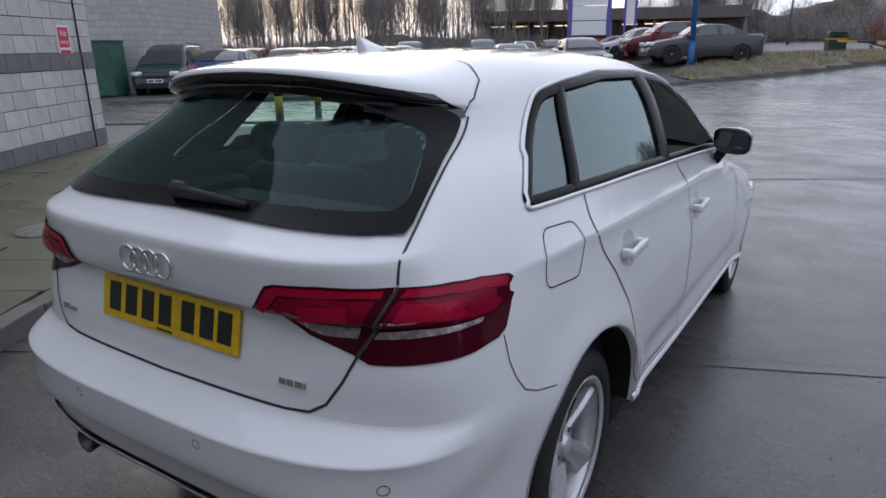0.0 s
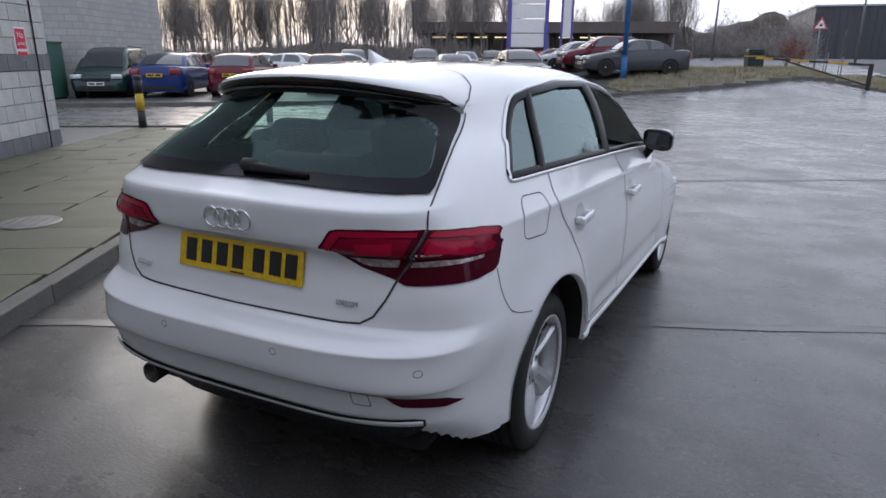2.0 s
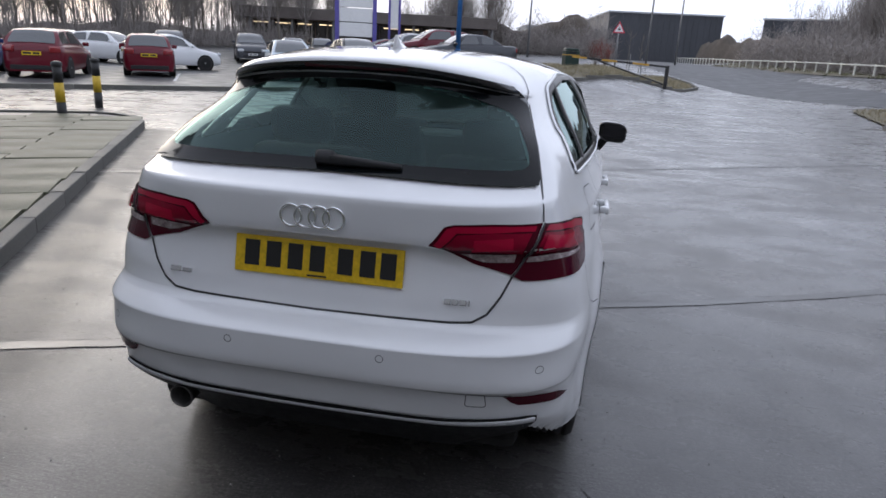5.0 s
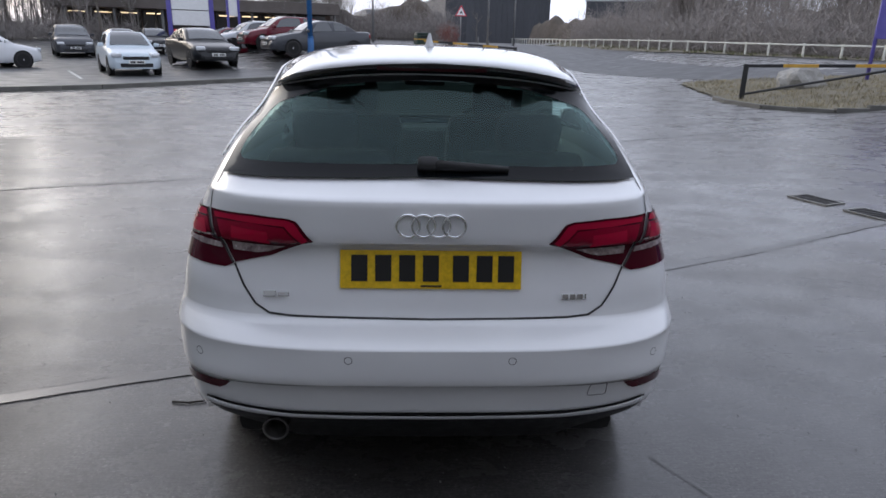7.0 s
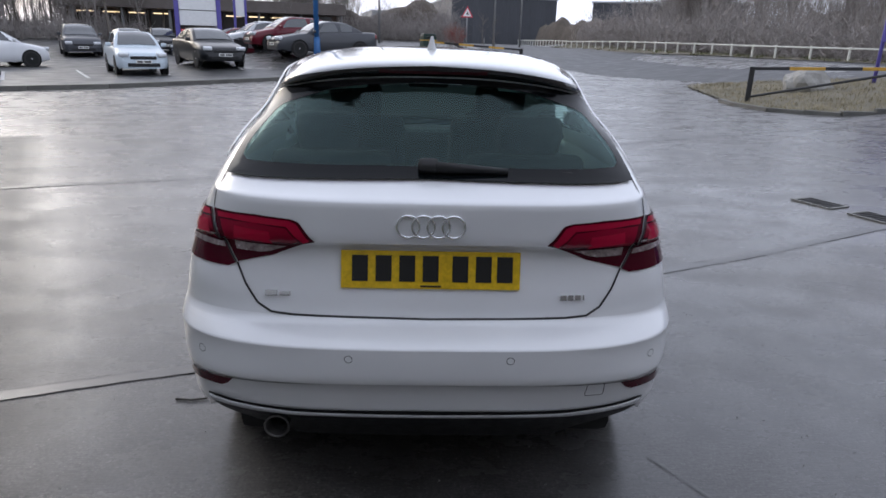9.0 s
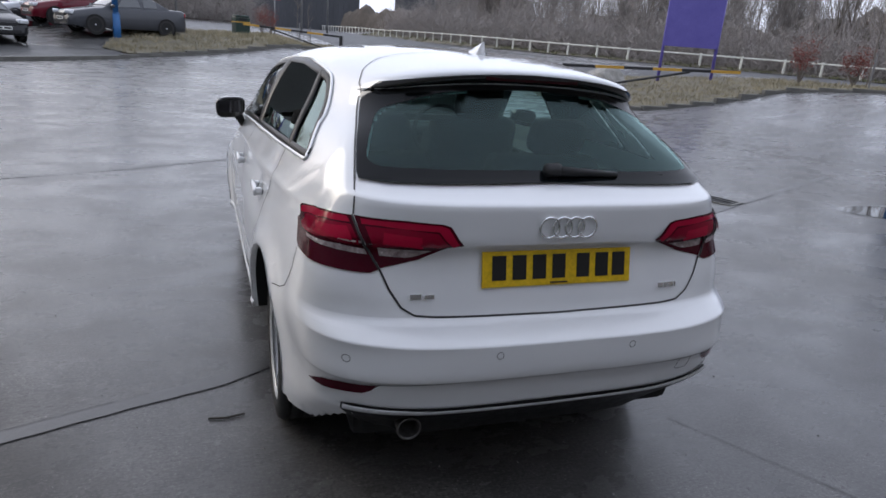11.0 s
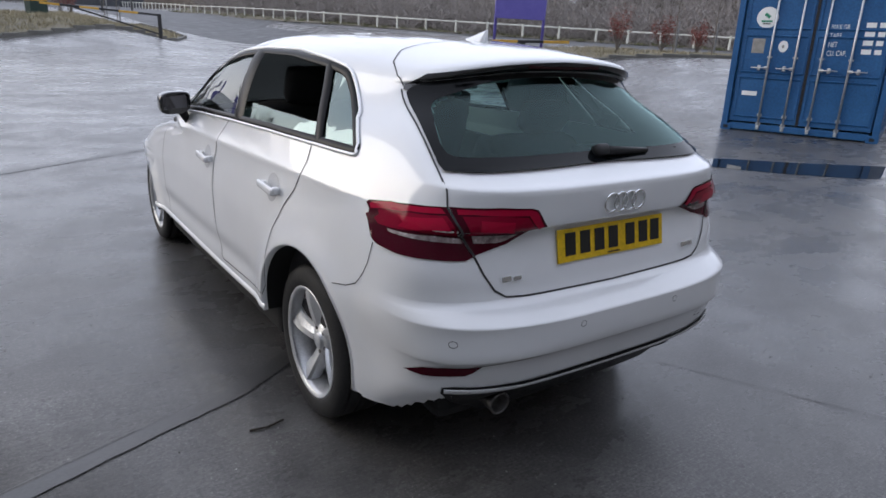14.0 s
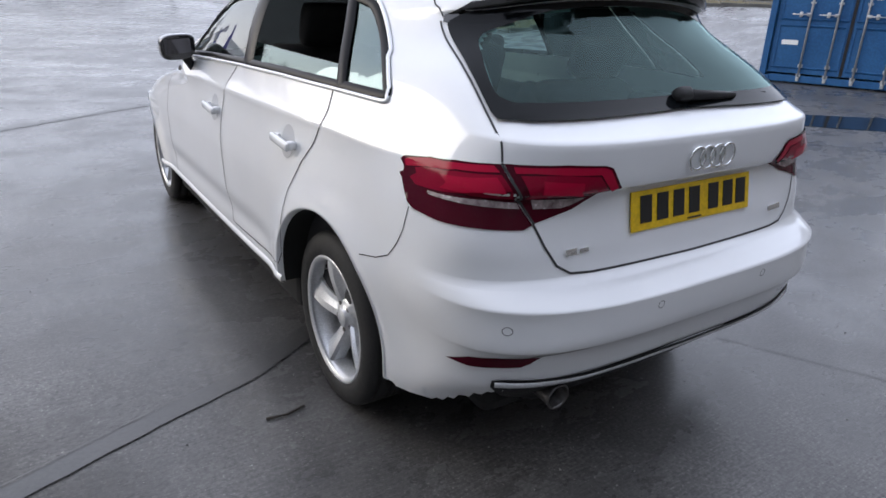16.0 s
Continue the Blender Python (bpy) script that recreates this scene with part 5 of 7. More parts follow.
# ---- block wall with the notice ----
BLOCK = grainy("wall_block", (0.44, 0.43, 0.41), (0.56, 0.55, 0.53), 3.0, (0.7, 0.9), 0.35, fine=45, vary=0.10)
BLOCK_DARK = grainy("wall_band", (0.13, 0.13, 0.135), (0.2, 0.2, 0.205), 3.0, (0.6, 0.85), 0.3, fine=45, vary=0.06)
MORTAR = grainy("mortar", (0.30, 0.29, 0.28), (0.40, 0.39, 0.38), 6, (0.8, 0.95), 0.4)


def block_wall(name, a, b0, b1, z0, courses, label, far=False):
    """A wall of laid blocks along the yard's b axis, facing +a."""
    wall = empty(name, None, label, "wall", kind="structure")
    H = courses * 0.225
    x, y = ab(a - 0.115, (b0 + b1) / 2)
    bm = bmesh.new()
    add_box(bm, (0, 0, H / 2 - 0.1), (0.2, b1 - b0 - 0.02, H + 0.2))
    core = part("wall_core", bm, MORTAR, wall)
    core.matrix_basis = pose(x, y, z0, 0, 0, math.degrees(math.atan2(0.51, 0.86)))
    return wall, core


wall, core = block_wall("wall_west", -4.75, -3.0, 8.75, 0.11, 18, "pale painted block wall with dark grey bands")
block_me = {}
count = 0
for c in range(18):
    dark = c < 1 or c in (5,)
    b = 8.75
    first = True
    while b > -1.0:
        L = (0.225 if first and c % 2 else 0.45)
        first = False
        key = (L, dark)
        if key not in block_me:
            bm = bmesh.new()
            add_box(bm, (0, 0, 0), (0.22, L - 0.010, 0.215), None, 0.006)
            me = bpy.data.meshes.new("block")
            bm.to_mesh(me)
            bm.free()
            me.materials.append(BLOCK_DARK if dark else BLOCK)
            block_me[key] = me
        x, y = ab(-4.75 - 0.10 + (0.012 if dark else 0.0), b - L / 2)
        o = new("block", block_me[key])
        o.parent = wall
        o.matrix_basis = pose(x, y, 0.11 + c * 0.225 + 0.1125, 0, 0, math.degrees(math.atan2(0.51, 0.86)))
        b -= L
# return of that wall, seen past its corner
x0, y0 = ab(-4.87, 8.65)
ret = bmesh.new()
add_box(ret, (-3.0, 0, 2.0), (6.0, 0.2, 4.2))
r = part("wall_return", ret, BLOCK, None, "pale block wall of the building", kind="structure")
r.matrix_basis = pose(x0, y0, 0.0, 0, 0, math.degrees(math.atan2(0.51, 0.86)))
# conduit down the wall
cx, cy = ab(-4.725, 8.40)
tagged(part("wall_conduit", tube((cx, cy, 0.1), (cx, cy, 4.1), 0.012, seg=8), BLACK_TRIM, None, "thin black cable running down the block wall"), category="cable")


def text_mesh(body, size, depth=0.001, align="CENTER"):
    cu = bpy.data.curves.new("words", "FONT")
    cu.body, cu.size, cu.extrude, cu.align_x, cu.align_y = body, size, depth, align, "CENTER"
    ob = bpy.data.objects.new("words", cu)
    scene.collection.objects.link(ob)
    bpy.context.view_layer.update()
    me = bpy.data.meshes.new_from_object(ob.evaluated_get(bpy.context.evaluated_depsgraph_get()))
    bpy.data.objects.remove(ob)
    return me


SIGN_RED = node_mat("sign_red", (0.55, 0.02, 0.05), 0.35)
SIGN_WHITE = grainy("sign_white", (0.7, 0.7, 0.69), (0.78, 0.78, 0.77), 6, (0.35, 0.5), 0.02)
sx, sy = ab(-4.735, 8.04)
board = empty("notice_board", pose(sx, sy, 1.60, 90, 0, 90 + math.degrees(math.atan2(0.51, 0.86))), "red and white no-parking notice on the block wall", "sign")
part("board", box((0, 0, 0), (0.30, 0.46, 0.006), None, 0.002), SIGN_WHITE, board)
part("red_panel", box((0, 0.07, 0.0045), (0.25, 0.27, 0.003)), SIGN_RED, board, "red panel")
part("red_panel", box((0, -0.15, 0.0045), (0.25, 0.10, 0.003)), SIGN_RED, board, "red panel")
for body, yy, size in (("No", 0.12, 0.12), ("parking", 0.01, 0.062)):
    me = text_mesh(body, size)
    me.materials.append(SIGN_WHITE)
    o = new("lettering", me)
    o.parent = board
    o.matrix_basis = pose(0, yy, 0.0075)

# second wing of the building, farther along
FARBLOCK = node_mat("far_block", (0.34, 0.33, 0.32), 0.8)
bt = FARBLOCK.node_tree.nodes.new("ShaderNodeTexBrick")
tcn = FARBLOCK.node_tree.nodes.new("ShaderNodeTexCoord")
sepn, addn, comn = (FARBLOCK.node_tree.nodes.new("ShaderNode" + q) for q in ("SeparateXYZ", "Math", "CombineXYZ"))
FARBLOCK.node_tree.links.new(tcn.outputs["Object"], sepn.inputs[0])
FARBLOCK.node_tree.links.new(sepn.outputs[0], addn.inputs[0])
FARBLOCK.node_tree.links.new(sepn.outputs[1], addn.inputs[1])
FARBLOCK.node_tree.links.new(addn.outputs[0], comn.inputs[0])
FARBLOCK.node_tree.links.new(sepn.outputs[2], comn.inputs[1])
FARBLOCK.node_tree.links.new(comn.outputs[0], bt.inputs[0])
bt.inputs["Color1"].default_value, bt.inputs["Color2"].default_value, bt.inputs["Mortar"].default_value = (0.33, 0.32, 0.31, 1), (0.40, 0.39, 0.37, 1), (0.27, 0.26, 0.25, 1)
bt.inputs["Scale"].default_value, bt.inputs["Brick Width"].default_value, bt.inputs["Row Height"].default_value, bt.inputs["Mortar Size"].default_value = 1.0, 0.45, 0.225, 0.012
FARBLOCK.node_tree.links.new(bt.outputs[0], FARBLOCK.node_tree.nodes["Principled BSDF"].inputs["Base Color"])
x0, y0 = ab(-10.1, 22.0)
w2 = part("wall_far_wing", box((-8.0, 4.0, 3.5), (16.0, 8.0, 7.0), None, 0.02), FARBLOCK, None, "pale block gable wall of the building", kind="structure")
w2.matrix_basis = pose(x0, y0, 0, 0, 0, math.degrees(math.atan2(0.51, 0.86)))
# green cabinet beside it
GREEN = grainy("green_paint", (0.015, 0.07, 0.05), (0.03, 0.10, 0.075), 4, (0.4, 0.6), 0.1)
gx, gy = ab(-11.2, 20.9)
gc = empty("storage_cabinet", pose(gx, gy, 0, 0, 0, 31), "dark green metal storage cabinet by the wall", "cabinet")
part("cabinet_body", box((0, 0, 0.9), (1.4, 1.0, 1.7), None, 0.02), GREEN, gc)
part("cabinet_lid", box((0, 0, 1.78), (1.46, 1.06, 0.06), None, 0.015), GREEN, gc)
part("cabinet_plinth", box((0, 0, 0.025), (1.3, 0.9, 0.05)), DARK, gc)

# ---- bollards ----
YELLOW = grainy("yellow_paint", (0.50, 0.33, 0.02), (0.62, 0.42, 0.04), 8, (0.4, 0.6), 0.1)
BLACK_PAINT = grainy("black_paint", (0.012, 0.012, 0.012), (0.03, 0.03, 0.03), 8, (0.35, 0.6), 0.1)


def bollard(x, y, label):
    b = empty("bollard", pose(x, y, tz(x, y) + (0.115 if y < 8 else 0.0)), label, "bollard", "yard bollards")
    part("bollard_base", tube((0, 0, -0.05), (0, 0, 0.30), 0.075, seg=24), BLACK_PAINT, b, "black band", True)
    part("bollard_middle", tube((0, 0, 0.30), (0, 0, 0.62), 0.076, seg=24), YELLOW, b, "yellow band", True)
    part("bollard_upper", tube((0, 0, 0.62), (0, 0, 0.90), 0.075, seg=24), BLACK_PAINT, b, "black band", True)
    top = bmesh.new()
    add_lathe(top, [(0.086, 0.895), (0.088, 0.93), (0.076, 0.955), (0.03, 0.97), (0.001, 0.972)], 24, "Z")
    part("bollard_cap", top, BLACK_PAINT, b, "black cap", True)


bollard(-9.55, 7.45, "steel bollard banded in black and yellow")
bollard(-7.85, 8.15, "steel bollard banded in black and yellow")
bollard(-8.77, 10.22, "steel bollard banded in black and yellow")

# ---- shipping container ----
BLUE = grainy("container_blue", (0.012, 0.075, 0.20), (0.022, 0.11, 0.27), 1.5, (0.35, 0.55), 0.08, fine=30)
GALV = grainy("galvanised", (0.42, 0.43, 0.44), (0.58, 0.59, 0.60), 20, (0.35, 0.5), 0.1, metal=0.7)
LABEL_WHITE = node_mat("label_white", (0.72, 0.73, 0.72), 0.5)
LABEL_GREY = grainy("label_grey", (0.22, 0.21, 0.19), (0.34, 0.33, 0.30), 12, (0.5, 0.7))
LABEL_GREEN = node_mat("label_green", (0.02, 0.22, 0.12), 0.5)


def container():
    c = empty("shipping_container", pose(9.2, 5.72, 0.0, 0, -1.8, -70.2), "blue steel shipping container with bolted double doors on wet concrete", "container")
    W, H, L = 2.438, 2.591, 6.06                         # local x along the doors, y away, z up
    bm = bmesh.new()
    add_box(bm, (W / 2, L / 2 + 0.1, H / 2 + 0.04), (W - 0.12, L - 0.2, H - 0.25))
    shell = part("container_shell", bm, BLUE, c, "blue corrugated shell")
    for k in range(24):                                  # corrugated sides
        y = 0.35 + k * 0.235
        part("side_rib", box((0.045, y, H / 2), (0.05, 0.10, H - 0.3), None, 0.01), BLUE, shell)
        part("side_rib", box((W - 0.045, y, H / 2), (0.05, 0.10, H - 0.3), None, 0.01), BLUE, shell)
    fr = bmesh.new()
    for x in (0.05, W - 0.05):
        for y in (0.06, L - 0.06):
            add_box(fr, (x, y, H / 2), (0.10, 0.12, H - 0.2), None, 0.008)
    for y in (0.06, L - 0.06):
        add_box(fr, (W / 2, y, 0.085), (W - 0.3, 0.10, 0.11), None, 0.006)
        add_box(fr, (W / 2, y, H - 0.07), (W - 0.3, 0.10, 0.12), None, 0.006)
    for x in (0.04, W - 0.04):
        add_box(fr, (x, L / 2, 0.08), (0.07, L - 0.3, 0.12))
        add_box(fr, (x, L / 2, H - 0.05), (0.07, L - 0.3, 0.08))
    part("container_frame", fr, BLUE, c, "blue steel corner frame")
    for x in (0.085, W - 0.085):
        for z in (0.06, H - 0.06):
            cb = bmesh.new()
            add_box(cb, (x, 0.085, z), (0.18, 0.18, 0.12), None, 0.01)
            cast = part("corner_casting", cb, BLUE, c)
            part("casting_slot", box((x, -0.007, z), (0.075, 0.004, 0.05), None), DARK, cast)
    for s, x0 in ((0, 0.13), (1, W / 2 + 0.012)):
        w = W / 2 - 0.142
        d = bmesh.new()
        add_box(d, (x0 + w / 2, 0.065, H / 2 + 0.01), (w, 0.05, H - 0.32), None, 0.004)
        door = part("container_door", d, BLUE, c, "blue ribbed steel door")
        for z0, z1 in ((0.26, 0.92), (1.02, 1.62), (1.74, 2.36)):
            for z in (z0, z1):
                part("door_rib", box((x0 + w / 2, 0.036, z), (w - 0.10, 0.02, 0.035), Matrix.Rotation(radians(30), 3, "X"), 0.004), BLUE, door)
            for xx in (x0 + 0.05, x0 + w - 0.05):
                part("door_rib", box((xx, 0.036, (z0 + z1) / 2), (0.03, 0.02, z1 - z0), None, 0.004), BLUE, door)
        part("door_gasket", box((x0 + (w if s == 0 else 0), 0.045, H / 2), (0.022, 0.03, H - 0.34)), BLACK_TRIM, door)
        for k, fx in enumerate((0.45, 0.82) if s == 0 else (0.16, 0.55)):
            x = x0 + w * fx
            rod = bmesh.new()
            add_tube(rod, (x, 0.0, 0.12), (x, 0.0, H - 0.12), 0.017, seg=10)
            part("locking_bar", rod, GALV, door, "galvanised locking bar", True)
            for z in (0.145, 0.30, 1.28, H - 0.3, H - 0.15):
                part("bar_bracket", box((x, 0.012, z), (0.075, 0.03, 0.055 if z != 1.28 else 0.03), None, 0.006), GALV, door)
            part("bar_cam", box((x, -0.004, 0.085), (0.05, 0.05, 0.07), None, 0.012), GALV, door)
            hd = bmesh.new()
            sgn = -1 if s == 0 else 1
            add_tube(hd, (x, -0.02, 1.10), (x + sgn * 0.27, -0.028, 1.10), 0.011, 0.009, 8)
            add_box(hd, (x + sgn * 0.14, -0.012, 1.10), (0.05, 0.03, 0.085), None, 0.012)
            add_box(hd, (x + sgn * 0.03, -0.01, 1.10), (0.06, 0.035, 0.05), None, 0.01)
            part("bar_handle", hd, GALV, door, "galvanised lever handle", True)
    # marks on the doors
    disc = bmesh.new()
    add_lathe(disc, [(0.0005, 0.034), (0.17, 0.034), (0.17, 0.039)], 40, "Y", (0.47, -0.0, 1.92))
    st = part("door_sticker", disc, LABEL_WHITE, c, "round white sticker with green marks")
    part("sticker_mark", box((0.47, 0.031, 1.95), (0.10, 0.004, 0.05), Matrix.Rotation(radians(35), 3, "Y")), LABEL_GREEN, st)
    part("sticker_mark", box((0.47, 0.031, 1.86), (0.17, 0.004, 0.028)), LABEL_GREEN, st)
    part("sticker_mark", box((0.47, 0.031, 1.82), (0.12, 0.004, 0.014)), DARK, st)
    part("door_plate", box((0.40, 0.036, 1.46), (0.20, 0.01, 0.24), None, 0.003), LABEL_GREY, c, "worn grey data plate")
    ov = bmesh.new()
    add_lathe(ov, [(0.0005, 0.034), (0.075, 0.034), (0.075, 0.039)], 30, "Y", (0, 0, 0))
    add_lathe(ov, [(0.0005, 0.031), (0.04, 0.031), (0.04, 0.034)], 24, "Y", (0, 0, 0))
    for v in ov.verts:
        v.co = Vector((v.co.x + 0.79, v.co.y, v.co.z * 1.25 + 1.46))
    seal = part("door_seal_mark", ov, LABEL_WHITE, c, "white oval approval mark")
    part("seal_core", box((0.79, 0.029, 1.46), (0.03, 0.004, 0.05)), LABEL_GREY, seal)
    part("door_tag", box((0.38, 0.036, 0.66), (0.25, 0.008, 0.075), None, 0.0035), LABEL_WHITE, c, "small white tag")
    for i, word in enumerate(("MAX.GR.", "TARE", "NET", "CU. CAP.")):
        me = text_mesh(word, 0.115, 0.0008, "LEFT")
        me.materials.append(LABEL_WHITE)
        o = new("lettering", me)
        o.parent = c
        o.matrix_basis = pose(1.45, 0.037, 1.78 - i * 0.135, 90, 0, 0) @ Matrix.Diagonal((0.62, 1, 1, 1))
        for j, wd in enumerate((0.17, 0.12)):
            part("figure_bar", box((2.0 + j * 0.16, 0.037, 1.82 - i * 0.135), (wd * 0.8, 0.002, 0.075)), LABEL_WHITE, c)
    part("figure_bar", box((0.28, 0.036, 2.28), (0.02, 0.002, 0.02)), LABEL_WHITE, c)
    return c


container()

# ---- swing barriers ----
AMBER = grainy("barrier_amber", (0.48, 0.26, 0.03), (0.6, 0.36, 0.06), 6, (0.45, 0.65), 0.15)


def barrier(p, q, label, h=1.03):
    """A height-of-bonnet swing gate: post at p, its arm reaching to q."""
    p, q = Vector(p), Vector(q)
    d = (q - p)
    L = d.length
    ang = math.degrees(math.atan2(d.y, d.x))
    g = empty("swing_barrier", pose(p.x, p.y, tz(p.x, p.y), 0, 0, ang), label, "barrier", "yard barriers")
    part("barrier_post", box((0, 0, h / 2 - 0.05), (0.14, 0.12, h + 0.1), None, 0.01), BLACK_PAINT, g, "black square post")
    dz = (tz(q.x, q.y) - tz(p.x, p.y)) * 0.35
    n = 6
    for i in range(n):
        a, b = 0.07 + (L - 0.07) * i / n, 0.07 + (L - 0.07) * (i + 1) / n
        za, zb = h - 0.05 + dz * i / n, h - 0.05 + dz * (i + 1) / n
        bm = bmesh.new()
        T = Matrix.Rotation(-math.atan2(zb - za, b - a), 3, "Y")
        add_box(bm, ((a + b) / 2, 0, (za + zb) / 2), (b - a, 0.08, 0.085), T, 0.006)
        part("barrier_arm", bm, AMBER if i % 2 else BLACK_PAINT, g, "amber arm section" if i % 2 else "black arm section")
    part("barrier_brace", add_tube(bmesh.new(), (0.05, 0, 0.20), (L * 0.72, 0, h - 0.10 + dz * 0.72), 0.035, seg=8), BLACK_PAINT, g, "black diagonal brace")
    return g


barrier((4.62, 30.2), (0.35, 32.2), "black and amber swing barrier standing open at the entrance")
barrier((9.33, 17.15), (14.15, 14.95), "black and amber swing barrier standing open at the entrance")

# ---- litter bin, posts and signs ----
BIN_GREEN = grainy("bin_green", (0.006, 0.022, 0.018), (0.014, 0.04, 0.03), 5, (0.35, 0.55), 0.1)


def litter_bin(x, y):
    b = empty("litter_bin", pose(x, y, tz(x, y), 0, 0, 25) @ Matrix.Scale(0.76, 4), "dark green litter bin with a pale hood on the grass", "bin")
    part("bin_body", box((0, 0, 0.55), (0.95, 0.62, 1.06), None, 0.03), BIN_GREEN, b)
    part("bin_band", box((0, 0, 0.82), (0.965, 0.635, 0.06), None, 0.005), AMBER, b, "amber band")
    lid = bmesh.new()
    add_box(lid, (0, 0, 1.16), (0.90, 0.58, 0.14), None, 0.06)
    part("bin_hood", lid, BIN_GREEN, b, "rounded hood", True)
    part("bin_mouth", box((0, -0.314, 0.98), (0.5, 0.008, 0.14)), DARK, b)
    part("bin_strip", box((-0.478, 0, 1.12), (0.012, 0.3, 0.05)), LABEL_GREY, b)


litter_bin(0.25, 32.9)
BLUE_POST = grainy("blue_post_paint", (0.015, 0.09, 0.25), (0.03, 0.13, 0.32), 5, (0.35, 0.5), 0.1)
lp = empty("lamp_post", pose(-4.55, 27.6, tz(-4.55, 27.6)), "tall bright blue painted steel post in the grass", "post")
part("post_shaft", tube((0, 0, -0.2), (0, 0, 7.5), 0.115, 0.09, 16), BLUE_POST, lp, smooth=True)
part("post_base", tube((0, 0, -0.2), (0, 0, 0.9), 0.15, 0.145, 16), BLUE_POST, lp, "wider base", True)
part("post_collar", tube((0, 0, 0.9), (0, 0, 0.96), 0.145, 0.118, 16), BLUE_POST, lp, smooth=True)
PURPLE = grainy("sign_purple", (0.09, 0.075, 0.30), (0.12, 0.10, 0.36), 3, (0.4, 0.55), 0.05)


def purple_sign(p, q, z0):
    p, q = Vector(p), Vector(q)
    m = (p + q) / 2
    d = q - p
    g = empty("site_sign", pose(m.x, m.y, tz(m.x, m.y), 0, 0, math.degrees(math.atan2(d.y, d.x))), "plain purple sign board on two posts behind the barrier", "sign")
    L = d.length
    for s in (-1, 1):
        part("sign_post", tube((s * L / 2, 0, -0.3), (s * L / 2, 0, z0 + 1.9), 0.055, seg=12), PURPLE, g, "purple post", True)
    part("sign_panel", box((0, -0.07, z0 + 0.95), (L + 0.05, 0.05, 1.9), None, 0.01), PURPLE, g, "purple panel")


purple_sign((14.2, 19.0), (15.6, 17.9), 1.18)
GREY_POLE = grainy("grey_pole", (0.16, 0.16, 0.16), (0.26, 0.26, 0.26), 6, (0.45, 0.65), 0.1, metal=0.3)


def triangle_sign(x, y, h):
    g = empty("warning_sign", pose(x, y, tz(x, y), 0, 0, 12), "triangular roadside warning sign on a grey pole", "sign")
    part("sign_pole", tube((0, 0, -0.2), (0, 0, h), 0.05, seg=10), GREY_POLE, g, smooth=True)
    for nm, r, o, mt in (("sign_rim", 0.55, -0.06, SIGN_RED), ("sign_face", 0.40, -0.075, SIGN_WHITE), ("sign_symbol", 0.14, -0.085, PLATE_BLACK)):
        bm = bmesh.new()
        vs = [bm.verts.new((r * math.sin(k * math.tau / 3), o, h - 0.35 + r * math.cos(k * math.tau / 3))) for k in range(3)]
        f = bm.faces.new(vs)
        ex = bmesh.ops.extrude_face_region(bm, geom=[f])
        for v in ex["geom"]:
            if isinstance(v, bmesh.types.BMVert):
                v.co.y += 0.012
        bmesh.ops.recalc_face_normals(bm, faces=bm.faces[:])
        part(nm, bm, mt, g)


triangle_sign(3.4, 52.0, 3.2)
for i, (x, y, h) in enumerate(((6.6, 62.0, 9.0), (10.2, 70.0, 9.0), (-3.8, 58.0, 8.0))):
    g = empty("street_lamp", pose(x, y, tz(x, y), 0, 0, 20 * i), "tall dark grey street lamp post", "lamp", "street lamps")
    part("lamp_column", tube((0, 0, -0.2), (0, 0, h), 0.10, 0.055, 10), GREY_POLE, g, smooth=True)
    part("lamp_arm", tube((0, 0, h), (0.9, 0, h + 0.12), 0.045, 0.04, 8), GREY_POLE, g)
    part("lamp_head", box((1.05, 0, h + 0.12), (0.55, 0.22, 0.1), None, 0.03), GREY_POLE, g)

# ---- plain unseen walls, added to close the yard behind and block sky light ----
for nm, b0, b1, z0, z1 in (("wall_west_upper", -8.6, 8.75, 4.17, 7.4), ("wall_west_rear", -8.6, -3.02, 0.05, 4.16)):
    x0, y0 = ab(-4.865, (b0 + b1) / 2)
    wu = part(nm, box((0, 0, (z0 + z1) / 2), (0.2, b1 - b0, z1 - z0)), BLOCK, None, "plain pale block wall, unseen, added to block sky light", kind="structure")
    wu.matrix_basis = pose(x0, y0, 0, 0, 0, math.degrees(math.atan2(0.51, 0.86)))

# unseen rear wall, its height and distance set to dim the car's tail
REAR_WALL = grainy("unseen_rear_wall", (0.13, 0.125, 0.12), (0.19, 0.185, 0.18), 0.6, (0.6, 0.8), 0.1)
x0, y0 = ab(0.0, -8.6)
rw = part("wall_south", box((0, -0.2, 3.6), (44.0, 0.4, 7.4), None, 0.01), REAR_WALL, None, "plain grey wall, unseen, added to close the yard and block light", kind="structure")
rw.matrix_basis = pose(x0, y0, 0, 0, 0, math.degrees(math.atan2(0.51, 0.86)))


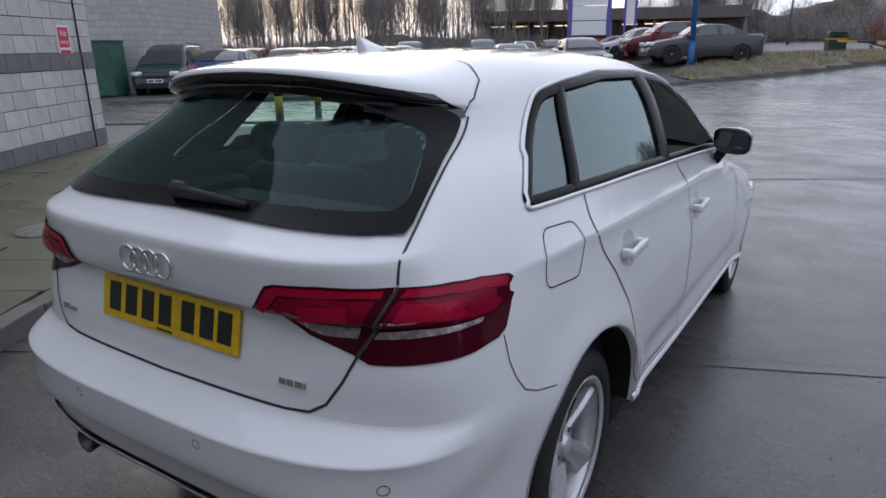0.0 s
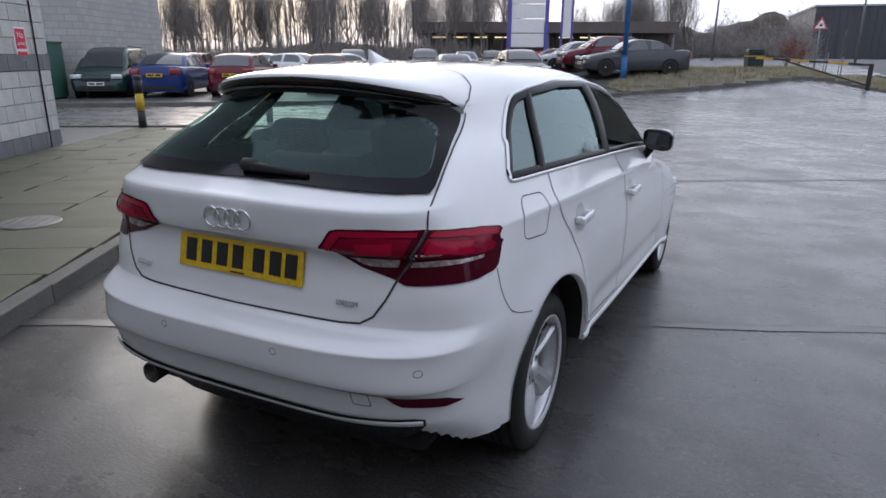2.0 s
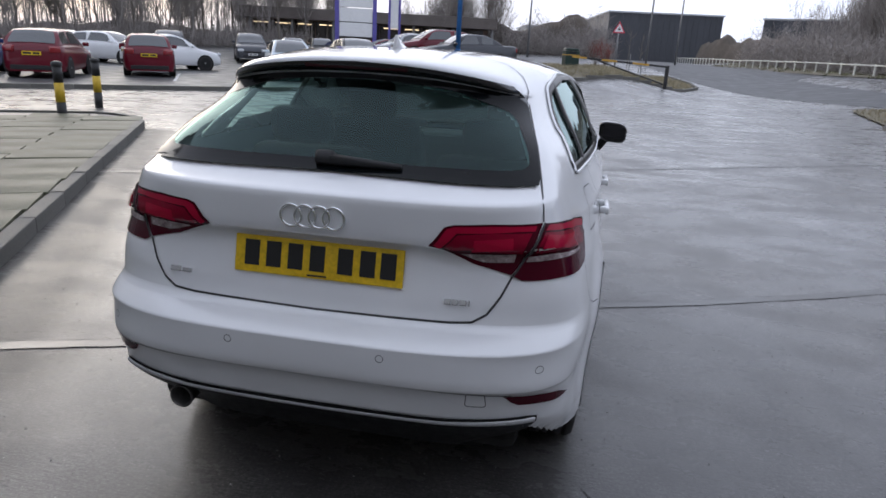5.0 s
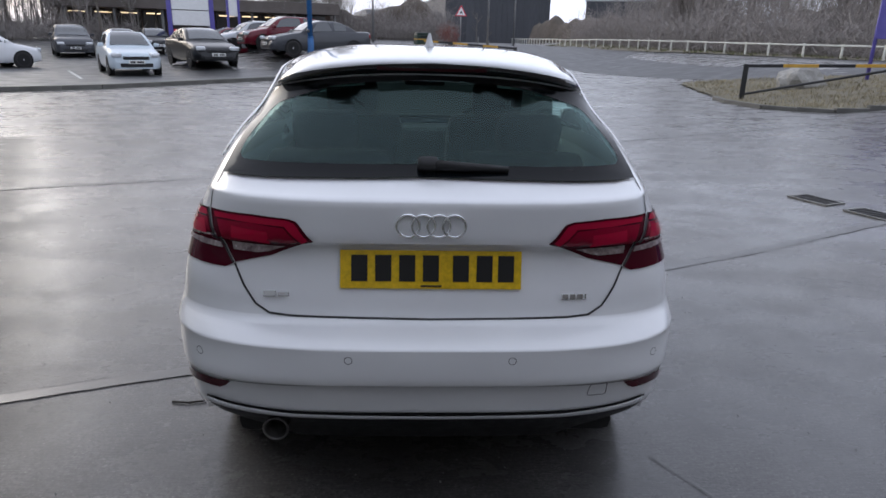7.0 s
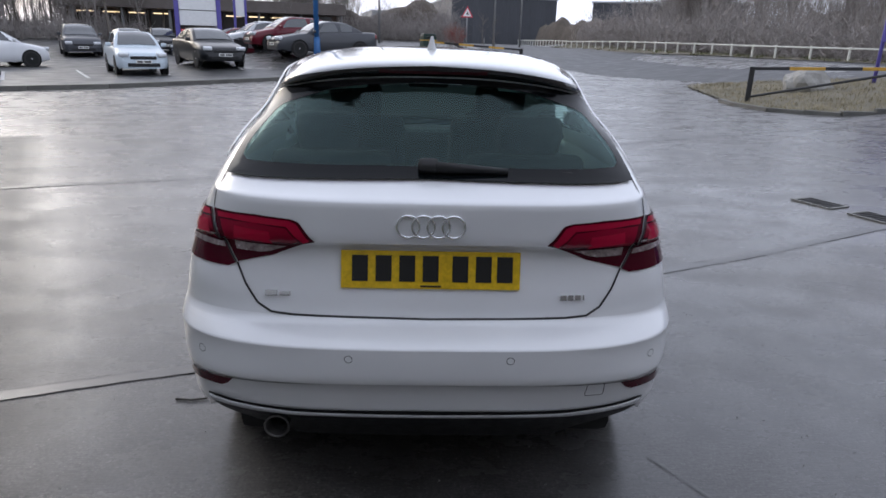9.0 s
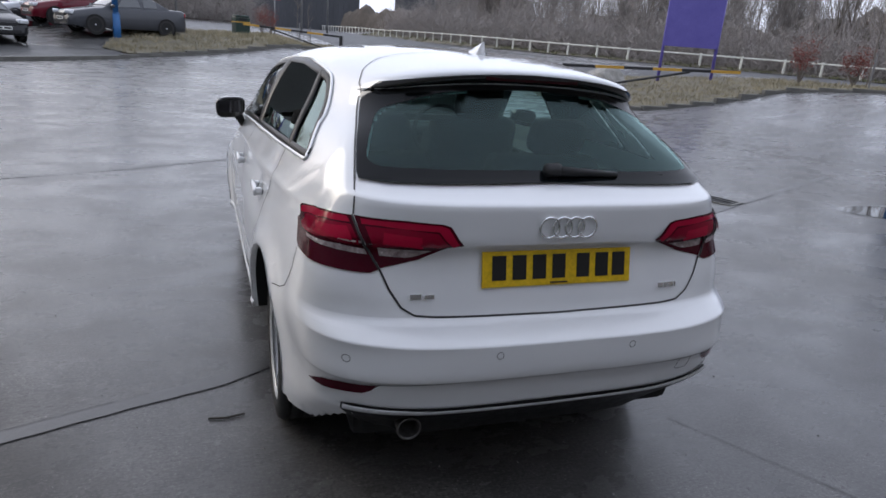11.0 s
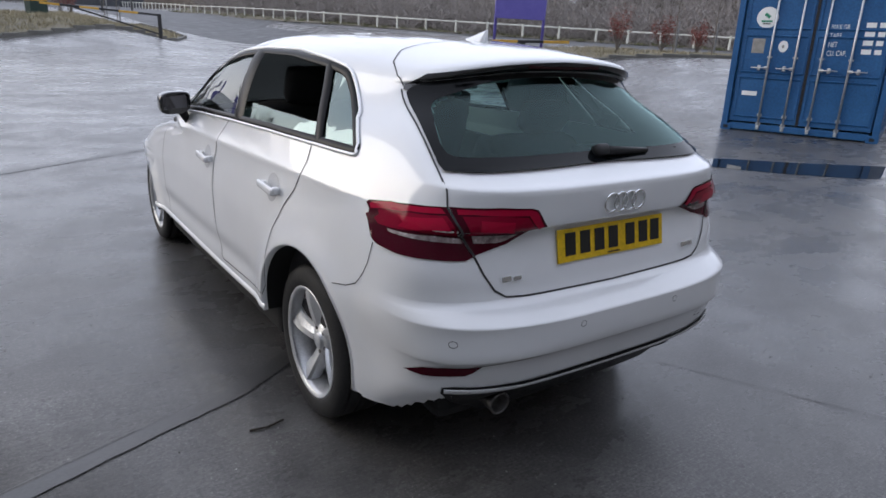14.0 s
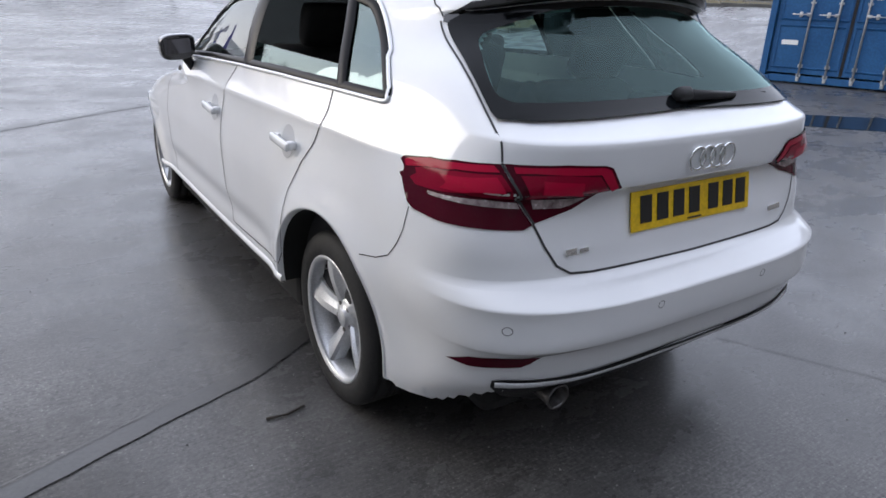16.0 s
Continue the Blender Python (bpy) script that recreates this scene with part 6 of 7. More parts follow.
# ---- parked cars ----
KINDS = {
    "hatch": dict(L=3.95, W=1.69, H=1.47, belt=[(0, 0.55), (0.02, 0.70), (0.10, 0.80), (0.27, 0.93), (0.34, 0.96), (0.93, 1.00), (0.99, 0.98), (1.0, 0.60)], roof=[(0.25, 0.90), (0.33, 1.14), (0.42, 1.36), (0.52, 1.47), (0.72, 1.46), (0.86, 1.40), (0.94, 1.15), (0.985, 0.98)]),
    "saloon": dict(L=4.6, W=1.78, H=1.45, belt=[(0, 0.52), (0.02, 0.68), (0.12, 0.82), (0.27, 0.93), (0.34, 0.95), (0.78, 1.02), (0.97, 1.02), (0.99, 0.95), (1.0, 0.60)], roof=[(0.27, 0.92), (0.36, 1.18), (0.44, 1.37), (0.54, 1.45), (0.66, 1.42), (0.76, 1.24), (0.84, 1.02)]),
    "mpv": dict(L=4.32, W=1.75, H=1.66, belt=[(0, 0.52), (0.02, 0.68), (0.08, 0.78), (0.20, 0.92), (0.30, 0.98), (0.95, 1.05), (0.99, 1.0), (1.0, 0.60)], roof=[(0.15, 0.86), (0.24, 1.17), (0.34, 1.48), (0.46, 1.63), (0.80, 1.64), (0.93, 1.56), (0.975, 1.20), (0.99, 1.02)]),
    "suv": dict(L=4.5, W=1.88, H=1.70, belt=[(0, 0.62), (0.02, 0.80), (0.08, 0.95), (0.26, 1.06), (0.33, 1.10), (0.95, 1.12), (0.99, 1.08), (1.0, 0.65)], roof=[(0.24, 1.03), (0.32, 1.25), (0.42, 1.55), (0.54, 1.69), (0.80, 1.68), (0.91, 1.58), (0.965, 1.25), (0.985, 1.10)]),
}
CAR_GLASS = node_mat("car_glass_dark", (0.02, 0.026, 0.03), 0.04, 0, 0.9, 0.6)
HEAD_LAMP = node_mat("headlamp", (0.62, 0.64, 0.66), 0.12, 0.3, 0.6, 1.0)
TAIL_RED = node_mat("tail_red", (0.22, 0.008, 0.012), 0.2, 0, 0.5, 1.0)


def parked_car(kind, colour, x, y, heading, label, nose=True, scale=1.0, group="parked cars"):
    """heading: degrees of the nose from +y, anticlockwise."""
    k = KINDS[kind]
    L, W = k["L"], k["W"]
    zb_, zr_ = pchip(*zip(*k["belt"])), pchip(*zip(*k["roof"]))
    t0, t1 = k["roof"][0][0], k["roof"][-1][0]
    mat = colour

    def wid(t):
        e = max(0.0, (0.10 - t) / 0.10) ** 2.2 * 0.22 + max(0.0, (t - 0.92) / 0.08) ** 2.2 * 0.16
        return W / 2 * (1 - e)

    def yy(t):
        return L / 2 - t * L

    root = empty("parked_car", pose(x, y, tz(x, y) + 0.01, 0, 0, heading), label, "car", group)
    bm = bmesh.new()
    rows = []
    ts = [0, 0.006, 0.015, 0.03, 0.05, 0.08] + [0.11 + i * 0.03 for i in range(28)] + [0.955, 0.975, 0.988, 0.996, 1.0]
    for t in ts:
        w, zb = wid(t), zb_(t)
        inset = 1.0 if 0.004 < t < 0.996 else 0.96
        half = [(w * 0.90 * inset, 0.20 if t > 0.05 else 0.24), (w * 0.985 * inset, 0.30), (w * inset, 0.48), (w * inset, 0.5 * (zb + 0.50)), (w * 0.975 * inset, zb - 0.07), (w * 0.93 * inset, zb - 0.015), (w * 0.80 * inset, zb + 0.01), (w * 0.4 * inset, zb + 0.022)]
        pts = half + [(-a, b) for a, b in half[::-1]]
        rows.append([bm.verts.new((a, yy(t), b)) for a, b in pts])
    for P, Q in zip(rows, rows[1:]):
        for j in range(len(P) - 1):
            bm.faces.new((P[j], P[j + 1], Q[j + 1], Q[j]))
    bm.faces.new(rows[0])
    bm.faces.new(rows[-1][::-1])
    bmesh.ops.recalc_face_normals(bm, faces=bm.faces[:])
    part("car_body", bm, mat, root, smooth=True)

    def sec(t, s):
        """Point of the cabin's right half: s = 0 at the belt, 1 at the roof's middle."""
        w, zb, zr = wid(t), zb_(t), max(zr_(t), zb_(t))
        q = (zr - zb) / max(k["H"] - 0.95, 0.1)
        xs = [0.93, 0.93 - 0.20 * q, 0.93 - 0.27 * q, 0.80 - 0.25 * q, 0.0]
        zs = [zb - 0.01, zb + (zr - zb) * 0.86, zb + (zr - zb) * 0.95, zr - 0.004, zr + 0.02]
        f = [0, 0.55, 0.65, 0.75, 1.0]
        return Vector((w * lerp(s, f, xs), yy(t), lerp(s, f, zs)))

    cab = bmesh.new()
    rows = []
    for i in range(29):
        t = t0 + (t1 - t0) * i / 28
        half = [sec(t, s) for s in (0, 0.28, 0.55, 0.60, 0.65, 0.75, 0.88)]
        pts = half + [Vector((0, half[0].y, sec(t, 1.0).z))] + [Vector((-p.x, p.y, p.z)) for p in half[::-1]]
        rows.append([cab.verts.new(p) for p in pts])
    for P, Q in zip(rows, rows[1:]):
        for j in range(len(P) - 1):
            cab.faces.new((P[j], P[j + 1], Q[j + 1], Q[j]))
    bmesh.ops.recalc_face_normals(cab, faces=cab.faces[:])
    part("car_cabin", cab, mat, root, smooth=True)

    def sheet(name, ta, tb, sa, sb, sides, taper=0.0):
        for sd in sides:
            g = bmesh.new()
            rr = []
            for i in range(9):
                row = []
                for j in range(5):
                    s = sa + (sb - sa) * j / 4
                    a, b = ta + taper * (j / 4), tb - taper * 0.4 * (j / 4)
                    p = sec(a + (b - a) * i / 8, s)
                    row.append(g.verts.new((sd * (p.x + 0.007), p.y, p.z + 0.006)))
                rr.append(row)
            for P, Q in zip(rr, rr[1:]):
                for j in range(4):
                    g.faces.new((P[j], P[j + 1], Q[j + 1], Q[j]))
            bmesh.ops.recalc_face_normals(g, faces=g.faces[:])
            part(name, g, CAR_GLASS, root, "dark window glass", True)
    mid = 0.5 * (k["roof"][3][0] + k["roof"][-3][0])
    fr, bk = k["roof"][1][0], k["roof"][-2][0]
    sheet("side_window", fr + 0.02, mid - 0.012, 0.06, 0.54, (1, -1), 0.07)
    sheet("side_window", mid + 0.012, bk - 0.03, 0.06, 0.54, (1, -1), 0.0)
    for nm, a, b in (("windscreen", t0 + 0.035, k["roof"][2][0] + 0.055), ("rear_screen", k["roof"][-3][0] + 0.012, t1 - 0.012)):
        g = bmesh.new()
        rr = []
        for i in range(9):
            t = a + (b - a) * i / 8
            p = sec(t, 0.70)
            top = sec(t, 1.0).z
            sh = 0.94
            row = []
            for u in (-1, -0.5, 0, 0.5, 1):
                row.append(g.verts.new((p.x * sh * u, p.y + (0.012 if nm == "windscreen" else -0.012), p.z + (top - p.z) * (1 - u * u) + 0.012)))
            rr.append(row)
        for P, Q in zip(rr, rr[1:]):
            for j in range(4):
                g.faces.new((P[j], P[j + 1], Q[j + 1], Q[j]))
        bmesh.ops.recalc_face_normals(g, faces=g.faces[:])
        part(nm, g, CAR_GLASS, root, "dark glass screen", True)
    # wheels and arches
    R = 0.31 if kind != "suv" else 0.35
    for wy in (yy(0.195), yy(0.80)):
        for sd in (1, -1):
            part("wheel_arch", add_lathe(bmesh.new(), [(0.001, 0.0), (R + 0.055, 0.0), (R + 0.06, -0.02)], 28, "X", (sd * (W / 2 + 0.003), wy, R)), DARK, root)
            wh = empty("wheel", pose(sd * (W / 2 - 0.09), wy, R, 0, 0, 0 if sd > 0 else 180))
            wh.parent = root
            part("tyre", add_lathe(bmesh.new(), [(R - 0.10, 0.085), (R - 0.06, 0.10), (R - 0.015, 0.095), (R, 0.06), (R, -0.08), (R - 0.02, -0.1)], 28), RUBBER, wh, smooth=True)
            rim = add_lathe(bmesh.new(), [(R - 0.10, 0.09), (R - 0.125, 0.075), (R - 0.13, 0.03)], 28)
            for q in range(5):
                a = q * math.tau / 5
                add_box(rim, (0.078, math.cos(a) * (R - 0.10) / 2, math.sin(a) * (R - 0.10) / 2), (0.016, 0.05, R - 0.10), Matrix.Rotation(a - math.pi / 2, 3, "X"))
            add_lathe(rim, [(0.055, 0.06), (0.05, 0.092), (0.001, 0.094)], 16)
            part("rim", rim, ALLOY, wh)
    # ends
    for end, tt in ((1, 0.0), (-1, 1.0)):
        e = end * L / 2
        lampm = HEAD_LAMP if end > 0 else TAIL_RED
        for sd in (1, -1):
            part("head_lamp" if end > 0 else "tail_lamp", box((sd * W * 0.36, e - end * 0.09, 0.70 if end > 0 else 0.86), (W * 0.19, 0.20, 0.15 if end > 0 else 0.20), Matrix.Rotation(radians(-18 * sd * end), 3, "Z"), 0.04), lampm, root, smooth=True)
        if end > 0:
            part("grille", box((0, e - 0.015, 0.60), (W * 0.50, 0.06, 0.11), None, 0.02), BLACK_TRIM, root, "dark grille")
            part("air_intake", box((0, e - 0.005, 0.36), (W * 0.62, 0.05, 0.13), None, 0.02), BLACK_TRIM, root)
        else:
            part("bumper_lower", box((0, e + 0.01, 0.32), (W * 0.74, 0.05, 0.14), None, 0.02), BLACK_TRIM, root)
        pz = 0.47 if end > 0 else 0.74
        pt = part("number_plate", box((0, e + end * 0.022, pz), (0.52, 0.02, 0.111), None, 0.003), PLATE_WHITE if end > 0 else PLATE_YELLOW, root)
        for sgx, wdx in ((-0.12, 0.22), (0.13, 0.18)):
            part("plate_bar", box((sgx, e + end * 0.033, pz), (wdx, 0.004, 0.06)), PLATE_BLACK, pt)
    for sd in (1, -1):
        part("door_mirror", box((sd * (W / 2 + 0.08), yy(0.335), zb_(0.34) + 0.06), (0.19, 0.10, 0.13), None, 0.035), mat, root, smooth=True)
    if kind in ("mpv", "suv"):
        for sd in (1, -1):
            part("roof_rail", add_tube(bmesh.new(), (sd * W * 0.33, yy(0.48), k["H"] + 0.03), (sd * W * 0.33, yy(0.90), k["H"] - 0.02), 0.018, seg=8), BLACK_TRIM, root)
    return root


P_DKGREEN = paint("paint_dark_green", (0.012, 0.035, 0.032), 0.6, 0.4, 0.12)
P_BLUE = paint("paint_blue", (0.007, 0.026, 0.125), 0.6, 0.4, 0.12)
P_RED = paint("paint_red", (0.11, 0.005, 0.014), 0.6, 0.4, 0.12)
P_SILVER = paint("paint_silver", (0.36, 0.38, 0.40), 1.0, 0.3)
P_ICE = paint("paint_ice_blue", (0.50, 0.57, 0.62), 0.6, 0.4, 0.12)
P_WHITE2 = paint("paint_plain_white", (0.74, 0.75, 0.76), 0.6, 0.4, 0.12)
P_BLACK2 = paint("paint_black", (0.004, 0.0045, 0.006), 0.6, 0.4, 0.12)
P_GREY = paint("paint_grey", (0.055, 0.058, 0.066), 0.6, 0.4, 0.12)


def moved(a, b, dx, dy):
    x, y = ab(a, b)
    return x + dx, y + dy


CB = math.degrees(math.atan2(-B2.x, B2.y))                # heading of +b
CA = math.degrees(math.atan2(-A2.x, A2.y))                # heading of +a
parked_car("mpv", P_DKGREEN, *moved(-8.9, 21.2 + 2.15, -0.43, -0.61), CB + 180 + 6, "dark green people carrier with roof rails in the car park")
parked_car("saloon", P_BLUE, *moved(-6.85, 21.5 + 2.3, -0.45, -0.62), CB, "blue saloon car parked nose-in on wet tarmac")
parked_car("hatch", P_RED, *moved(-4.55, 21.9 + 1.95, -0.3, -0.45), CB - 4, "dark red hatchback parked nose-in on wet tarmac")
parked_car("hatch", P_RED, *ab(-2.25, 24.2 + 2.0), CB + 4, "dark red hatchback with dark rear glass in the car park")
parked_car("hatch", P_WHITE2, *moved(-2.2, 30.9, 0.5, 0.2), CB - 70, "white hatchback in the car park")
parked_car("hatch", P_ICE, *moved(2.5, 24.2 + 1.95, 0.42, 0.2), CB + 180, "pale ice-blue small hatchback facing the yard")
parked_car("saloon", P_BLACK2, *moved(5.5, 25.3 + 2.3, 0.42, 0.2), CB + 180 + 3, "black saloon with silver grille facing the yard")
parked_car("suv", P_GREY, *moved(1.7, 40.5 + 2.2, 0.7, 0.3), CB + 180, "dark grey off-road car facing the yard")
parked_car("hatch", P_SILVER, *ab(5.2, 43.5), CB + 180, "silver hatchback in the car park")
parked_car("hatch", P_BLACK2, *ab(7.2, 44.5), CB + 180, "black hatchback in the car park")
parked_car("suv", P_GREY, *ab(-2.2, 41.8), CB + 180, "dark grey car in the car park")
parked_car("hatch", P_WHITE2, *ab(-4.6, 35.5), CB + 180 + 60, "white hatchback in the car park")
parked_car("saloon", P_SILVER, *ab(-7.0, 37.0), CB + 180, "silver saloon in the car park")
parked_car("hatch", P_RED, *ab(-9.5, 33.0), CB, "dark red hatchback in the car park")
parked_car("mpv", P_SILVER, *ab(-12.0, 30.0), CB, "silver people carrier in the car park")
parked_car("hatch", P_GREY, *ab(-6.5, 31.0), CB, "grey hatchback in the car park")
bx, by = -4.45, 27.35 + 1.3
for i, (kd, pm, lb) in enumerate((("saloon", P_GREY, "dark grey two-door saloon parked beside the grass"), ("hatch", P_RED, "red hatchback in the row beside the grass"), ("hatch", P_SILVER, "silver hatchback in the row beside the grass"), ("hatch", P_RED, "red hatchback in the row beside the grass"), ("hatch", P_BLUE, "blue hatchback in the row beside the grass"))):
    q = Vector((bx, by)) + B2 * (2.75 * i) - A2 * (0.55 * i)
    parked_car(kd, pm, q.x, q.y, CA + 180, lb)
# bay lines
for aa, b0, b1 in ((-1.25, 22.2, 27), (1.1, 23.0, 28), (3.85, 24.6, 29.5), (6.75, 25.4, 30)):
    part("bay_line", ground_band([ab(aa, b0), ab(aa, b1)], 0.10, 0.016), MARKING, None, kind="structure")
part("bay_line", ground_band([(-5.6, 30.5), (-3.2, 25.9)], 0.10, 0.016), MARKING, None, kind="structure")

# ---- rough grass ----
STRAW = grainy("dry_grass", (0.19, 0.165, 0.095), (0.40, 0.35, 0.235), 1.5, (0.75, 0.95), 0.0, fine=9)
GREEN_GRASS = grainy("verge_grass", (0.075, 0.085, 0.035), (0.16, 0.16, 0.08), 1.5, (0.75, 0.95), 0.0, fine=9)


def blades(name, poly, n, h0, h1, mat, label, seed, width=0.012):
    r = random.Random(seed)
    xs, ys = [p[0] for p in poly], [p[1] for p in poly]
    verts, faces = [], []
    tufts = []
    while len(tufts) < n // 14:
        x, y = r.uniform(min(xs), max(xs)), r.uniform(min(ys), max(ys))
        if inside((x, y), poly):
            tufts.append((x, y, r.uniform(0.4, 1.0)))
    for x, y, s in tufts:
        for _ in range(14):
            px, py = x + r.gauss(0, 0.13), y + r.gauss(0, 0.13)
            if not inside((px, py), poly):
                continue
            z = tz(px, py)
            h, a, ln = r.uniform(h0, h1) * s, r.uniform(0, math.tau), r.uniform(0.1, 0.8)
            w = width * r.uniform(0.7, 1.4)
            i = len(verts)
            tx, ty = px + math.cos(a) * h * ln, py + math.sin(a) * h * ln
            verts += [(px - w * math.sin(a), py + w * math.cos(a), z), (px + w * math.sin(a), py - w * math.cos(a), z), (tx, ty, z + h * (1 - 0.3 * ln))]
            faces.append((i, i + 1, i + 2))
    me = bpy.data.meshes.new(name)
    me.from_pydata(verts, [], faces)
    me.materials.append(mat)
    return tagged(new(name, me), label, "grass", kind="stuff")


ISLAND = [ab(9.3, 23.2), (0.25, 27.1), (3.3, 29.8), (5.5, 32.6), (6.8, 36.2), (7.0, 40.0), (6.2, 44.8), (3.0, 44), (0.5, 37), (-2.2, 33.0), (-4.6, 30.0), ab(8.9, 24.5)]
VERGE = [(8.85, 17.4), (8.7, 16.4), (8.95, 15.0), (10.1, 13.95), (12.5, 14.05), (15.4, 14.45), (18.25, 12.35), (24, 7.7), (27.5, 7.6), (21, 13.7), (16.6, 18.3), (11.7, 24.0), (10.2, 24.0), (9.4, 20)]
FARVERGE = [(14.6, 75), (17.2, 47), (19.7, 37), (22.7, 31), (27.2, 26), (31.2, 20), (37.2, 13), (60, -8), (70, 10), (45, 40), (28, 60), (20, 90)]
for nm, poly in (("verge_soil_island", ISLAND), ("verge_soil", VERGE), ("verge_soil_far", FARVERGE)):
    part(nm, drape(poly, 1.5, 0.05), SOIL, None, "bare earth and trodden grass", kind="structure")
blades("grass_island", ISLAND, 42000, 0.10, 0.32, STRAW, "straw-coloured winter grass on the island", 1)
blades("grass_verge", VERGE, 36000, 0.06, 0.24, STRAW, "straw-coloured rough winter grass on the verge", 2)
blades("grass_far_verge", [p for p in FARVERGE], 30000, 0.12, 0.3, GREEN_GRASS, "short green roadside grass", 3, 0.03)
ROCK = grainy("boulder_stone", (0.22, 0.21, 0.19), (0.36, 0.35, 0.32), 3, (0.7, 0.9), 0.5, fine=20)
rk = bmesh.new()
bmesh.ops.create_icosphere(rk, subdivisions=3, radius=1.0)
for v in rk.verts:
    n = noise.noise(v.co * 1.3) * 0.25 + noise.noise(v.co * 3.1) * 0.10
    v.co = Vector((v.co.x * 0.85, v.co.y * 0.6, max(v.co.z, -0.3) * 0.62)) * (1 + n)
rock = part("boulder", rk, ROCK, None, "pale weathered boulder in the rough grass")
tagged(rock, category="boulder")
rock.matrix_basis = pose(12.3, 19.3, tz(12.3, 19.3) + 0.12, 0, 0, 20)

# ---- bare winter trees ----
BARK = grainy("winter_bark", (0.11, 0.095, 0.08), (0.21, 0.185, 0.16), 4, (0.8, 0.95), 0.2, fine=25)
TWIG = grainy("winter_twig", (0.19, 0.17, 0.158), (0.36, 0.33, 0.31), 2, (0.8, 0.95), 0.0, fine=9)


def bare_tree(seed, height, spread=0.5, stems=1):
    r = random.Random(seed)
    wood, twigs = bmesh.new(), ([], [])

    def twig(p, d, ln, w):
        q = p + d * ln
        s = Vector((-d.y, d.x, 0.02)).normalized() * w
        s2 = Vector((d.x * 0.2, d.y * 0.2, 1)).cross(d).normalized() * w
        for sd in (s, s2):
            i = len(twigs[0])
            twigs[0].extend([tuple(p - sd), tuple(p + sd), tuple(q)])
            twigs[1].append((i, i + 1, i + 2))

    def grow(p, d, ln, rad, lev):
        n = 7 if lev == 0 else 4
        for i in range(n):
            q = p + d * (ln / n)
            r1 = rad * (1 - 0.55 / n)
            if lev < 2:
                add_tube(wood, p, q, rad, r1, 6 if lev == 0 else 4, False)
            else:
                twig(p, d, ln / n * 1.25, max(rad, 0.010))
            p, rad = q, r1
            d = (d + Vector((r.gauss(0, 0.07), r.gauss(0, 0.07), 0.05))).normalized()
            if lev < 3 and (i > 0 or lev > 0):
                for _ in range(3 if lev == 0 else 2):
                    a = r.uniform(0, math.tau)
                    side = Vector((math.cos(a), math.sin(a), r.uniform(0.5, 1.3)))
                    nd = (d * (1 - spread) + side * spread).normalized()
                    grow(p, nd, ln * (r.uniform(0.30, 0.48) if lev == 0 else r.uniform(0.4, 0.65)) * (1.15 - 0.5 * i / n), rad * 0.5, lev + 1)
        twig(p, d, ln * 0.3, max(rad, 0.010))
    for s in range(stems):
        a = r.uniform(0, math.tau)
        grow(Vector((0.35 * s * math.cos(a), 0.35 * s * math.sin(a), -0.2)), Vector((r.gauss(0, 0.08), r.gauss(0, 0.08), 1)).normalized(), height * r.uniform(0.8, 1.0), height * 0.009 + 0.015, 0)
    me = bpy.data.meshes.new("crown")
    me.from_pydata(twigs[0], [], twigs[1])
    me.materials.append(TWIG)
    root = empty("bare_tree", None, "leafless winter tree with a thin twiggy crown", "tree", "roadside woodland")
    part("trunk", wood, BARK, root, "grey-brown trunk and limbs")
    cr = new("crown", me)
    cr.parent = root
    return root


masters = [bare_tree(11 + i, h, sp, st) for i, (h, sp, st) in enumerate(((8.5, 0.50, 1), (7.0, 0.55, 2), (9.5, 0.42, 1), (6.0, 0.6, 3)))]
rt = random.Random(77)
spots = []
for i in range(26):                                      # behind the car park
    t = i / 25
    for row in range(2):
        x, y = -58 + t * 36 + rt.gauss(0, 1.2), 26 + t * 33 + row * 5 + rt.gauss(0, 1.5)
        spots.append((x - row * 3, y + row * 2, rt.uniform(0.75, 1.15)))
for i in range(12):                                      # thin group past the grass
    spots.append((-13 + rt.uniform(0, 9), 64 + rt.uniform(-4, 8), rt.uniform(0.7, 1.0)))
line = [(22, 78), (23, 52), (26.5, 39), (31, 32), (36, 25), (42, 17), (52, 6)]
for p, q in zip(line, line[1:]):                         # across the road
    L = math.hypot(q[0] - p[0], q[1] - p[1])
    for i in range(int(L / 1.5)):
        t = rt.random()
        off = rt.uniform(0.5, 11)
        nx, ny = (q[1] - p[1]) / L, -(q[0] - p[0]) / L
        if nx < 0:
            nx, ny = -nx, -ny
        spots.append((p[0] + (q[0] - p[0]) * t + nx * off, p[1] + (q[1] - p[1]) * t + ny * off, rt.uniform(0.6, 1.1)))
for i, (x, y, s) in enumerate(spots):
    m = pose(x, y, tz(x, y), rt.uniform(-3, 3), rt.uniform(-3, 3), rt.uniform(0, 360)) @ Matrix.Scale(s, 4)
    src = masters[i % 4]
    if i < 4:
        src.matrix_basis = m
    else:
        copy_thing(src, pose(x, y, tz(x, y), rt.uniform(-3, 3), rt.uniform(-3, 3), rt.uniform(0, 360))).scale = (s, s, s)


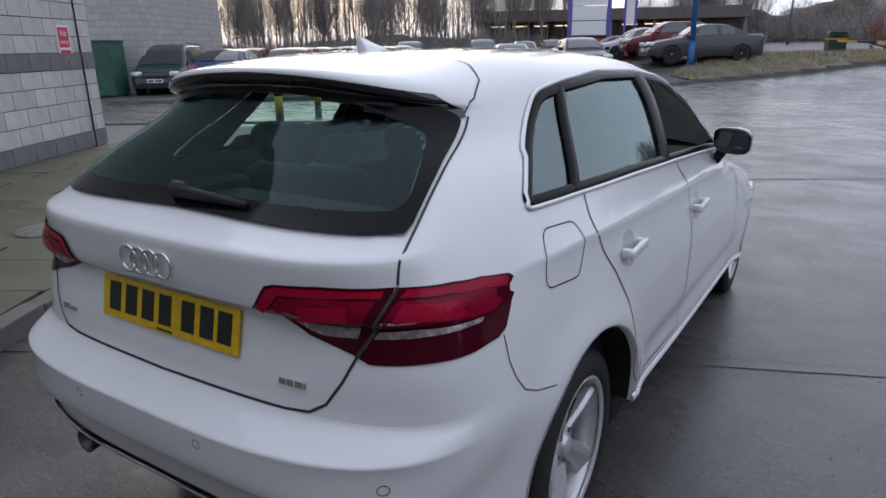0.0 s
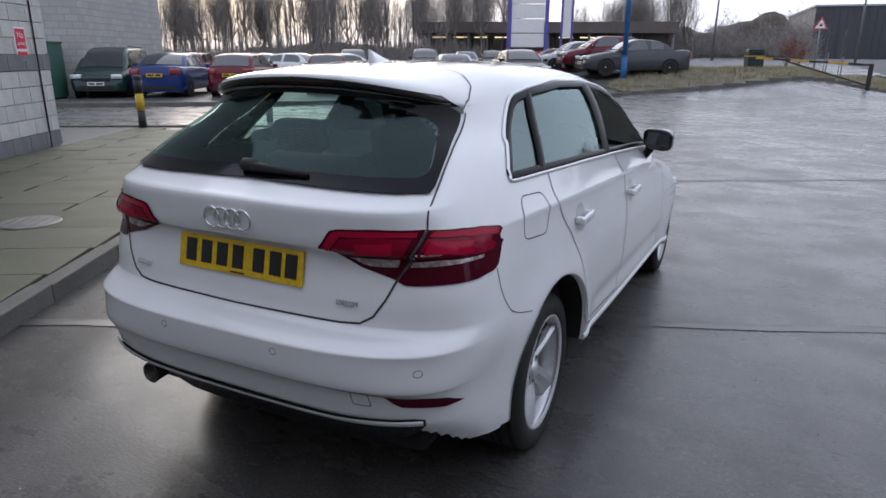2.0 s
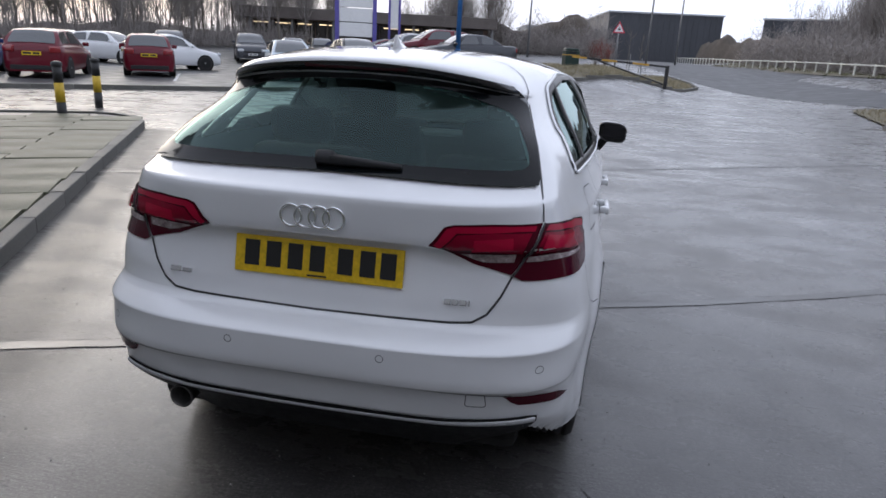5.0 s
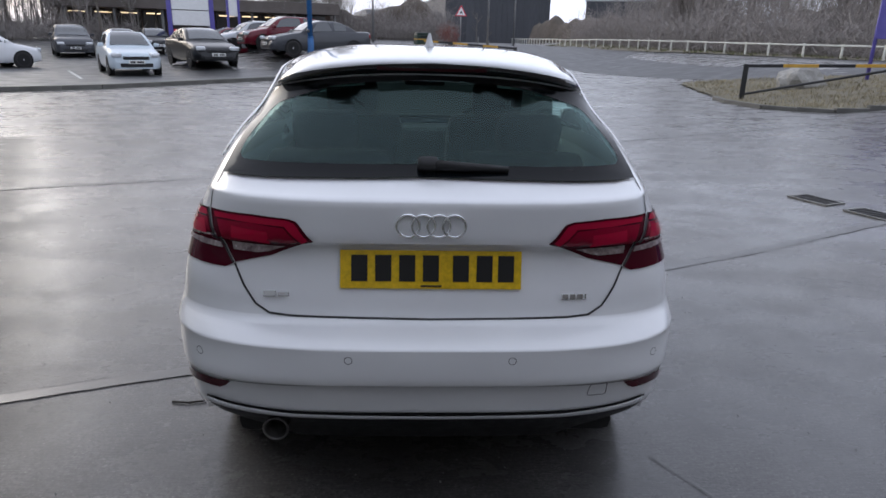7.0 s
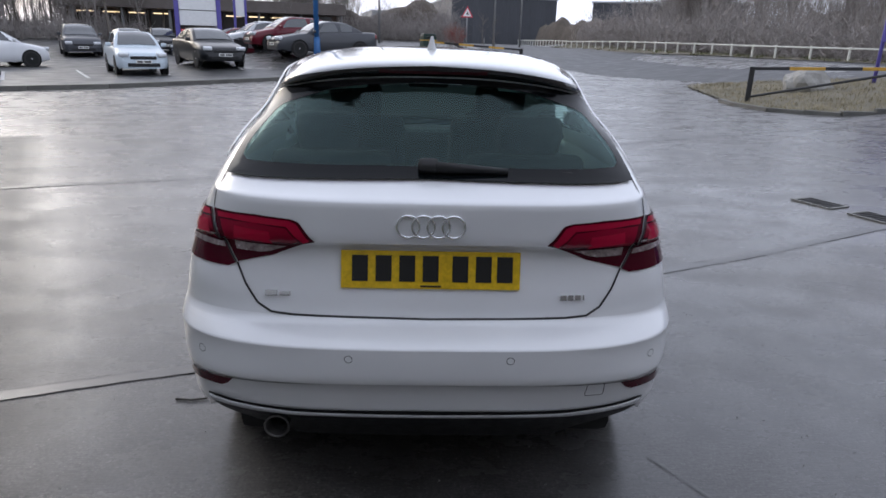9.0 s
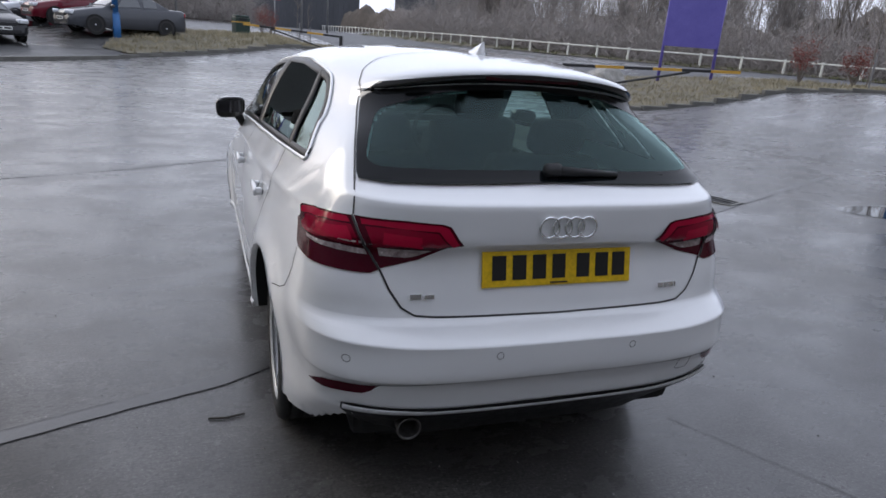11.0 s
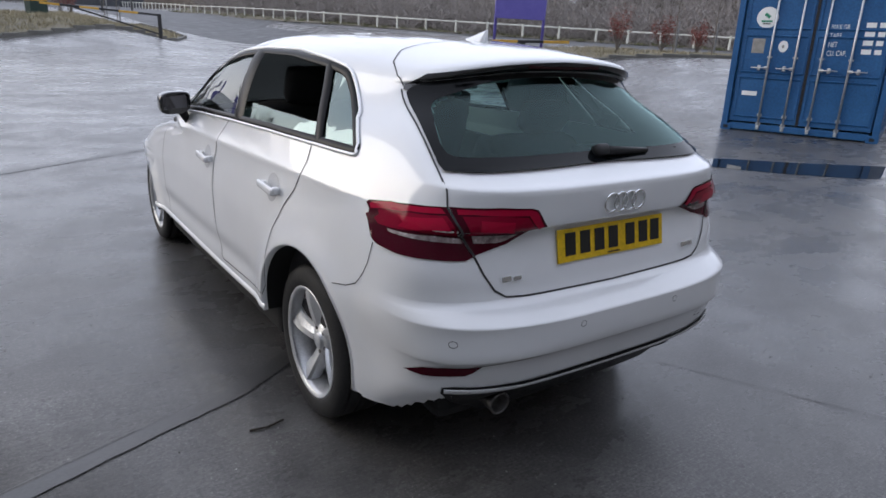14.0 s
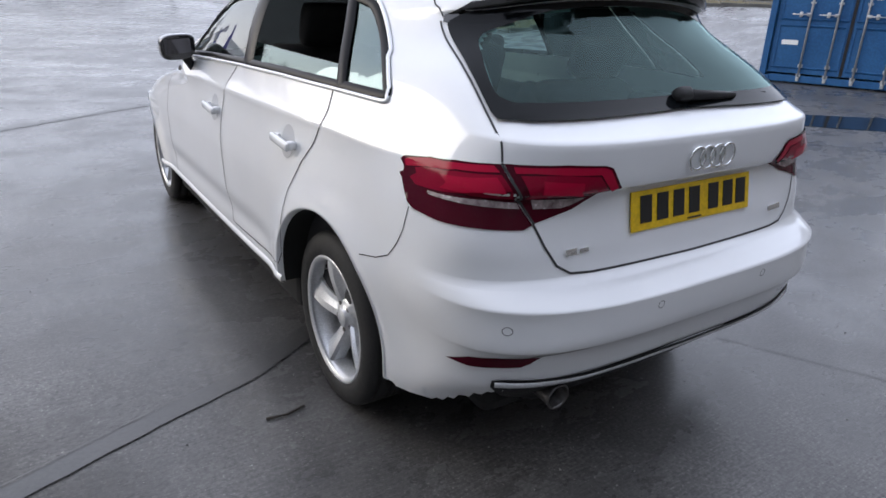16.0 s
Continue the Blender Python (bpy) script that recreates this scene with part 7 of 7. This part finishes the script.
def scrub(name, lines, n, h0, h1, depth, label, seed, w=0.010):
    """Tangled brambles and saplings: thin stems in every direction."""
    r = random.Random(seed)
    verts, faces = [], []
    segs = [(Vector(a), Vector(b)) for a, b in zip(lines, lines[1:])]
    tot = sum((b - a).length for a, b in segs)
    for _ in range(n):
        q = r.uniform(0, tot)
        for a, b in segs:
            if q <= (b - a).length:
                break
            q -= (b - a).length
        t = (b - a).normalized()
        nrm = Vector((t.y, -t.x))
        p = a + t * q + nrm * r.uniform(-depth / 2, depth / 2)
        hh = r.uniform(h0, h1) * (0.45 + 0.75 * abs(noise.noise(Vector((p.x * 0.25, p.y * 0.25, seed)))) * 1.6)
        z = tz(p.x, p.y) + r.uniform(0, hh * 0.75)
        d = Vector((r.gauss(0, 0.7), r.gauss(0, 0.7), r.uniform(0.2, 1.4))).normalized()
        ln = r.uniform(0.4, 1.3)
        s = d.cross(Vector((r.gauss(0, 1), r.gauss(0, 1), r.gauss(0, 0.3)))).normalized() * w * r.uniform(0.6, 1.6)
        o = Vector((p.x, p.y, z))
        i = len(verts)
        verts += [tuple(o - s), tuple(o + s), tuple(o + d * ln)]
        faces.append((i, i + 1, i + 2))
    me = bpy.data.meshes.new(name)
    me.from_pydata(verts, [], faces)
    me.materials.append(TWIG)
    return tagged(new(name, me), label, "undergrowth", kind="stuff")


scrub("undergrowth_road", line, 80000, 1.8, 6.4, 9.0, "tangled leafless brambles and saplings across the road", 4, 0.016)
scrub("undergrowth_car_park", [(-60, 24), (-24, 57)], 32000, 1.3, 3.4, 6.0, "tangled leafless brambles behind the car park", 5, 0.014)
scrub("undergrowth_far", [(-18, 69), (4, 73)], 16000, 2.6, 6.5, 6.0, "tangled leafless brambles past the car park", 6, 0.014)
# dark wooded bank behind the thin trees
BANK = grainy("wooded_bank", (0.055, 0.045, 0.036), (0.11, 0.092, 0.075), 0.5, (0.9, 1.0), 0.0, fine=3)


def bank(name, pts, h, label):
    bm = bmesh.new()
    P = []
    for a, b in zip(pts, pts[1:]):
        a, b = Vector(a), Vector(b)
        k = max(1, int((b - a).length / 1.0))
        P += [a + (b - a) * i / k for i in range(k)]
    rows = []
    for i, p in enumerate(P):
        t = (P[min(i + 1, len(P) - 1)] - P[max(i - 1, 0)]).normalized()
        nrm = Vector((t.y, -t.x))
        z = tz(p.x, p.y)
        hh = h * (0.8 + 0.5 * noise.noise(Vector((i * 0.21, h, 0.3))) + 0.25 * noise.noise(Vector((i * 0.9, h, 1.3))))
        rows.append([bm.verts.new((p.x + nrm.x * k * 2.2, p.y + nrm.y * k * 2.2, z + hh * e)) for k, e in ((-1, -0.1), (-0.8, 0.45), (-0.35, 0.85), (0, 1.0), (0.5, 0.8), (1, -0.1))])
    for A, B in zip(rows, rows[1:]):
        for j in range(5):
            bm.faces.new((A[j], A[j + 1], B[j + 1], B[j]))
    bmesh.ops.recalc_face_normals(bm, faces=bm.faces[:])
    return tagged(part(name, bm, BANK, None, label, True, "stuff"), category="undergrowth")


bank("thicket_road", [(19, 104), (28, 82), (29, 54), (33, 43), (38, 36), (44, 28), (51, 19), (62, 6)], 4.0, "dense dark thicket across the road")
bank("thicket_far", [(-20, 73), (3, 77)], 4.4, "dense dark thicket past the car park")
bank("thicket_car_park", [(-66, 26), (-30, 61)], 1.5, "dense dark thicket behind the car park")



def thin_wood(name, pts, n, depth, h0, h1, label, seed):
    """A stand of thin leafless saplings, each an upright stem with raised twigs."""
    r = random.Random(seed)
    verts, faces = [], []
    segs = [(Vector(a), Vector(b)) for a, b in zip(pts, pts[1:])]
    tot = sum((b - a).length for a, b in segs)

    def sliver(p, d, ln, w):
        a = r.uniform(0, math.tau)
        s = d.cross(Vector((math.cos(a), math.sin(a), 0.1))).normalized() * w
        i = len(verts)
        verts.extend([tuple(p - s), tuple(p + s), tuple(p + d * ln)])
        faces.append((i, i + 1, i + 2))
    for _ in range(n):
        q = r.uniform(0, tot)
        for a, b in segs:
            if q <= (b - a).length:
                break
            q -= (b - a).length
        t = (b - a).normalized()
        nrm = Vector((t.y, -t.x))
        g = a + t * q - nrm * r.uniform(0, depth)
        h = r.uniform(h0, h1)
        base = Vector((g.x, g.y, tz(g.x, g.y) - 0.1))
        d = Vector((r.gauss(0, 0.06), r.gauss(0, 0.06), 1)).normalized()
        for _ in range(2):
            sliver(base, d, h, 0.030 + 0.004 * h)
        for _ in range(15):
            z = r.uniform(0.22, 0.92) * h
            a2, up = r.uniform(0, math.tau), r.uniform(1.2, 3.2)
            e = Vector((math.cos(a2), math.sin(a2), up)).normalized()
            ln = (h - z) * r.uniform(0.35, 0.8) + 0.3
            p = base + d * z
            sliver(p, e, ln, 0.016)
            for _ in range(2):
                f = r.uniform(0.2, 0.7)
                a3 = r.uniform(0, math.tau)
                sliver(p + e * ln * f, (e + Vector((math.cos(a3), math.sin(a3), 0.4)) * 0.5).normalized(), ln * 0.5, 0.010)
    me = bpy.data.meshes.new(name)
    me.from_pydata(verts, [], faces)
    me.materials.append(TWIG)
    return tagged(new(name, me), label, "woodland", kind="stuff")


thin_wood("sapling_wood_car_park", [(-62, 22), (-22, 55)], 620, 9, 4.0, 8.5, "stand of thin leafless saplings behind the car park", 21)
thin_wood("sapling_wood_road", line, 650, 12, 4.0, 8.0, "stand of thin leafless saplings across the road", 22)
thin_wood("sapling_wood_far", [(-18, 64), (-6, 66)], 110, 9, 3.0, 7.0, "stand of thin leafless saplings past the car park", 23)

# red-leaved shrubs and staked saplings on the verge
REDLEAF = grainy("red_leaf", (0.14, 0.03, 0.025), (0.26, 0.07, 0.05), 3, (0.6, 0.8), 0.0, fine=20)


def shrub(x, y, h, seed):
    r = random.Random(seed)
    root = empty("shrub", pose(x, y, tz(x, y) + 0.04), "small shrub with dull red winter leaves", "shrub", "red shrubs")
    st, verts, faces = bmesh.new(), [], []
    for _ in range(16):
        a, l = r.uniform(0, math.tau), r.uniform(0.15, 0.5)
        tip = Vector((math.cos(a) * l * h * 0.7, math.sin(a) * l * h * 0.7, h * r.uniform(0.6, 1.0)))
        add_tube(st, (0, 0, -0.05), tip, 0.014, 0.004, 4, False)
        for _ in range(60):
            q = tip * r.uniform(0.45, 1.05) + Vector((r.gauss(0, 0.09), r.gauss(0, 0.09), r.gauss(0, 0.07)))
            u, v = Vector((r.gauss(0, 1), r.gauss(0, 1), r.gauss(0, 1))).normalized() * 0.028, Vector((r.gauss(0, 1), r.gauss(0, 1), r.gauss(0, 1))).normalized() * 0.02
            i = len(verts)
            verts += [tuple(q - u), tuple(q + v), tuple(q + u), tuple(q - v)]
            faces.append((i, i + 1, i + 2, i + 3))
    part("stem", st, BARK, root)
    me = bpy.data.meshes.new("leaves")
    me.from_pydata(verts, [], faces)
    me.materials.append(REDLEAF)
    o = new("leaves", me)
    o.parent = root


for x, y, h, s in ((17.2, 15.6, 1.5, 1), (18.4, 14.6, 1.2, 2), (19.9, 14.2, 1.1, 3), (1.6, 38.5, 1.7, 4), (2.2, 40, 1.4, 5)):
    shrub(x, y, h, s)
for i, (x, y) in enumerate(((18.0, 13.8), (19.2, 13.1), (20.6, 12.3), (3.2, 35.5), (3.9, 36.5))):
    s = empty("staked_sapling", pose(x, y, tz(x, y)), "young leafless sapling tied to a stake", "tree", "staked saplings")
    part("stake", tube((0.12, 0, -0.1), (0.12, 0, 1.1), 0.03, 0.03, 8), GREY_POLE, s, "pale timber stake")
    sp = bmesh.new()
    add_tube(sp, (0, 0, -0.1), (0.03, 0.02, 2.3), 0.022, 0.008, 6, False)
    rr = random.Random(i)
    for _ in range(14):
        z, a = rr.uniform(1.0, 2.2), rr.uniform(0, math.tau)
        add_tube(sp, (0.02, 0.01, z), (0.02 + math.cos(a) * 0.35, 0.01 + math.sin(a) * 0.35, z + 0.4), 0.008, 0.003, 4, False)
    part("sapling_stem", sp, BARK, s)

# ---- white rail fence across the road ----
FENCE_PTS = [(15.6, 120), (16.2, 75), (18.6, 47.5), (21, 38.2), (24, 32.3), (28.4, 27.4), (32.4, 21.2), (38.2, 14.3), (50, 4)]
RAIL = grainy("fence_white", (0.50, 0.50, 0.45), (0.66, 0.66, 0.60), 4, (0.6, 0.8), 0.15)
fence = empty("rail_fence", None, "low off-white post and rail fence along the road", "fence")
post_me = None
Pf = []
for a, b in zip(FENCE_PTS, FENCE_PTS[1:]):
    a, b = Vector(a), Vector(b)
    k = max(1, round((b - a).length / 2.0))
    Pf += [a + (b - a) * i / k for i in range(k)]
bm = bmesh.new()
add_box(bm, (0, 0, 0.36), (0.10, 0.10, 0.80), None, 0.01)
post_me = bpy.data.meshes.new("post")
bm.to_mesh(bm and post_me)
bm.free()
post_me.materials.append(RAIL)
for i, p in enumerate(Pf):
    o = new("post", post_me)
    o.parent = fence
    o.matrix_basis = pose(p.x, p.y, tz(p.x, p.y) + 0.03)
    if i + 1 < len(Pf):
        q = Pf[i + 1]
        part("rail", add_tube(bmesh.new(), (p.x, p.y, tz(p.x, p.y) + 0.70), (q.x, q.y, tz(q.x, q.y) + 0.70), 0.05, seg=6), RAIL, fence)

# ---- buildings beyond ----
BRICK_BROWN = grainy("shop_brick", (0.10, 0.065, 0.05), (0.16, 0.11, 0.085), 3, (0.7, 0.9), 0.2)
FASCIA = grainy("shop_fascia", (0.09, 0.075, 0.065), (0.13, 0.11, 0.10), 1, (0.5, 0.7), 0.05)
GLAZE = node_mat("shop_glazing", (0.05, 0.045, 0.04), 0.1)
LIT = bpy.data.materials.new("shop_light")
LIT.use_nodes = True
LIT.node_tree.nodes["Principled BSDF"].inputs["Emission Color"].default_value = (1.0, 0.72, 0.42, 1)
LIT.node_tree.nodes["Principled BSDF"].inputs["Emission Strength"].default_value = 1.6


def shop():
    p, q = Vector((-29, 55.5)), Vector((-8, 62.5))
    d = q - p
    L = d.length
    z0 = tz(-18, 59) - 0.2
    g = empty("retail_building", pose(p.x, p.y, z0, 0, 0, math.degrees(math.atan2(d.y, d.x))), "low brown brick retail building with lit glazing", "building")
    part("wall", box((L / 2, 5.0, 1.7), (L, 9.6, 3.4)), BRICK_BROWN, g)
    part("roof", box((L / 2, 3.9, 3.15), (L + 0.8, 12.0, 0.95), None, 0.03), FASCIA, g, "deep brown fascia")
    for i in range(11):
        w = part("window", box((1.3 + i * 1.95, 0.16, 1.45), (1.75, 0.08, 2.3), None, 0.01), GLAZE, g, "dark shop window")
        part("window_frame", box((1.3 + i * 1.95 - 0.93, 0.12, 1.45), (0.07, 0.1, 2.4)), BLACK_TRIM, w)
        if i in (0, 1, 2, 3, 6, 7, 8):
            part("strip_light", box((1.3 + i * 1.95, 0.10, 2.35), (1.3, 0.03, 0.09)), LIT, w, "lit strip light")
    for i in range(7):
        part("column", tube((0.6 + i * 3.6, -1.5, 0), (0.6 + i * 3.6, -1.5, 2.8), 0.12, seg=10), GREY_POLE, g)
    return g


shop()


def totem():
    x, y = -14.6, 43.5
    g = empty("totem_sign", pose(x, y, tz(x, y), 0, 0, 18), "tall purple-framed sign board with plain white panels", "sign")
    for s in (-1, 1):
        part("sign_leg", box((s * 1.28, 0, 3.6), (0.28, 0.35, 7.4), None, 0.02), PURPLE, g, "purple leg")
    for i in range(4):
        part("sign_panel", box((0, 0, 2.1 + i * 0.95), (2.25, 0.22, 0.9), None, 0.015), SIGN_WHITE, g, "white panel")
    part("sign_foot", box((0, 0, 0.75), (2.2, 0.2, 1.3), None, 0.01), SIGN_RED, g, "red lower panel")
    h = empty("totem_sign", pose(x + 2.4, y + 1.2, tz(x, y), 0, 0, 18), "narrow purple sign board beside the totem", "sign")
    for s in (-1, 1):
        part("sign_leg", box((s * 0.35, 0, 3.3), (0.15, 0.25, 6.8), None, 0.01), PURPLE, h)
    part("sign_panel", box((0, 0, 4.4), (0.55, 0.15, 4.2), None, 0.01), SIGN_WHITE, h)


totem()
SHED = grainy("shed_cladding", (0.045, 0.048, 0.055), (0.07, 0.073, 0.082), 0.4, (0.5, 0.7), 0.0, stretch=(1, 1, 0.1), fine=8)
SHED_PALE = grainy("pale_cladding", (0.34, 0.36, 0.38), (0.42, 0.44, 0.46), 0.3, (0.5, 0.7), 0.0)


def shed(name, p, q, depth, h, mat, label):
    p, q = Vector(p), Vector(q)
    d = q - p
    L = d.length
    g = empty(name, pose(p.x, p.y, tz(p.x, p.y) - 0.3, 0, 0, math.degrees(math.atan2(d.y, d.x))), label, "building", "industrial sheds")
    part("wall", box((L / 2, depth / 2, h / 2), (L, depth, h)), mat, g)
    ribs = bmesh.new()
    for i in range(int(L / 0.9)):
        add_box(ribs, (0.45 + i * 0.9, -0.03, h / 2), (0.10, 0.07, h))
    part("cladding_ribs", ribs, mat, g)
    part("roof", box((L / 2, depth / 2, h + 0.1), (L + 0.4, depth + 0.4, 0.25), None, 0.03), SHED_PALE, g, "pale roof edge")
    part("door", box((L * 0.3, -0.05, 2.0), (3.6, 0.1, 4.0), None, 0.02), mat, g, "roller shutter door")


shed("industrial_shed", (4.6, 110), (22.0, 112), 30, 7.4, SHED, "large dark grey clad industrial shed")
shed("industrial_shed", (-9, 121), (2.0, 123), 20, 5.2, SHED_PALE, "pale grey clad industrial shed")
shed("industrial_shed", (27, 108), (48, 100), 25, 6.6, SHED, "dark grey clad industrial shed")
